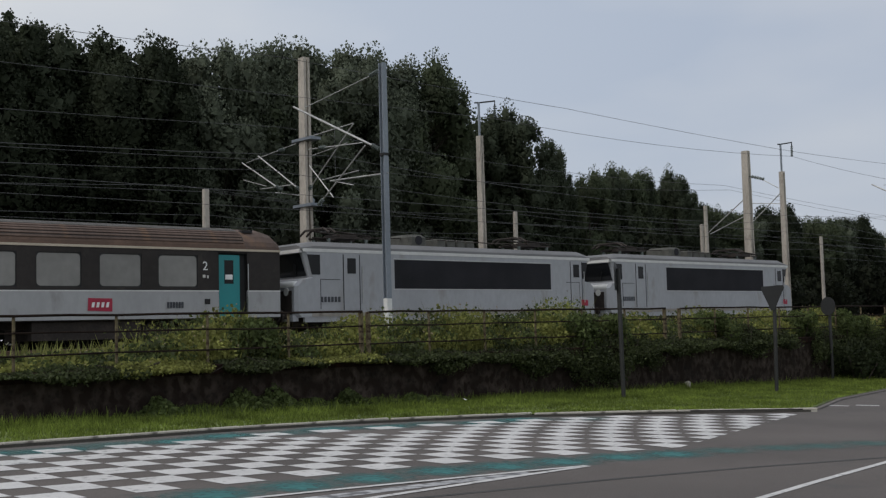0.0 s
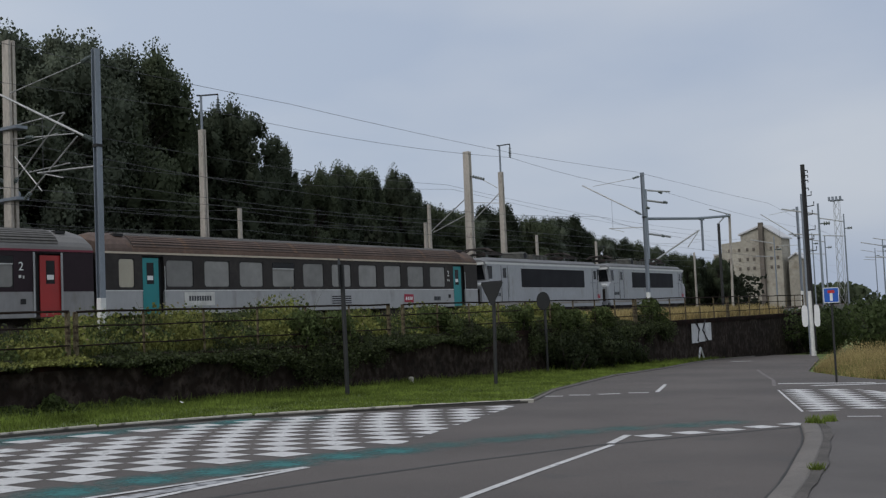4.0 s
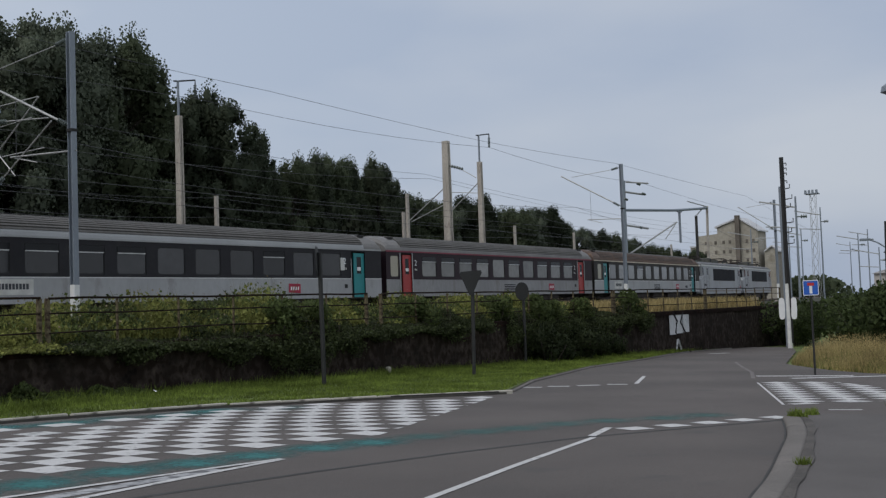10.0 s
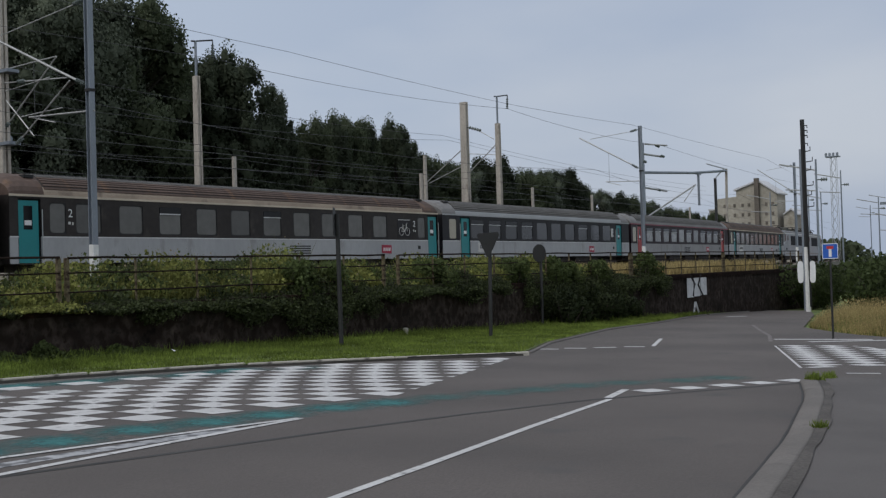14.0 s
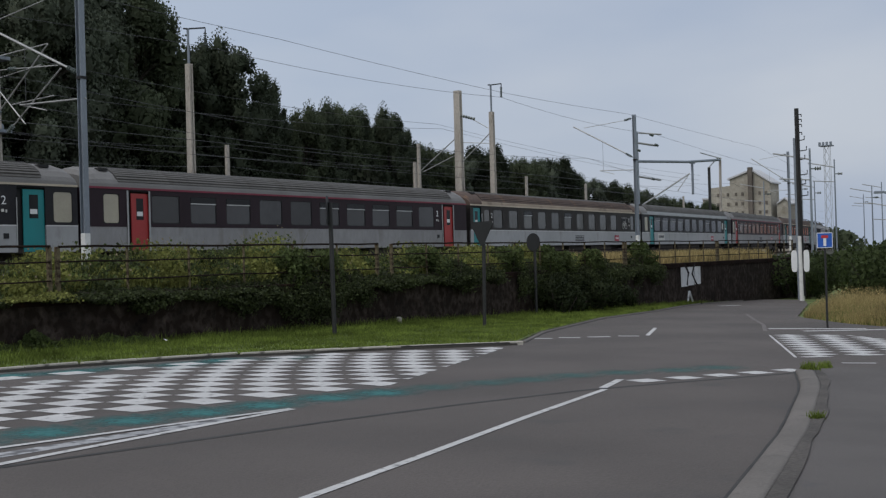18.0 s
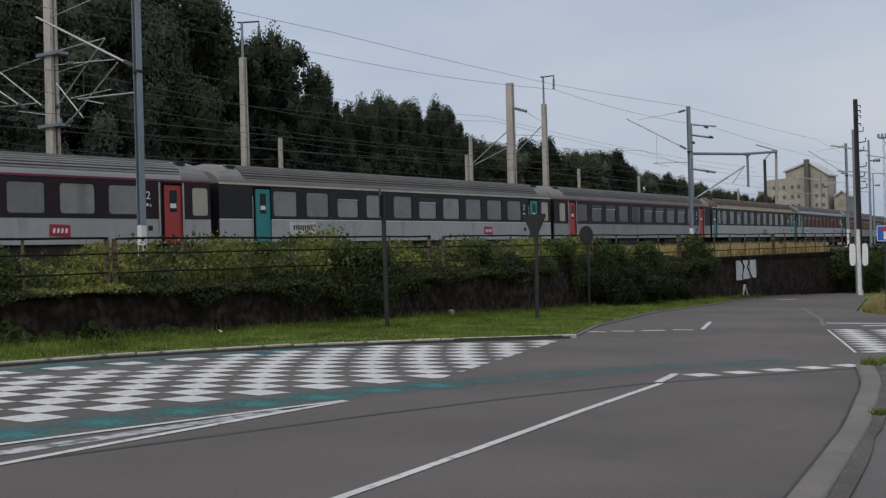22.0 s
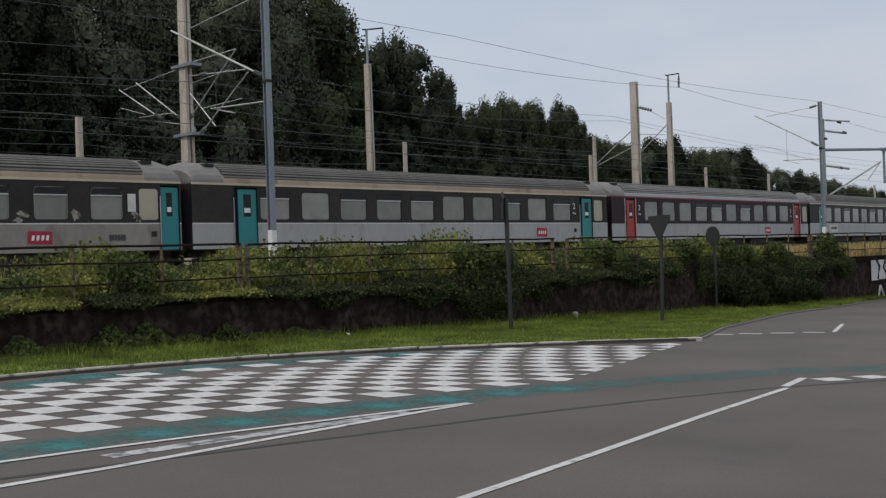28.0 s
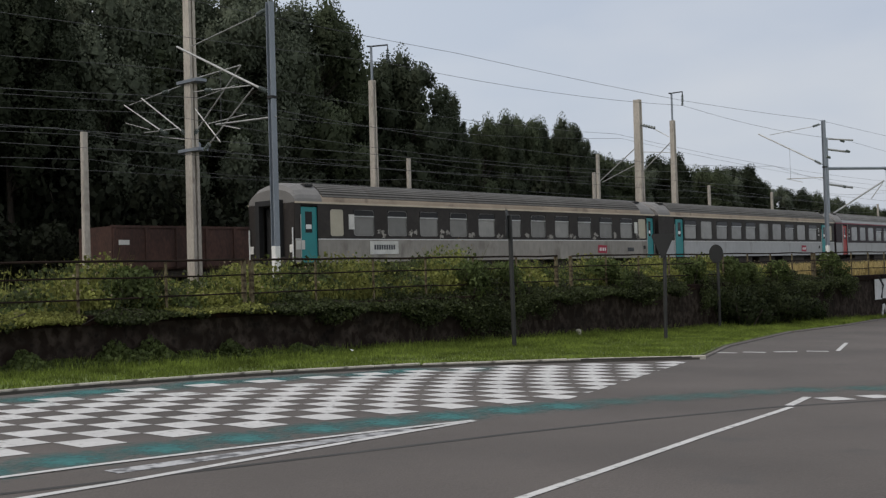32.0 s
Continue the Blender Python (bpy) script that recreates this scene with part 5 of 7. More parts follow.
def concrete_mast(x, y, top, half, label, hook=0.0, arms=(), foot=EMB):
    root = thing("concrete_mast", label, "catenary mast", "masts of the overhead line", Matrix.Translation((x, y, 0)))
    k = 1.15
    s = Shape()
    if half < 0.12:  # plain post
        part("shaft", Shape().loft([[(a * half * q * 1.5, b * half * q * 1.2, z) for a, b in ((-0.7, -1), (0.7, -1), (1, -0.7), (1, 0.7), (0.7, 1), (-0.7, 1), (-1, 0.7), (-1, -0.7))] for z, q in ((foot - 0.2, 1.1), (top, 0.9))]), MAST, root)
        return root
    for d in (-1, 1):
        s.loft([[(a * half * q + d * half * 0.62 * q, b * half * q * 1.3, z) for a, b in ((-0.38, -1), (0.38, -1), (0.38, 1), (-0.38, 1))] for z, q in ((foot - 0.2, k), (top, 0.9))])
    part("shaft", s, MAST, root)
    part("web", Shape().loft([[(a * half * 0.5 * q, b * half * q, z) for a, b in ((-1, -0.6), (1, -0.6), (1, 0.6), (-1, 0.6))] for z, q in ((foot - 0.2, k), (top - 0.05, 0.9))]), MAST, root)
    if hook:
        part("extension", Shape().tube([(0, 0, top - 0.6), (0, 0, top + 1.85)], 0.065, 8), GALV, root)
        part("hook_arm", Shape().tube([(-0.25, 0.05, top + 1.8), (0, 0, top + 1.82), (hook * 1.35, -hook * 0.3, top + 2.0), (hook * 1.35, -hook * 0.3, top + 1.75)], 0.045, 6), POST, root)
        part("insulator", insulator(Shape(), (hook * 1.35, -hook * 0.3, top + 1.76), (hook * 1.3, -hook * 0.3, top + 1.05), 6, 0.09), INSUL, root)
    for reach, zp in arms:
        cantilever(root, 0.2 * (1 if reach > 0 else -1), reach, zp, zp + 1.5, zp + 2.3)
    return root


m0 = concrete_mast(31.2, 44.0, 15.2, 0.195, "broad pale concrete mast with many brackets")
for z in (7.9, 11.1):
    part("tie_beam", Shape().box(-0.3, 0.3, -0.85, 0.7, z, z + 0.14), GALV, m0)
part("pulley_wheel", Shape().tube([(0.3, -0.06, 8.25), (0.3, 0.06, 8.25)], 0.16, 14), GALV, m0)
for a, b, r in (((0.05, 0.3, 8.4), (0.05, -3.75, 11.4), 0.034), ((0.05, -0.3, 11.3), (0.05, -3.75, 11.42), 0.028), ((-0.05, -1.45, 8.15), (-0.05, -4.7, 10.25), 0.034), ((-0.05, 0.15, 10.7), (-0.05, -4.5, 10.4), 0.028),
                ((-0.05, -0.3, 10.3), (-0.05, -3.4, 10.55), 0.02), ((0.0, -0.3, 9.9), (0.0, -2.2, 8.15), 0.03), ((0.1, -1.2, 9.1), (0.1, -4.0, 9.2), 0.028),
                ((0.05, 0.85, 8.98), (0.05, 4.2, 10.95), 0.034), ((0.05, 0.5, 11.15), (0.05, 5.3, 10.75), 0.022), ((-0.1, 2.4, 9.18), (-0.1, 5.5, 10.76), 0.034), ((-0.1, 0.8, 9.1), (-0.1, 3.8, 9.2), 0.026), ((-0.1, 3.3, 9.3), (-0.1, 5.4, 9.85), 0.022), ((0.0, 0.3, 8.5), (0.0, 2.6, 8.9), 0.026)):
    part("brace", Shape().tube([a, b], r, 6), TUBE, m0)
for a, b in (((0.05, 0.0, 8.62), (0.05, -0.4, 8.92)), ((-0.05, -1.05, 7.9), (-0.05, -1.45, 8.15)), ((0.05, 0.45, 8.75), (0.05, 0.85, 8.98)), ((-0.1, 1.9, 8.95), (-0.1, 2.4, 9.18)), ((-0.05, -1.2, 10.62), (-0.05, -1.7, 10.58)), ((0.05, 1.9, 11.0), (0.05, 2.3, 10.98))):
    part("insulator", insulator(Shape(), a, b, 4, 0.1), INSUL, m0)
concrete_mast(42.0, 43.0, 12.28, 0.135, "slim concrete mast with a hooked steel top", hook=0.75)
c2 = concrete_mast(72.6, 46.0, 14.55, 0.215, "tall concrete mast beyond the train")
for a, b, r in (((0, 0.3, 10.95), (0, 3.6, 8.7), 0.04), ((0, 0.3, 9.7), (0, 3.4, 8.6), 0.035), ((0, -0.3, 9.15), (0, -3.2, 11.45), 0.04), ((0, -0.3, 10.6), (0, -3.0, 10.3), 0.03), ((0, -0.9, 12.5), (0, -2.6, 11.5), 0.03)):
    part("brace", Shape().tube([a, b], r, 6), TUBE, c2)
part("insulator", insulator(Shape().tube([(0, 0, 12.65), (0, -0.4, 12.6)], 0.04, 6), (0, -0.4, 12.6), (0, -1.5, 12.25), 5, 0.12), INSUL, c2)
concrete_mast(65.75, 39.0, 11.63, 0.13, "slim concrete mast with a hooked steel top", hook=0.75)
for x, y, z in ((51.84, 50, 9.33), (68.6, 47, 10.3), (69.5, 48, 9.1), (90.2, 50, 9.1), (106.5, 52, 9.2), (23.5, 40.2, 7.86), (124, 54, 9.4), (147, 57, 9.4)):
    concrete_mast(x, y, z, 0.09 if y < 45 else 0.095, "short plain concrete post beside the sidings")
# portal beyond the second steel mast
portal = thing("line_portal", "grey steel portal across the far tracks", "portal")
part("leg", Shape().box(87.5, 87.7, 37.9, 38.1, EMB, 11.9), GALV, portal)
part("leg", Shape().tube([(107.4, 38, EMB), (107.9, 38, 10.95)], 0.13, 8), MAST, portal)
part("leg", Shape().box(106.5, 106.75, 38.6, 38.8, EMB, 10.0), POST, portal)
part("beam", Shape().tube([(87.6, 38, 9.45), (99, 38, 10.05), (107.9, 38, 10.75)], 0.12, 8), GALV, portal)
part("hanger", Shape().box(99.75, 100.75, 37.9, 38.1, 9.95, 10.05).box(100.15, 100.35, 37.92, 38.08, 7.1, 10.0), GALV, portal)
for a, b, r in (((87.6, 37.8, 11.8), (89.3, 36.5, 11.7), 0.07), ((87.6, 38, 11.0), (89.3, 37, 10.8), 0.09), ((87.6, 38, 10.4), (86.4, 37.5, 10.3), 0.08), ((87.6, 38, 8.2), (92.5, 38, 8.1), 0.09), ((87.6, 38, 5.6), (94.2, 36, 8.6), 0.07), ((96.5, 37, 8.6), (94.0, 37, 7.2), 0.05), ((102.5, 38, 11.1), (107.9, 38, 10.9), 0.05), ((104.6, 38, 9.8), (107.2, 38, 10.9), 0.06)):
    part("portal_arm", Shape().tube([a, b], r), TUBE, portal)
for x, y, z in ((88.9, 36.9, 10.85), (88.6, 37.2, 11.7), (86.5, 37.5, 10.3), (90.5, 38, 8.15)):
    part("insulator", insulator(Shape(), (x, y, z), (x + 0.6, y, z - 0.05), 4, 0.11), INSUL, portal)


def span(points, sag, r=0.016):
    """A wire hung from point to point."""
    run = []
    for a, b in zip(points, points[1:]):
        a, b = Vector(a), Vector(b)
        run += [a + (b - a) * (i / 8) - Vector((0, 0, sag * 4 * (i / 8) * (1 - i / 8))) for i in range(8)]
    s = Shape().tube(run + [Vector(points[-1])], r, 4)
    return s


def line_along(off, z, sag, supports, r=0.016):
    return span([(*track(s, off)[:2], z) for s in supports], sag, r)


POLES = [-70, -24, 26, 74, 114, 160, 220]
for off in (0.0, 4.4, 12.2):
    lines = thing("contact_line", "thin dark contact wire and its carrying wire", "overhead wire", "overhead wires")
    part("contact_wire", line_along(off, 7.15, 0.0, POLES, 0.010), WIRE, lines)
    part("carrying_wire", line_along(off, 8.75 if off < 5 else 9.0, 0.75, POLES, 0.010), WIRE, lines)
for pts, sag, lab in (([(-30, 44, 13.6), (15.8, 42, 14.0), (28.1, 41.3, 14.25), (45.4, 39.8, 13.65), (66.0, 38.3, 12.9), (83.5, 37, 12.95), (114, 36, 12.2), (180, 45, 11)], 0.06, "high feeder wire"),
                      ([(-30, 45.5, 13.0), (42.98, 42.78, 13.3), (66.73, 38.78, 12.7), (90, 37.5, 11.9), (150, 40, 11)], 0.35, "high feeder wire"),
                      ([(-30, 47.5, 9.8), (31, 46.5, 10.5), (72.6, 47.5, 11.8), (140, 52, 11)], 0.5, "high feeder wire"),
                      ([(-30, 46.5, 10.9), (31, 45.5, 12.0), (72.6, 48, 12.2), (140, 52, 11.6)], 0.5, "high feeder wire"),
                      ([(-30, 51, 9.0), (29.6, 50, 9.2), (51.8, 50, 9.2), (90, 50, 9), (147, 57, 9.3)], 0.4, "high feeder wire"),
                      ([(-30, 51, 7.6), (29.6, 50, 8.0), (51.8, 50, 8.0), (90, 50, 8), (147, 57, 8.3)], 0.4, "high feeder wire")):
    o = part("feeder_wire", span(pts, sag, 0.011), WIRE)
    tagged(o, "long dark " + lab + " slung between masts", "overhead wire", "overhead wires")


# ---- signs and posts by the road ----
def post_thing(name, x, y, top, r, label, category, lean=0.0, material=POST):
    z = road_z(x, y) + 0.05
    root = thing(name, label, category, "", pose(x, y, z, 0, lean, 0))
    part("post", Shape().tube([(0, 0, -0.3), (0, 0, top - z)], r, 10), material, root)
    return root


s1 = post_thing("sign_post", 21.55, 17.33, 3.25, 0.055, "dark sign post with its plate turned edge-on", "road sign", lean=-0.6)
part("plate", Shape().prism([(-0.25, 2.62), (0.25, 2.62), (0.32, 2.75), (0.32, 3.2), (0.2, 3.3), (-0.2, 3.3), (-0.32, 3.2), (-0.32, 2.75)], "x", 0.06, 0.075), SIGN_BACK, s1).rotation_euler.z = radians(124)
s2 = post_thing("give_way_sign", 27.2, 16.6, 2.80, 0.05, "grey back of a triangular give way sign", "road sign", lean=2.0)
p2 = part("plate", Shape().prism([(-0.40, 2.87), (0.40, 2.87), (0.43, 2.80), (0.05, 2.20), (-0.05, 2.20), (-0.43, 2.80)], "y", -0.07, -0.055), SIGN_BACK, s2)
p2.rotation_euler.z = radians(-104)
part("bracket", B(-0.3, 0.3, -0.055, -0.03, 2.66, 2.70), GALV, s2).rotation_euler.z = radians(-104)
s3 = post_thing("round_sign", 34.5, 18.95, 2.54, 0.05, "grey back of a round sign on a dark post", "road sign")
p3 = part("plate", Shape().prism([(0.31 * math.cos(k * math.pi / 10), 2.5 + 0.31 * math.sin(k * math.pi / 10)) for k in range(20)], "y", -0.07, -0.055), SIGN_BACK, s3)
p3.rotation_euler.z = radians(-104)
s4 = post_thing("dead_end_sign", 30.5, 8.22, 2.2, 0.028, "blue square dead end sign on a thin post", "road sign", material=POST)
zb = -(road_z(30.5, 8.22) + 0.05)
turn = radians(-74)
face = part("plate", Shape().prism([(-0.175, zb + 1.82), (0.175, zb + 1.82), (0.195, zb + 1.845), (0.195, zb + 2.195), (0.175, zb + 2.22), (-0.175, zb + 2.22), (-0.195, zb + 2.195), (-0.195, zb + 1.845)], "y", -0.05, -0.038), SIGN_WHITE, s4)
part("blue_field", Shape().prism([(-0.178, zb + 1.84), (0.178, zb + 1.84), (0.178, zb + 2.2), (-0.178, zb + 2.2)], "y", -0.054, -0.05), SIGN_BLUE, face)
part("white_bar", B(-0.035, 0.035, -0.058, -0.054, zb + 1.87, zb + 2.07), SIGN_WHITE, face)
part("red_bar", B(-0.085, 0.085, -0.06, -0.054, zb + 2.075, zb + 2.15), SIGN_RED, face)
face.rotation_euler.z = turn
stone = part("marker_stone", Shape().soft_box(26.33, 26.47, WALL_Y - 0.45, WALL_Y - 0.31, -0.1, 0.24, 0.03), KERB)
tagged(stone, "small pale marker stone at the foot of the wall", "marker stone")
litter = part("litter", Shape().add([(0, 0, 0.02), (0.14, 0.03, 0.05), (0.16, 0.12, 0.02), (0.02, 0.1, 0.06)], [(0, 1, 2, 3)]), SIGN_WHITE)
litter.location = (15.6, 16.6, road_z(15.6, 16.6) + 0.24)
tagged(litter, "scrap of white litter lying on the grass", "litter")

# posters on the wall
board = thing("wall_poster", "white torn poster panels with black strokes on the wall", "poster")
for i in range(3):
    x = 48.65 + 0.84 * i
    part("sheet", B(x, x + 0.76, WALL_Y - 0.05, WALL_Y - 0.035, 0.25 + 0.03 * i, 1.3 - 0.02 * i), GRAFFITI, board)
part("stroke", Shape().tube([(49.05, WALL_Y - 0.06, 1.25), (49.55, WALL_Y - 0.06, 0.85), (49.3, WALL_Y - 0.06, 0.32)], 0.05, 4), BLACKPAINT, board)
part("stroke", Shape().tube([(50.3, WALL_Y - 0.06, 1.25), (49.95, WALL_Y - 0.06, 0.8), (50.5, WALL_Y - 0.06, 0.33)], 0.05, 4), BLACKPAINT, board)
part("drip", Shape().tube([(49.55, WALL_Y - 0.05, 0.02), (49.35, WALL_Y - 0.05, -0.45)], 0.05, 4), GRAFFITI, board)
part("drip", Shape().tube([(49.6, WALL_Y - 0.05, 0.02), (49.95, WALL_Y - 0.05, -0.45)], 0.05, 4), GRAFFITI, board)

# white-footed pole with cables at the bend
wp = post_thing("utility_pole", 57.6, 16.4, 8.85, 0.11, "tall dark utility pole with a white painted foot", "utility pole")
part("white_foot", Shape().tube([(0, 0, -0.2), (0, 0, 3.2)], 0.13, 10), SLEEVE, wp)
part("cable", Shape().tube([(-0.1, -0.16, 0.2), (-0.16, -0.12, 5), (-0.12, -0.1, 9.2)], 0.05, 6), RUBBER, wp)
for i, z in enumerate((9.3, 9.05, 8.8, 8.4)):
    part("pole_bracket", Shape().tube([(0, 0, z), (0.05, -0.22, z), (0.05, -0.22, z - 0.12)], 0.03, 6), POST, wp)
for y in (-0.3, 0.3):
    part("oval_plate", Shape().prism([(y + 0.15 * math.copysign(abs(math.cos(k * math.pi / 8)) ** 0.5, math.cos(k * math.pi / 8)), 1.95 + 0.55 * math.copysign(abs(math.sin(k * math.pi / 8)) ** 0.6, math.sin(k * math.pi / 8))) for k in range(16)], "x", -0.16, -0.13), SIGN_WHITE, wp)

cp = thing("cable_pole", "grey steel pole with cable brackets beside the utility pole", "utility pole", "", Matrix.Translation((59.9, 17.1, road_z(59.9, 17.1))))
part("shaft", Shape().soft_box(-0.16, 0.16, -0.13, 0.13, -0.2, 8.45, 0.02), GALV, cp)
for i, z in enumerate((8.3, 7.75, 7.3, 6.5, 6.0, 5.4)):
    part("cable_bracket", Shape().tube([(0, -0.1, z), (0, -0.42 - 0.1 * (i % 2), z + 0.04), (0, -0.42 - 0.1 * (i % 2), z + 0.24)], 0.03, 6), POST, cp)

# street lamp on the pavement
lamp = post_thing("street_lamp", 13.3, 2.73, 9.0, 0.07, "tall brown street lamp with a low side lantern", "street lamp", material=mat("brown_lamp_paint", (0.06, 0.052, 0.05), 0.5, 0.2, vary=0.15))
part("base_plate", Shape().soft_box(-0.16, 0.16, -0.16, 0.16, -0.05, 0.012, 0.01), POST, lamp)
part("arm", Shape().tube([(0, 0, 3.84), (-0.02, 0.12, 3.86)], 0.03, 8), POST, lamp)
part("lantern", Shape().loft([[(0.14 * q * math.cos(k * 0.5236), 0.17 + 0.17 * q * math.sin(k * 0.5236), z) for k in range(12)] for z, q in ((3.79, 0.55), (3.82, 1.0), (3.88, 0.92), (3.95, 0.35))]), GALV, lamp)


lamp.rotation_euler.x = radians(2.4)


# ---- leaves ----
def cards(rng, centres, size, upright=0.0):
    """Small bent-looking leaf quads round the given centres."""
    n = len(centres)
    u = rng.normal(size=(n, 3))
    u /= np.linalg.norm(u, axis=1)[:, None]
    w = rng.normal(size=(n, 3))
    w[:, 2] += upright
    w -= u * (w * u).sum(1)[:, None]
    w /= np.linalg.norm(w, axis=1)[:, None]
    s = size * rng.uniform(0.55, 1.3, size=(n, 1))
    a, b = u * s * 0.5, w * s
    return np.stack([centres - b * 0.5, centres + a, centres + b * 0.5, centres - a], 1)


def clump_points(rng, lumps, per):
    """Leaf centres spread through the shells of many overlapping lumps, each with its way out of the lump."""
    out, way = [], []
    for x, y, z, r, rz in lumps:
        n = max(4, int(per * r * r))
        d = rng.normal(size=(n, 3))
        d /= np.linalg.norm(d, axis=1)[:, None]
        k = rng.uniform(0.45, 1.08, size=(n, 1)) ** 0.6
        out.append(np.array([x, y, z]) + d * k * np.array([r, r, rz]))
        way.append(d)
    return np.concatenate(out), np.concatenate(way)


def leaf_mesh(name, rng, pts, way, size, material, upright=0.4, soft=0.9, inner=None):
    """Leaf quads whose shading follows the round of their lump."""
    q = cards(rng, pts, size, upright)
    if inner is not None:
        q, way = np.concatenate([q, cards(rng, inner[0], size * 3.6, upright)]), np.concatenate([way, inner[1]])
    n = np.cross(q[:, 1] - q[:, 0], q[:, 2] - q[:, 0])
    n /= np.linalg.norm(n, axis=1)[:, None]
    flip = (n * way).sum(1) < 0
    q[flip] = q[flip][:, ::-1]
    n[flip] *= -1
    me = Shape().quads(q).mesh(name, material, True)
    v = way * soft + n * (1 - soft)
    v /= np.linalg.norm(v, axis=1)[:, None]
    me.normals_split_custom_set_from_vertices(np.repeat(v, 4, axis=0).tolist())
    return me


def make_tree(seed, height, spread, leaf_mat, label, low=0.1, leaf=0.19, per=330, lumps=76, name="tree"):
    """A tapered trunk, limbs and a crown of lumps of leaf, uneven and with gaps."""
    rng = np.random.default_rng(seed)
    root = thing(name, label, "tree", "trees behind the tracks")
    bend_x, bend_y = rng.uniform(-0.5, 0.5, 2)
    spine = [Vector((bend_x * k * k, bend_y * k * k, height * 0.86 * k)) for k in (0, 0.25, 0.5, 0.75, 1.0)]
    part("trunk", Shape().tube(spine, 0.22 * height / 14, 8, 0.05), BARK, root, smooth=True)
    limbs, blobs = Shape(), []
    for i in range(lumps):
        k = low + (0.97 - low) * ((i + rng.uniform(0, 1)) / lumps) ** 0.9
        reach = spread * math.sqrt(max(0.06, 1 - ((k - 0.5) / 0.53) ** 2)) * math.sqrt(rng.uniform(0.12, 1.0))
        a = rng.uniform(0, 2 * math.pi)
        base_pt = Vector((bend_x * k * k, bend_y * k * k, height * k * 0.8))
        r = spread * rng.uniform(0.15, 0.31)
        tip = Vector((base_pt.x + math.cos(a) * reach, base_pt.y + math.sin(a) * reach, min(height * k, height - r * 0.8)))
        limbs.tube([base_pt, base_pt.lerp(tip, 0.5) + Vector((0, 0, 0.2)), tip], 0.06, 5, 0.02)
        blobs.append((tip.x, tip.y, tip.z, r, r * rng.uniform(1.0, 1.9)))
    part("branchwork", limbs, BARK, root)
    pts, way = clump_points(rng, blobs, per)

    def outward(p, w):
        """Ways that lean half out of their lump and half out of the whole crown."""
        c = (p - np.array([0.0, 0.0, height * 0.48])) / np.array([spread, spread, height * 0.5])
        w = w * 0.6 + c / (np.linalg.norm(c, axis=1)[:, None] + 1e-6) * 0.4
        return w / (np.linalg.norm(w, axis=1)[:, None] + 1e-6)
    way = outward(pts, way)
    heart, heart_way = clump_points(rng, [(x, y, z, a * 0.62, b * 0.62) for x, y, z, a, b in blobs], per * 0.3)
    hearts = (heart, outward(heart, heart_way))
    stray = rng.integers(0, len(pts), len(pts) // 14)
    twigs = pts[stray] + rng.normal(size=(len(stray), 3)) * 0.2
    part("crown", leaf_mesh("crown", rng, np.concatenate([pts, twigs]), np.concatenate([way, way[stray]]), leaf, leaf_mat, 0.5, inner=hearts), None, root)
    return root


KINDS, BACK = [], []
for i, (h, sp, m, lab) in enumerate(((18.0, 4.4, LEAF_A, "tall dark leafy tree in a dense row"), (18.0, 4.6, LEAF_B, "tall grey-green willow in a dense row"), (18.0, 4.8, LEAF_C, "broad olive-green tree in a dense row"),
                                     (18.0, 3.6, LEAF_A, "slender dark tree in a dense row"), (18.0, 5.0, LEAF_B, "wide grey-green willow in a dense row"), (18.0, 5.0, LEAF_E, "very dark tree in a dense row, shade in its leaf colour"), (18.0, 2.9, LEAF_E, "narrow dark green tree with a pointed top"), (18.0, 3.2, LEAF_E, "narrow tree with a pointed dark crown"))):
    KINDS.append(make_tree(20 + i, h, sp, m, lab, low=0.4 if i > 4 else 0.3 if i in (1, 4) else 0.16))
    KINDS[-1].location = (-70 - 12 * i, 95, EMB)
# back trees: the dark inside of the wood is put into their leaf colours
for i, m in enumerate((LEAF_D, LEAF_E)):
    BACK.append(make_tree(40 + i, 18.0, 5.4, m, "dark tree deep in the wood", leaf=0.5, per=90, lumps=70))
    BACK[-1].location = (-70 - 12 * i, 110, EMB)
SKYLINE = [(-10, 18.5), (14, 19.0), (22.6, 18.5), (23.8, 20.3), (24.8, 18.6), (26, 20.0), (27.4, 18.4), (29.1, 19.8), (31, 18.9), (32.7, 18.4), (33.4, 17.0), (34.6, 18.7), (37.9, 20.3), (45, 21.0), (49.5, 21.4), (54, 21.6), (56, 19.6), (57.6, 18.0), (61.2, 19.3), (64.2, 18.0), (67, 16.2),
           (67.6, 14.2), (70.2, 14.4), (74, 15.1), (77, 14.4), (80.2, 15.6), (84.3, 14.9), (86, 13.3), (92.5, 12.6), (99, 13.6), (106, 12.4), (113, 12.8), (118, 12.2), (122.5, 11.3), (136, 10.5), (143, 9.7), (170, 9.0)]
rnd = random.Random(31)
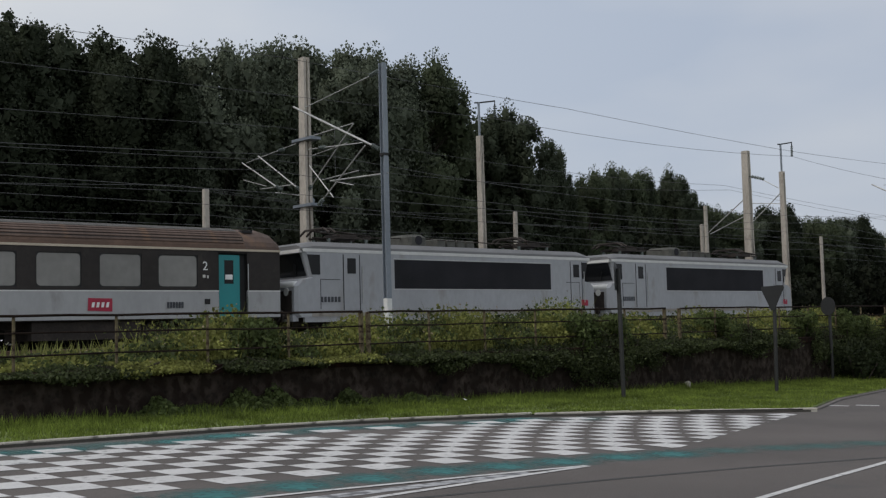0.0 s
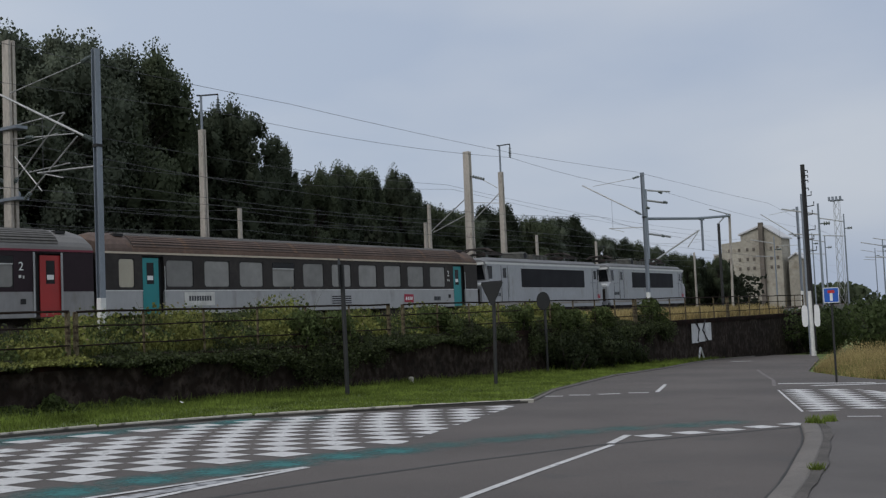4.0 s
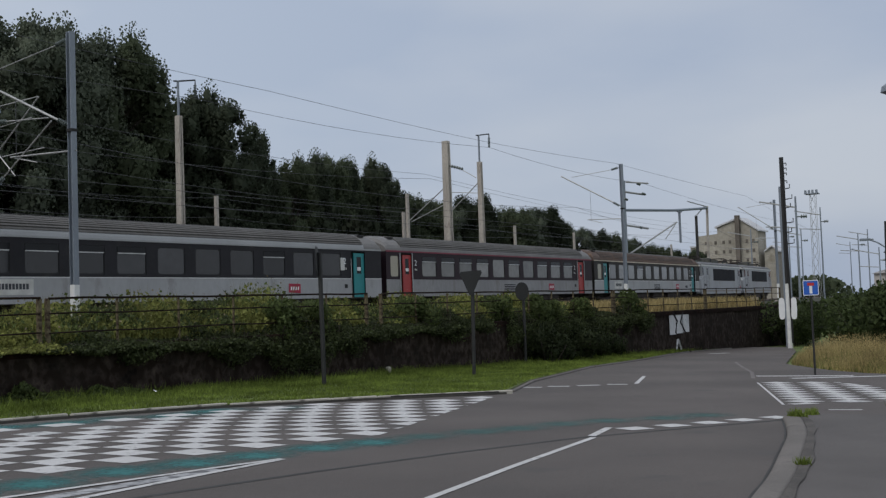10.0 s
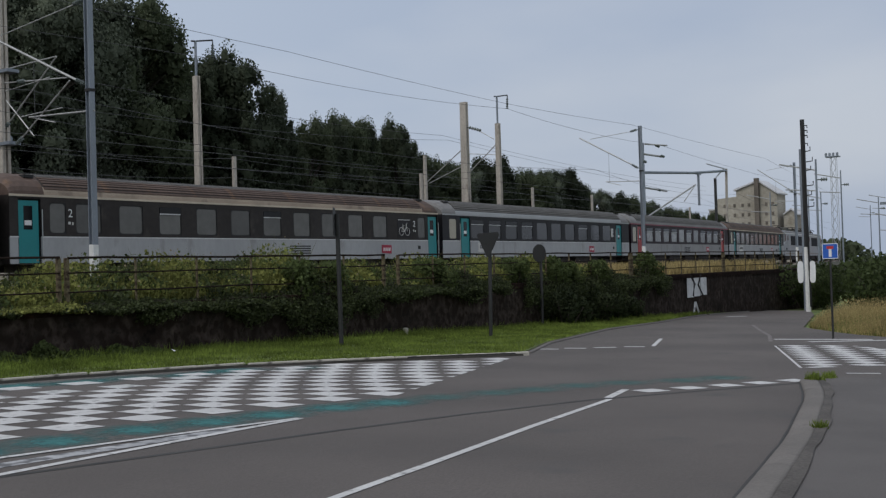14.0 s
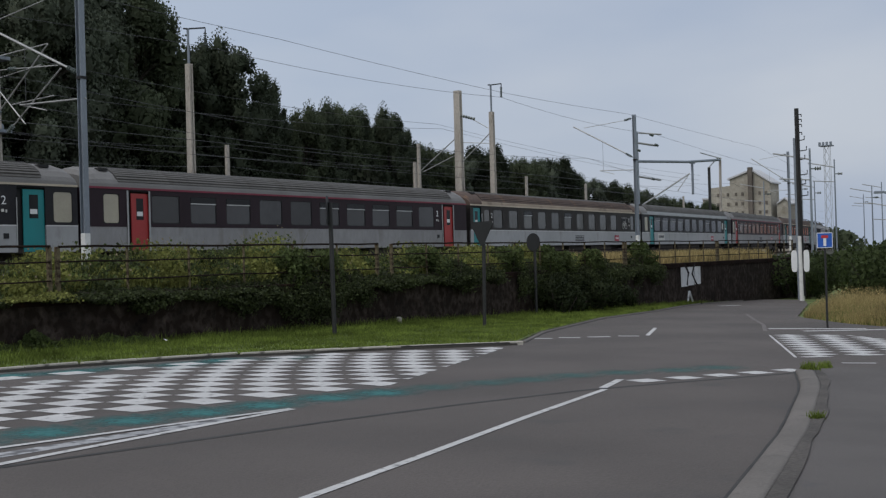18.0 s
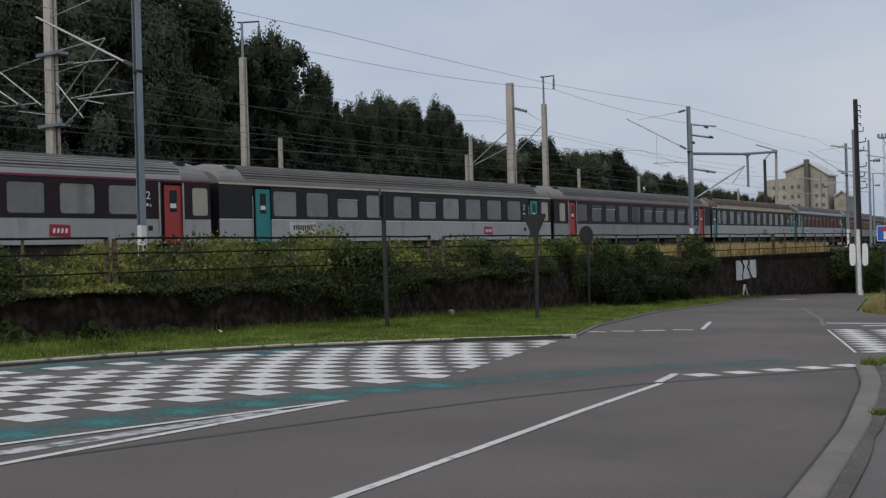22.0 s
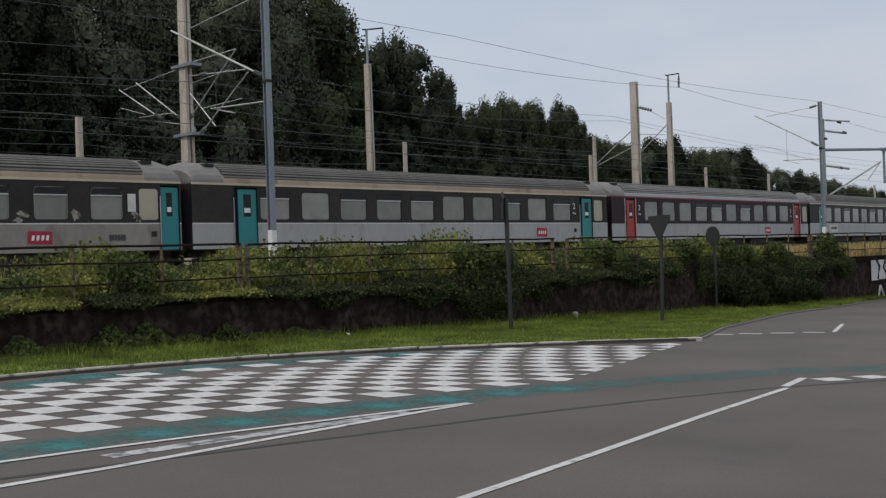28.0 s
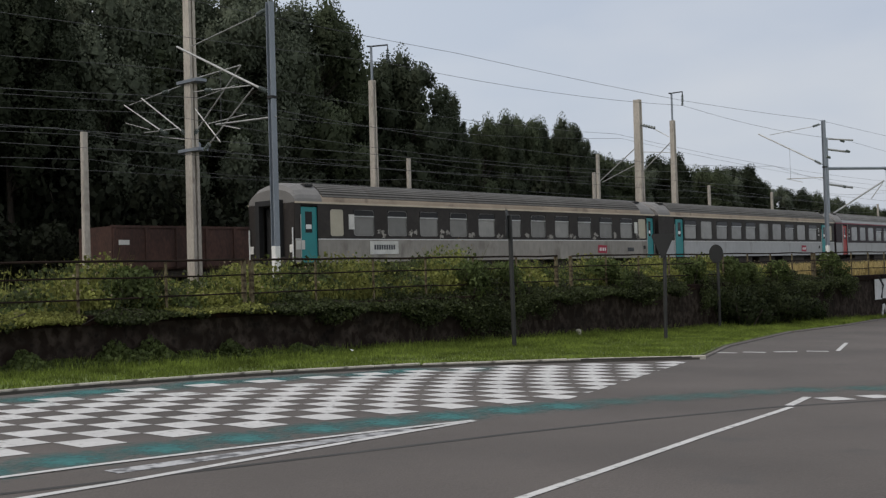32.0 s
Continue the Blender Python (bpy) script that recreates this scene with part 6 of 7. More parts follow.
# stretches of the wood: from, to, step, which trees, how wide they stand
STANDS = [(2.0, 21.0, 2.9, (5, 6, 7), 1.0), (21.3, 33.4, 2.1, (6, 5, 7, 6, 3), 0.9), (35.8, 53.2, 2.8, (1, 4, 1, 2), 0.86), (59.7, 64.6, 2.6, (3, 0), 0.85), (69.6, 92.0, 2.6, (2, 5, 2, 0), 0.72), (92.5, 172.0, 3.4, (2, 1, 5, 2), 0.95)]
i = 0
for x0, x1, step, kinds, wide in STANDS:
    x = x0
    while x < x1:
        top = (bend(SKYLINE, x) - EMB) * 0.965
        sc = top / 18.0
        c = copy_thing(KINDS[kinds[i % len(kinds)]], pose(x, 60 + rnd.uniform(-1.3, 1.3), EMB - 0.1, 0, 0, rnd.uniform(0, 360)))
        c.scale = (sc * wide, sc * wide, sc * rnd.uniform(0.97, 1.02))
        if i % 3 != 2:
            sc2 = sc * rnd.uniform(0.72, 0.86)
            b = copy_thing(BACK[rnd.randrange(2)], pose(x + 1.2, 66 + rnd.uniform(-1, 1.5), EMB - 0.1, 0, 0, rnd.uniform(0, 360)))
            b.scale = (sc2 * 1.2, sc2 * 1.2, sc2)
        x += step * rnd.uniform(0.85, 1.15)
        i += 1
# a drooping tree at the tall wood's edge, and dark trees that fill behind the gaps
c = copy_thing(KINDS[3], pose(66.0, 59.4, EMB - 0.1, 0, 0, 40))
c.scale = (0.52, 0.52, 0.8)
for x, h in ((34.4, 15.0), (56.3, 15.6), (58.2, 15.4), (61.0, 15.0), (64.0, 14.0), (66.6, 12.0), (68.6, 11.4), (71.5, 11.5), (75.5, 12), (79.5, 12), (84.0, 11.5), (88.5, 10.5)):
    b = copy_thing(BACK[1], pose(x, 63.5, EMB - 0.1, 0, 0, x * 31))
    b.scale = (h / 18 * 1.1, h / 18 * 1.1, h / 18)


def make_bush(seed, w, h, leaf_mat, name, label, leaf=0.14, per=900, lumps=10, group="bushes"):
    rng = np.random.default_rng(seed)
    blobs = []
    for i in range(lumps):
        a, r = rng.uniform(0, 2 * math.pi), w * math.sqrt(rng.uniform(0, 1)) * 0.75
        q = rng.uniform(0.2, 0.42) * h
        blobs.append((math.cos(a) * r, math.sin(a) * r, q + rng.uniform(0, 1) * (h - 2 * q), w * rng.uniform(0.22, 0.4), q))
    root = thing(name, label, "bush", group)
    stems = Shape()
    for b in blobs:
        stems.tube([(b[0] * 0.3, b[1] * 0.3, -0.1), (b[0], b[1], b[2])], 0.02, 4)
    part("stalk_tangle", stems, BARK, root)["kind"] = "stuff"
    part("foliage", leaf_mesh("foliage", rng, *clump_points(rng, blobs, per), leaf, leaf_mat), None, root)
    return root

def in_poly(px, py, poly):
    inside = np.zeros(len(px), bool)
    j = len(poly) - 1
    for i in range(len(poly)):
        (xi, yi), (xj, yj) = poly[i], poly[j]
        cross = ((yi > py) != (yj > py)) & (px < (xj - xi) * (py - yi) / (yj - yi + 1e-12) + xi)
        inside ^= cross
        j = i
    return inside


def scatter(rng, poly, density):
    p = np.array(poly)
    lo, hi = p.min(0), p.max(0)
    n = int(density * (hi[0] - lo[0]) * (hi[1] - lo[1]))
    q = rng.uniform(lo, hi, size=(n, 2))
    return q[in_poly(q[:, 0], q[:, 1], poly)]


def blades(rng, xy, z, height, width, lean=0.35):
    """One bent blade for each point: a broad foot triangle and a leaning tip."""
    n = len(xy)
    h = height * rng.uniform(0.45, 1.15, n)
    a = rng.uniform(0, 2 * math.pi, n)
    d = np.stack([np.cos(a), np.sin(a)], 1) * width * 0.5
    t = rng.normal(size=(n, 2)) * lean * h[:, None]
    foot = np.concatenate([xy, z[:, None]], 1)
    side = np.concatenate([d, np.zeros((n, 1))], 1)
    tip = foot + np.concatenate([t, h[:, None]], 1)
    return np.stack([foot - side, foot + side, tip], 1)


def rz(xy):
    return 0.384 - 0.0236 * np.clip(xy[:, 0], -12, 66) + 0.0099 * np.clip(xy[:, 1], -8, 26)


rng = np.random.default_rng(77)
# verge grass
xy = scatter(rng, verge_outline, 520)
xy = xy[(xy[:, 0] > -2) & (xy[:, 0] < 58)]
tall = 0.07 + 0.11 * np.clip((xy[:, 1] - 16.5) / 2.5, 0, 1)
patchy = 0.6 + 0.4 * np.sin(xy[:, 0] * 1.3 + np.sin(xy[:, 1] * 2.1) * 2) * np.sin(xy[:, 1] * 1.7 + xy[:, 0] * 0.4)
v = part("verge_grass", Shape().tris(blades(rng, xy, rz(xy) + 0.045, tall * (0.6 + 0.5 * patchy), 0.022)), BLADE)
tagged(v, "bright green mown grass along the kerb", "grass", kind="stuff")
# tall weeds at the foot of the wall
n = 5200
xy = np.stack([rng.uniform(0, 46, n), WALL_Y - 0.1 - np.abs(rng.normal(size=n)) * 0.35], 1)
keep = rng.uniform(size=n) < 0.25 + 0.75 * (np.sin(xy[:, 0] * 0.9) * np.sin(xy[:, 0] * 0.37 + 1) > 0.0)
xy = xy[keep]
v = part("wall_foot_weeds", Shape().tris(blades(rng, xy, rz(xy) + 0.04, np.full(len(xy), 0.26), 0.03, 0.4)), BLADE)
tagged(v, "taller green weeds at the foot of the wall", "weeds", kind="stuff")
# broad-leaved weeds in a low bank against the wall
n = 9000
pts = np.stack([rng.uniform(9.5, 17.5, n), WALL_Y - 0.06 - np.abs(rng.normal(size=n)) * 0.28, np.zeros(n)], 1)
bank = 0.1 + 0.5 * np.exp(-((pts[:, 0] - 12.4) / 0.9) ** 2) + 0.28 * np.exp(-((pts[:, 0] - 14.6) / 0.7) ** 2) + 0.3 * np.exp(-((pts[:, 0] - 10.3) / 0.5) ** 2) + 0.15 * np.exp(-((pts[:, 0] - 16.6) / 0.6) ** 2)
pts[:, 2] = rz(pts) + 0.05 + rng.uniform(0, 1, n) ** 0.8 * bank * (0.8 + 0.3 * np.sin(pts[:, 0] * 7.0)) * np.clip(1.1 - (WALL_Y - pts[:, 1]), 0.2, 1)
v = part("wall_foot_leaves", Shape().quads(cards(rng, pts, 0.075, 0.5)), SHRUB_LEAF)
tagged(v, "broad-leaved green weeds banked against the wall", "weeds", kind="stuff")
# tall dry grass by the dead end sign
dry = [(44, 12.3), (37.6, 10.8), (33.6, 8.4), (31.4, 6.5), (30.8, 2), (31, -10), (45, -10), (47, 6), (46, 11)]
xy = scatter(rng, dry, 420)
ROADSIDE = [Vector(p) for p in dry[:6]]


def from_road(q):
    """How far points lie from the road's edge."""
    best = np.full(len(q), 99.0)
    for a, b in zip(ROADSIDE, ROADSIDE[1:]):
        d = np.array(b - a)
        k = np.clip(((q - np.array(a)) @ d) / (d @ d), 0, 1)
        best = np.minimum(best, np.linalg.norm(q - np.array(a) - k[:, None] * d, axis=1))
    return best


def mound(q):
    return 0.28 + 0.72 * np.clip(from_road(q) / 1.3, 0, 1) ** 0.8


wave = 0.8 + 0.2 * np.sin(xy[:, 0] * 0.9 + xy[:, 1] * 1.1)
v = part("tall_dry_grass", Shape().tris(blades(rng, xy, rz(xy) - 0.03, 0.74 * mound(xy) * wave, 0.02, 0.3)), STRAW)
tagged(v, "tall yellow dry grass on a mound by the road", "grass", kind="stuff")
xy = scatter(rng, dry, 170)
v = part("green_undergrass", Shape().tris(blades(rng, xy, rz(xy) - 0.03, 0.5 * mound(xy), 0.035, 0.35)), STRAW_G)
tagged(v, "green grass under the dry stalks", "grass", kind="stuff")
xy = scatter(rng, dry, 26)
v = part("long_grass_stalks", Shape().tris(blades(rng, xy, rz(xy) - 0.03, 1.0 * mound(xy), 0.016, 0.14)), STRAW)
tagged(v, "long thin dry stalks standing over the grass", "grass", kind="stuff")
xy = scatter(rng, dry, 45)
tips = np.concatenate([xy, (rz(xy) + mound(xy) * rng.uniform(0.5, 0.88, len(xy)))[:, None]], 1)
v = part("grass_seed_heads", Shape().quads(cards(rng, tips, 0.04, 1.5)), STRAW)
tagged(v, "pale feathery seed heads over the dry grass", "grass", kind="stuff")
# dry yellow strip behind the far fence
n = 13500
xy = np.stack([rng.uniform(40, 64, n), rng.uniform(WALL_Y + 0.5, 25.0, n)], 1)
v = part("dry_grass_strip", Shape().tris(blades(rng, xy, np.full(n, EMB), np.full(n, 0.62), 0.06, 0.25)), STRAW)
tagged(v, "dry yellow grass behind the far fence", "grass", kind="stuff")
# weeds on top of the wall
HUMPS = [(-6, 0.3), (8, 0.3), (10.3, 0.35), (10.9, 0.55), (11.3, 0.8), (11.8, 1.0), (12.6, 1.05), (13.5, 0.95), (13.95, 0.55), (14.6, 0.62), (15.2, 0.7), (16, 0.92), (17, 0.85), (18, 1.05), (18.5, 1.2), (19.2, 0.95), (20.7, 0.95), (22, 1.1), (23.6, 1.25), (24.3, 1.0), (26.5, 0.85), (28, 0.7), (29.8, 0.7), (30.5, 1.1), (31.3, 0.8), (33, 0.85), (36, 1.0), (40, 0.65), (41, 0.55)]


def weed_height(x, y):
    """Weeds stand in humps, lower beside the coping."""
    hump = np.interp(x, [p[0] for p in HUMPS], [p[1] for p in HUMPS])
    return hump * (0.95 + 0.22 * np.sin(x * 2.9) * np.sin(x * 1.1 + y * 1.7)) * np.clip(0.35 + 0.75 * (y - WALL_Y - 0.25), 0.25, 1.0)


n = 20000
xy = np.stack([rng.uniform(-6, 41, n), WALL_Y + 0.25 + np.abs(rng.normal(size=n)) * 1.6], 1)
mixed = rng.uniform(size=n) < 0.28
v = part("wall_top_dry_stalks", Shape().tris(blades(rng, xy[mixed], np.full(mixed.sum(), EMB - 0.02), weed_height(xy[mixed, 0], xy[mixed, 1]) * 1.08, 0.022, 0.16)), STRAW_G)
tagged(v, "half-dry stalks among the wall top weeds", "weeds", kind="stuff")
v = part("wall_top_weeds", Shape().tris(blades(rng, xy, np.full(n, EMB - 0.02), weed_height(xy[:, 0], xy[:, 1]), 0.045, 0.28)), WEED)
tagged(v, "yellow-green weeds growing along the wall top", "weeds", kind="stuff")
n = 58000
pts = np.stack([rng.uniform(-6, 41, n), WALL_Y + 0.2 + np.abs(rng.normal(size=n)) * 1.4, np.zeros(n)], 1)
pts[:, 2] = EMB + rng.uniform(0, 1, n) ** 0.55 * weed_height(pts[:, 0], pts[:, 1])
kind = np.sin(pts[:, 0] * 3.1) * np.sin(pts[:, 0] * 1.3 + pts[:, 1] * 2.0) + rng.normal(size=n) * 0.25
for name, pick, size, up, m, lab in (("leafy_weeds", kind > 0.08, 0.085, 0.9, WEED, "leafy yellow-green weeds along the wall top"), ("green_leafy_weeds", (kind <= 0.08) & (kind > -0.4), 0.085, 0.7, SHRUB_LEAF, "fresh green leafy weeds along the wall top"), ("dark_leafy_weeds", kind <= -0.4, 0.09, 0.5, IVY, "darker leafy weeds among the wall top growth")):
    tagged(part(name, Shape().quads(cards(rng, pts[pick], size, up)), m), lab, "weeds", kind="stuff")
n = 700
pts = np.stack([rng.uniform(-6, 41, n), WALL_Y + 0.3 + np.abs(rng.normal(size=n)), np.zeros(n)], 1)
pts[:, 2] = EMB + weed_height(pts[:, 0], pts[:, 1]) * rng.uniform(0.85, 1.15, n)
v = part("weed_seed_heads", Shape().quads(cards(rng, pts, 0.05, 1.5)), SEED)
tagged(v, "pale dead flower heads above the weeds", "weeds", kind="stuff")
# reeds beside the track
n = 3500
xy = np.stack([rng.uniform(0, 50, n), rng.uniform(27, 32.5, n)], 1)
v = part("trackside_weeds", Shape().tris(blades(rng, xy, np.full(n, EMB), np.full(n, 0.55), 0.07, 0.25)), STRAW_G)
tagged(v, "dull weeds beside the track", "weeds", kind="stuff")


def bramble(x0, x1, hang, rise, seed, label, dense=1.0, mat_=IVY):
    """A mass of bramble that lies over the wall's edge and hangs down its face."""
    r = np.random.default_rng(seed)
    root = thing("bramble", label, "bush", "brambles over the wall")
    w = x1 - x0
    stalks = Shape()
    for i in range(int(w * 3)):
        x = x0 + r.uniform(0, w)
        stalks.tube([(x, WALL_Y + 0.5, EMB - 0.05), (x + r.normal() * 0.2, WALL_Y - 0.05, EMB + rise * r.uniform(0.3, 0.9)), (x + r.normal() * 0.4, WALL_Y - 0.2, EMB - hang * r.uniform(0.2, 0.9))], 0.006, 4)
    part("stalk_tangle", stalks, BARK, root)["kind"] = "stuff"
    n = int(w * 2000 * dense)
    x = x0 + r.uniform(-0.2, 1.2, n) * w
    ragged = 0.6 + 0.4 * np.sin(x * 2.3 + seed) * np.sin(x * 0.9 + seed * 2)
    k = r.uniform(0, 1, n)
    z = EMB + rise * ragged - (rise * ragged + hang * ragged * r.uniform(0.6, 1.1, n)) * k
    y = WALL_Y + 0.05 - 0.35 * np.sin(np.clip(k, 0, 1) * 2.6) + r.normal(size=n) * 0.12 + 0.35 * (1 - k)
    y = np.where(z < EMB, np.minimum(y, WALL_Y - 0.06), y)
    part("foliage", Shape().quads(cards(r, np.stack([x, y, z], 1), 0.062, 0.2)), mat_, root)
    return root


for i, (a, b, hang, rise, m) in enumerate(((-4, 0, 0.3, 0.15, IVY), (7.5, 9.5, 0.25, 0.15, IVY), (9.6, 11.0, 0.16, 0.16, WEED), (11.9, 13.6, 0.28, 0.2, IVY), (13.6, 15.2, 0.12, 0.14, WEED), (15.3, 17.5, 0.2, 0.15, IVY), (17.5, 20.2, 0.45, 0.15, IVY), (20.2, 22.8, 1.15, 0.3, IVY), (22.8, 25, 1.2, 0.5, IVY), (25, 27.2, 0.6, 0.35, IVY),
                                          (27.2, 30, 0.3, 0.2, IVY), (30, 32.2, 0.6, 0.55, IVY), (34.2, 36.5, 1.5, 0.45, IVY), (36.5, 39, 1.6, 0.3, IVY), (39, 41.2, 1.2, 0.35, IVY), (41.2, 43.2, 0.7, 0.2, IVY), (43.8, 45.8, 1.2, 0.55, IVY))):
    bramble(a, b, hang, rise, 100 + i, "dark green bramble hanging over the wall" if m is IVY else "yellow-green creeper on the wall top", 1.5 if hang > 1 else 1.1, m)
SHRUB = make_bush(301, 0.85, 1.25, SHRUB_LEAF, "shrub", "round green shrub by the fence", leaf=0.075, per=3200, group="shrubs by the fence")
SHRUB.location = (12.85, WALL_Y + 0.5, EMB - 0.25)
for x, y, k in ((22.6, 19.8, 1.0), (23.9, 19.8, 0.95), (29.2, 19.8, 1.0), (33.6, 19.6, 0.95), (36.6, 19.4, 1.0), (37.8, 19.5, 0.8), (39.8, 19.5, 0.85), (45.1, 19.4, 1.1)):
    c = copy_thing(SHRUB, pose(x, y, EMB - 0.25, 0, 0, x * 40))
    c.scale = (k, k, k)
DARK_SHRUB = make_bush(304, 0.95, 1.3, DARK_LEAF, "shrub", "dark green shrub grown up against the wall", leaf=0.085, per=2600, lumps=13, group="shrubs by the fence")
DARK_SHRUB.location = (37.1, 18.85, road_z(37.1, 18.85) - 0.05)
for x, y, k in ((35.8, 18.75, 1.25), (38.4, 18.8, 1.15), (40.4, 18.9, 1.0), (42.0, 18.95, 0.8)):
    c = copy_thing(DARK_SHRUB, pose(x, y, road_z(x, y), 0, 0, x * 40))
    c.scale = (k, k * 0.8, k)
# undergrowth before the trees, canopy shade painted into its leaves
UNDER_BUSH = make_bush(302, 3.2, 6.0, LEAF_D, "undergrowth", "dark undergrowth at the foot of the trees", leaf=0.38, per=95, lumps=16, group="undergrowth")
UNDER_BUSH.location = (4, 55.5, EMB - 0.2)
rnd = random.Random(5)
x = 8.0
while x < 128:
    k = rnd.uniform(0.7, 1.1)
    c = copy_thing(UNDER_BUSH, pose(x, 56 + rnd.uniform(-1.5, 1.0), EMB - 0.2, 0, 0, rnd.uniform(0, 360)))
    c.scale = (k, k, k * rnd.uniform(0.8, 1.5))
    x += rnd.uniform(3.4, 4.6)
# dense dark growth closes the wood near the ground; shade is in its colour
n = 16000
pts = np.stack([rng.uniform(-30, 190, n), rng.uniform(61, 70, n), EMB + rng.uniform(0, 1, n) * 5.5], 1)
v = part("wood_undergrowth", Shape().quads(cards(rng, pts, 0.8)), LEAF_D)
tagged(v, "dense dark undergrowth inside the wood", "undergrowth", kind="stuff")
# hedge beyond the dry grass
HEDGE = make_bush(303, 2.4, 3.2, HEDGE_LEAF, "hedge_bush", "leafy green bush beyond the dry grass", leaf=0.16, per=560, lumps=15, group="hedge beyond the road")
HEDGE.location = (47.5, 9.2, road_z(47.5, 9.2) - 0.1)
for x, y, k in ((63.5, 18.0, 0.8), (67.5, 18.6, 0.9), (57.5, 12.6, 0.85), (54, 11.6, 0.95), (50.5, 10.6, 0.9), (46, 6.4, 1.0), (45.5, 3.2, 1.05), (45, 0, 1.0), (50, 5, 1.15), (52, 8.5, 1.05), (60, 12, 1.0), (66, 15, 1.0), (44.5, -3.5, 1.0), (68, 19.5, 0.9), (58, 7, 1.2)):
    c = copy_thing(HEDGE, pose(x, y, road_z(x, y) - 0.15, 0, 0, x * 77))
    c.scale = (k, k, k)
# tufts at the kerb corner
for x, y, k in ((17.2, 5.06, 0.09), (17.75, 4.98, 0.07), (11.8, 3.52, 0.05)):
    n = int(2600 * k)
    xy = np.array([x, y]) + rng.normal(size=(n, 2)) * k * np.array([0.6, 0.6])
    t = part("grass_tuft", Shape().tris(blades(rng, xy, rz(xy) + 0.03, np.full(n, 1.3 * k + 0.03), 0.02)), BLADE)
    tagged(t, "small green grass tuft at the kerb", "grass", kind="stuff")

xy = scatter(rng, [(18.5, 4.1), (19.15, 4.1), (20.3, -6), (19.4, -6)], 420)
v = part("pavement_edge_grass", Shape().tris(blades(rng, xy, rz(xy) + 0.07, np.full(len(xy), 0.13), 0.025)), BLADE)
tagged(v, "green grass strip along the pavement's far edge", "grass", kind="stuff")

# ---- siding wagon ----
wg = thing("open_wagon", "rust-brown open goods wagon on the siding", "goods wagon", "", Matrix.Translation((34.6, 46.9, RAIL_Z)))
part("side", B(-6.8, 6.8, -1.42, -1.36, 1.15, 3.05), WAGON, wg)
part("side", B(-6.8, 6.8, 1.36, 1.42, 1.15, 3.05), WAGON, wg)
for x in (-6.8, 6.74):
    part("end", B(x, x + 0.06, -1.36, 1.36, 1.15, 3.05), WAGON, wg)
part("floor", B(-6.74, 6.74, -1.36, 1.36, 1.05, 1.15), WAGON, wg)
part("top_rail", B(-6.85, 6.85, -1.47, -1.40, 2.98, 3.09), WAGON, wg)
for i in range(9):
    part("stake", B(-6.75 + i * 1.67, -6.61 + i * 1.67, -1.5, -1.42, 1.1, 3.0), WAGON, wg)
part("label_plate", B(-6.45, -5.9, -1.432, -1.42, 2.2, 2.42), WHITE_PLATE, wg)
for x in (-4.6, 4.6):
    for y in (-0.76, 0.76):
        for d in (-0.9, 0.9):
            part("wheel", Shape().tube([(x + d, y - 0.07, 0.46), (x + d, y + 0.07, 0.46)], 0.46, 16), UNDER, wg)
part("underframe", B(-6.9, 6.9, -1.2, 1.2, 0.72, 1.05), UNDER, wg)

# ---- far buildings and yard ----
fac = thing("factory", "cream factory building with a pale gabled roof", "factory")
part("wall", Shape().prism([(86.6, 0), (86.6, 15.6), (82.2, 15.9), (82.2, 17.2), (77.3, 18.8), (73.3, 16.0), (73.3, 0)], "x", 240, 246), FACTORY, fac)
part("roof", Shape().prism([(82.6, 17.1), (82.6, 17.5), (77.3, 19.25), (72.9, 16.2), (72.9, 15.9), (77.3, 18.9)], "x", 239.6, 246.4), ROOF_PALE, fac)
part("chimney", B(239.0, 240, 77.0, 77.9, 0, 19.6), FACTORY_DARK, fac)
for z in (9.5, 11.5, 13.6):
    for y in (74.0, 75.4, 79.2, 80.6, 82.4, 84.6):
        part("window", B(239.85, 240.0, y, y + 0.5, z, z + 0.7), FACTORY_DARK, fac)
fc3 = thing("factory_tower", "pale square block against the factory", "factory")
part("wall", B(240.5, 246, 86.75, 88.6, 0, 13.2), FACTORY, fc3)
part("roof", B(240.3, 246.2, 86.75, 88.8, 13.2, 13.5), ROOF_PALE, fc3)
fc2 = thing("factory_annex", "low cream annex beside the factory", "factory")
part("wall", Shape().prism([(72.3, 0), (72.3, 11.6), (70.6, 12.4), (69.4, 11.4), (69.4, 0)], "x", 241, 246), FACTORY, fc2)
part("roof", Shape().prism([(72.3, 11.7), (70.6, 12.8), (69.1, 11.5), (69.1, 11.2), (70.6, 12.5), (72.3, 11.4)], "x", 240.6, 246.4), ROOF_PALE, fc2)
house = thing("signal_house", "red brick house with a white upper storey and slate roof", "house")
part("wall", B(250, 262, 22, 48.9, -2, 8.1), BRICK_RED, house)
part("upper_wall", B(250.1, 262, 22.2, 48.7, 8.1, 10.1), HUT, house)
part("roof", Shape().loft([[(249.2, 21.4, 10.1), (262.8, 21.4, 10.1), (262.8, 49.6, 10.1), (249.2, 49.6, 10.1)], [(249.2, 21.4, 10.3), (262.8, 21.4, 10.3), (262.8, 49.6, 10.3), (249.2, 49.6, 10.3)], [(255.5, 29, 14.8), (256.5, 29, 14.8), (256.5, 42.5, 14.8), (255.5, 42.5, 14.8)]]), SLATE, house)
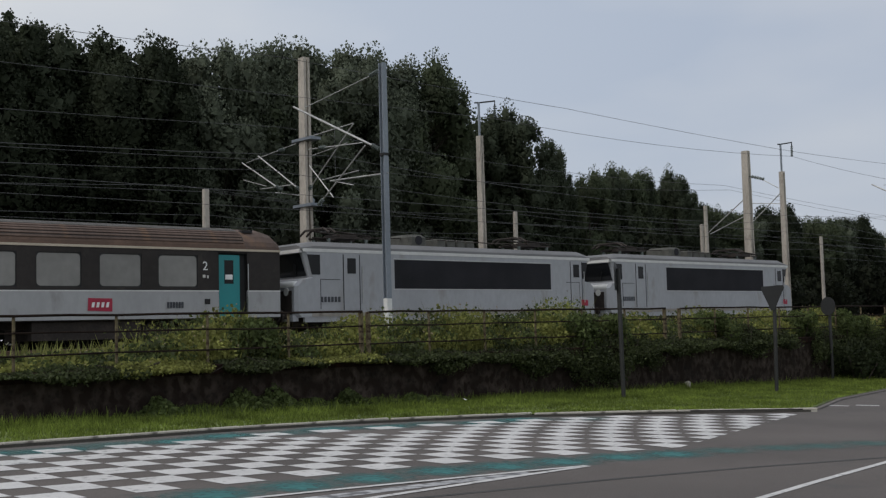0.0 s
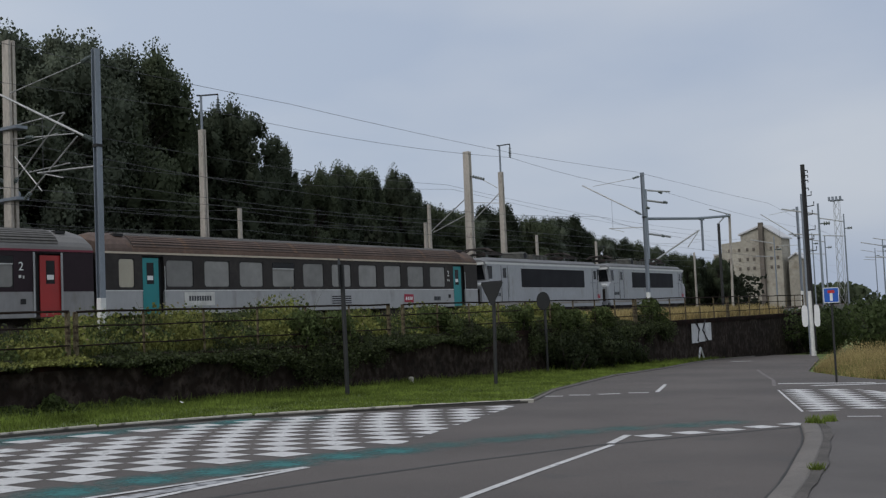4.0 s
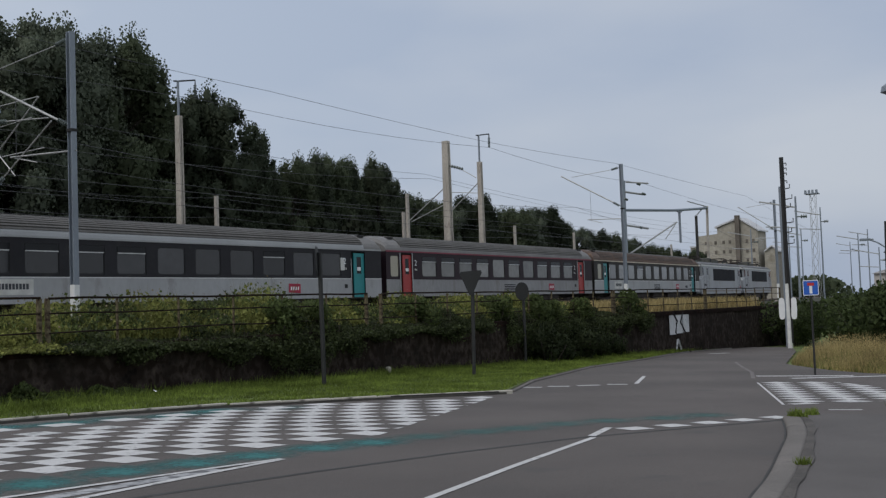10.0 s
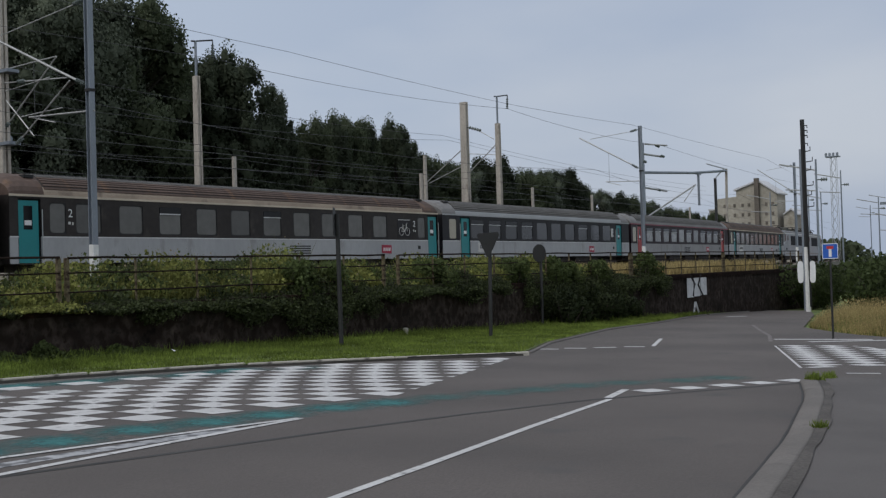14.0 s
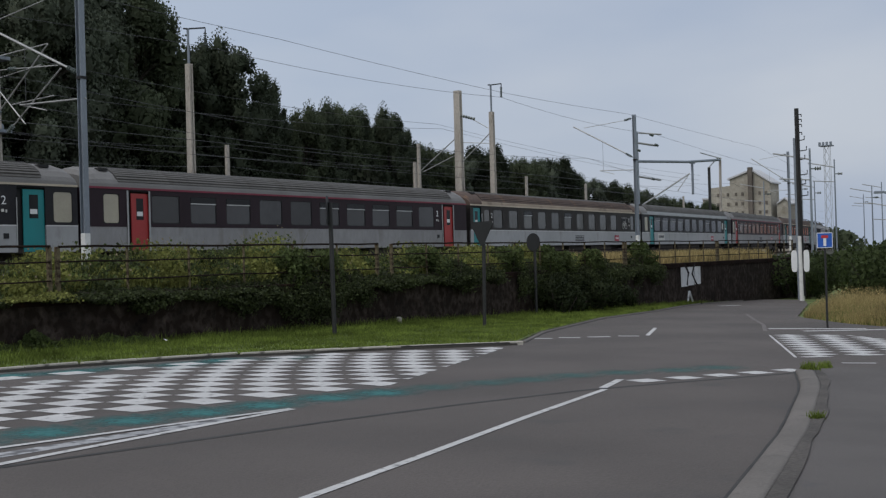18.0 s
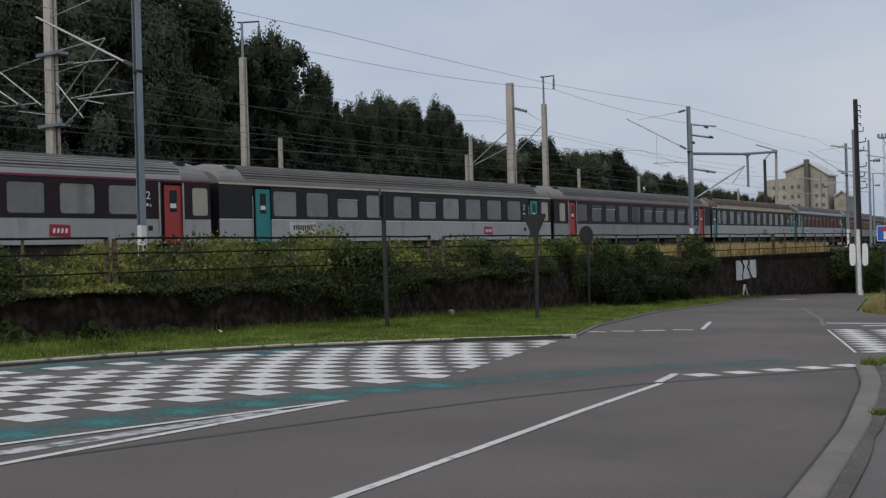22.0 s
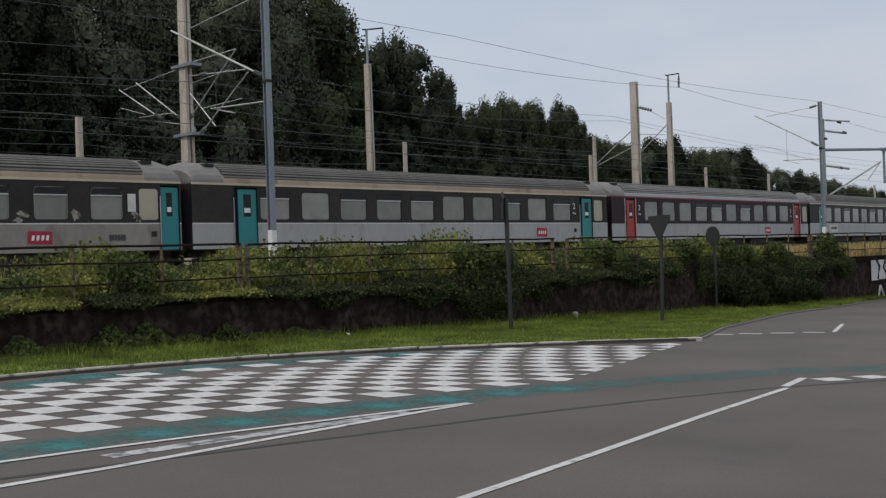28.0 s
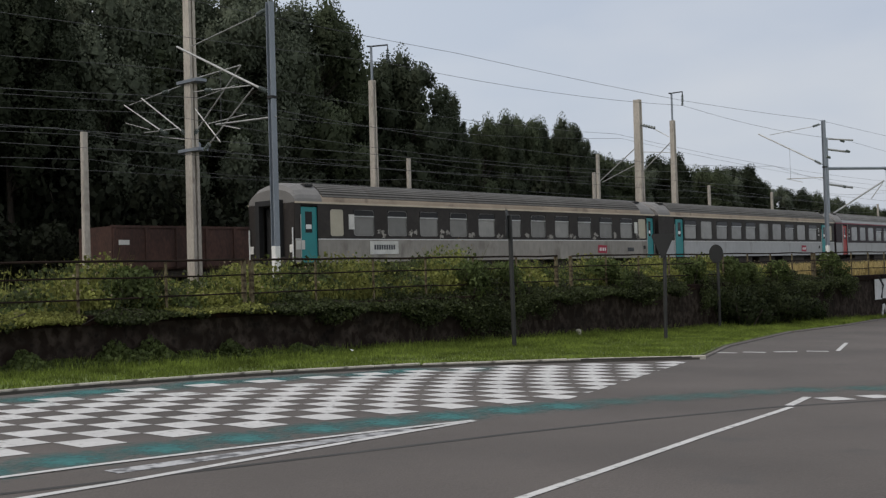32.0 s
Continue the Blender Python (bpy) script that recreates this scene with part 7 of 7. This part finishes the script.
for y in (47.6, 46.0, 43.6, 41.2):
    w = part("window", B(249.98, 250.06, y - 0.5, y + 0.5, 8.5, 9.7), GLASS_DARK, house)
    part("window_frame", Shape().box(249.93, 249.98, y - 0.6, y + 0.6, 8.4, 8.5).box(249.93, 249.98, y - 0.6, y + 0.6, 9.7, 9.8), SIGN_WHITE, w)
part("downpipe", Shape().tube([(249.9, 44.8, 0), (249.9, 44.8, 10.0)], 0.12, 6), SIGN_WHITE, house)
tower = thing("light_tower", "tall lattice floodlight tower in the yard", "light tower")
for dx, dy in ((-0.5, -0.5), (0.5, -0.5), (0.5, 0.5), (-0.5, 0.5)):
    part("leg", Shape().tube([(180 + dx, 46 + dy, 0), (180 + dx * 0.8, 46 + dy * 0.8, 17.6)], 0.032, 5), TUBE, tower)
for i in range(9):
    z = 1.5 + i * 1.8
    part("lattice", Shape().tube([(179.55, 45.55, z), (179.55, 46.45, z + 1.8)], 0.03, 4).tube([(179.55, 46.45, z), (179.55, 45.55, z + 1.8)], 0.03, 4), TUBE, tower)
part("platform", B(179.2, 180.8, 45.1, 47.1, 17.6, 17.75), GALV, tower)
for y in (45.25, 45.85, 46.4, 46.95):
    part("floodlight", Shape().soft_box(179.2, 179.5, y - 0.16, y + 0.16, 17.75, 18.25, 0.03), GALV, tower)
for x, y, z, r in ((120, 30.1, 10.9, 0.13), (84, 22.9, 9.1, 0.14), (150, 33, 9.5, 0.14), (170, 36, 11, 0.14), (165, 30, 8.6, 0.12), (190, 34, 9.2, 0.14), (210, 33, 10, 0.14), (140, 37.5, 10, 0.13), (128, 40, 9.6, 0.13), (230, 52, 12, 0.15), (158, 44, 11.5, 0.15), (135, 27.5, 7, 0.12), (160, 27, 7.6, 0.12)):
    ym = thing("yard_mast", "distant grey mast in the railway yard", "catenary mast", "masts in the far yard")
    part("shaft", Shape().tube([(x, y, 0.5), (x, y, z)], r * 0.75, 8, r * 0.5), GALV, ym)
    part("crossarm", Shape().tube([(x, y, z - 0.8), (x - 0.3, y + 2.6, z - 0.2)], 0.06, 5), TUBE, ym)
    part("crossarm", Shape().tube([(x, y, z - 2.3), (x - 0.2, y + 2.2, z - 2.1)], 0.05, 5), TUBE, ym)
    part("line_fitting", insulator(Shape().tube([(x, y, z - 1.5), (x, y - 0.7, z - 1.5)], 0.05, 5), (x, y - 0.3, z - 1.5), (x, y - 0.8, z - 1.5), 3, 0.14), INSUL, ym)
lamp2 = thing("far_street_lamp", "dark pole with a curved street lamp arm", "street lamp")
part("post", Shape().tube([(75, 15.1, -1.5), (75, 14.9, 6.3)], 0.13, 8), POST, lamp2)
part("arm", Shape().tube([(75, 14.95, 4.6), (74.9, 15.5, 5.0), (74.8, 16.0, 5.2)], 0.05, 6), GALV, lamp2)
part("lantern", Shape().soft_box(74.6, 74.95, 15.9, 16.5, 5.12, 5.28, 0.03), GALV, lamp2)
tank = thing("storage_shed", "long white shed roof in the distance", "shed")
part("wall", B(260, 272, 46, 54, 0.5, 6.0), HUT, tank)
part("roof", Shape().prism([(45.5, 6.0), (50, 7.2), (54.5, 6.0)], "x", 259.5, 272.5), ROOF_PALE, tank)
# woods on the skyline
pts, way = clump_points(np.random.default_rng(9), [(300 + 40 * math.sin(i * 2.3), -120 + i * 9.0, 2.5 + 1.5 * math.sin(i), 7.5, 3.5 + 1.2 * math.sin(i * 1.7)) for i in range(26)], 7)
w = part("far_woods", Shape().quads(cards(np.random.default_rng(10), pts, 1.6)), LEAF_C)
tagged(w, "low woods far off on the skyline", "trees", kind="stuff")

motions()
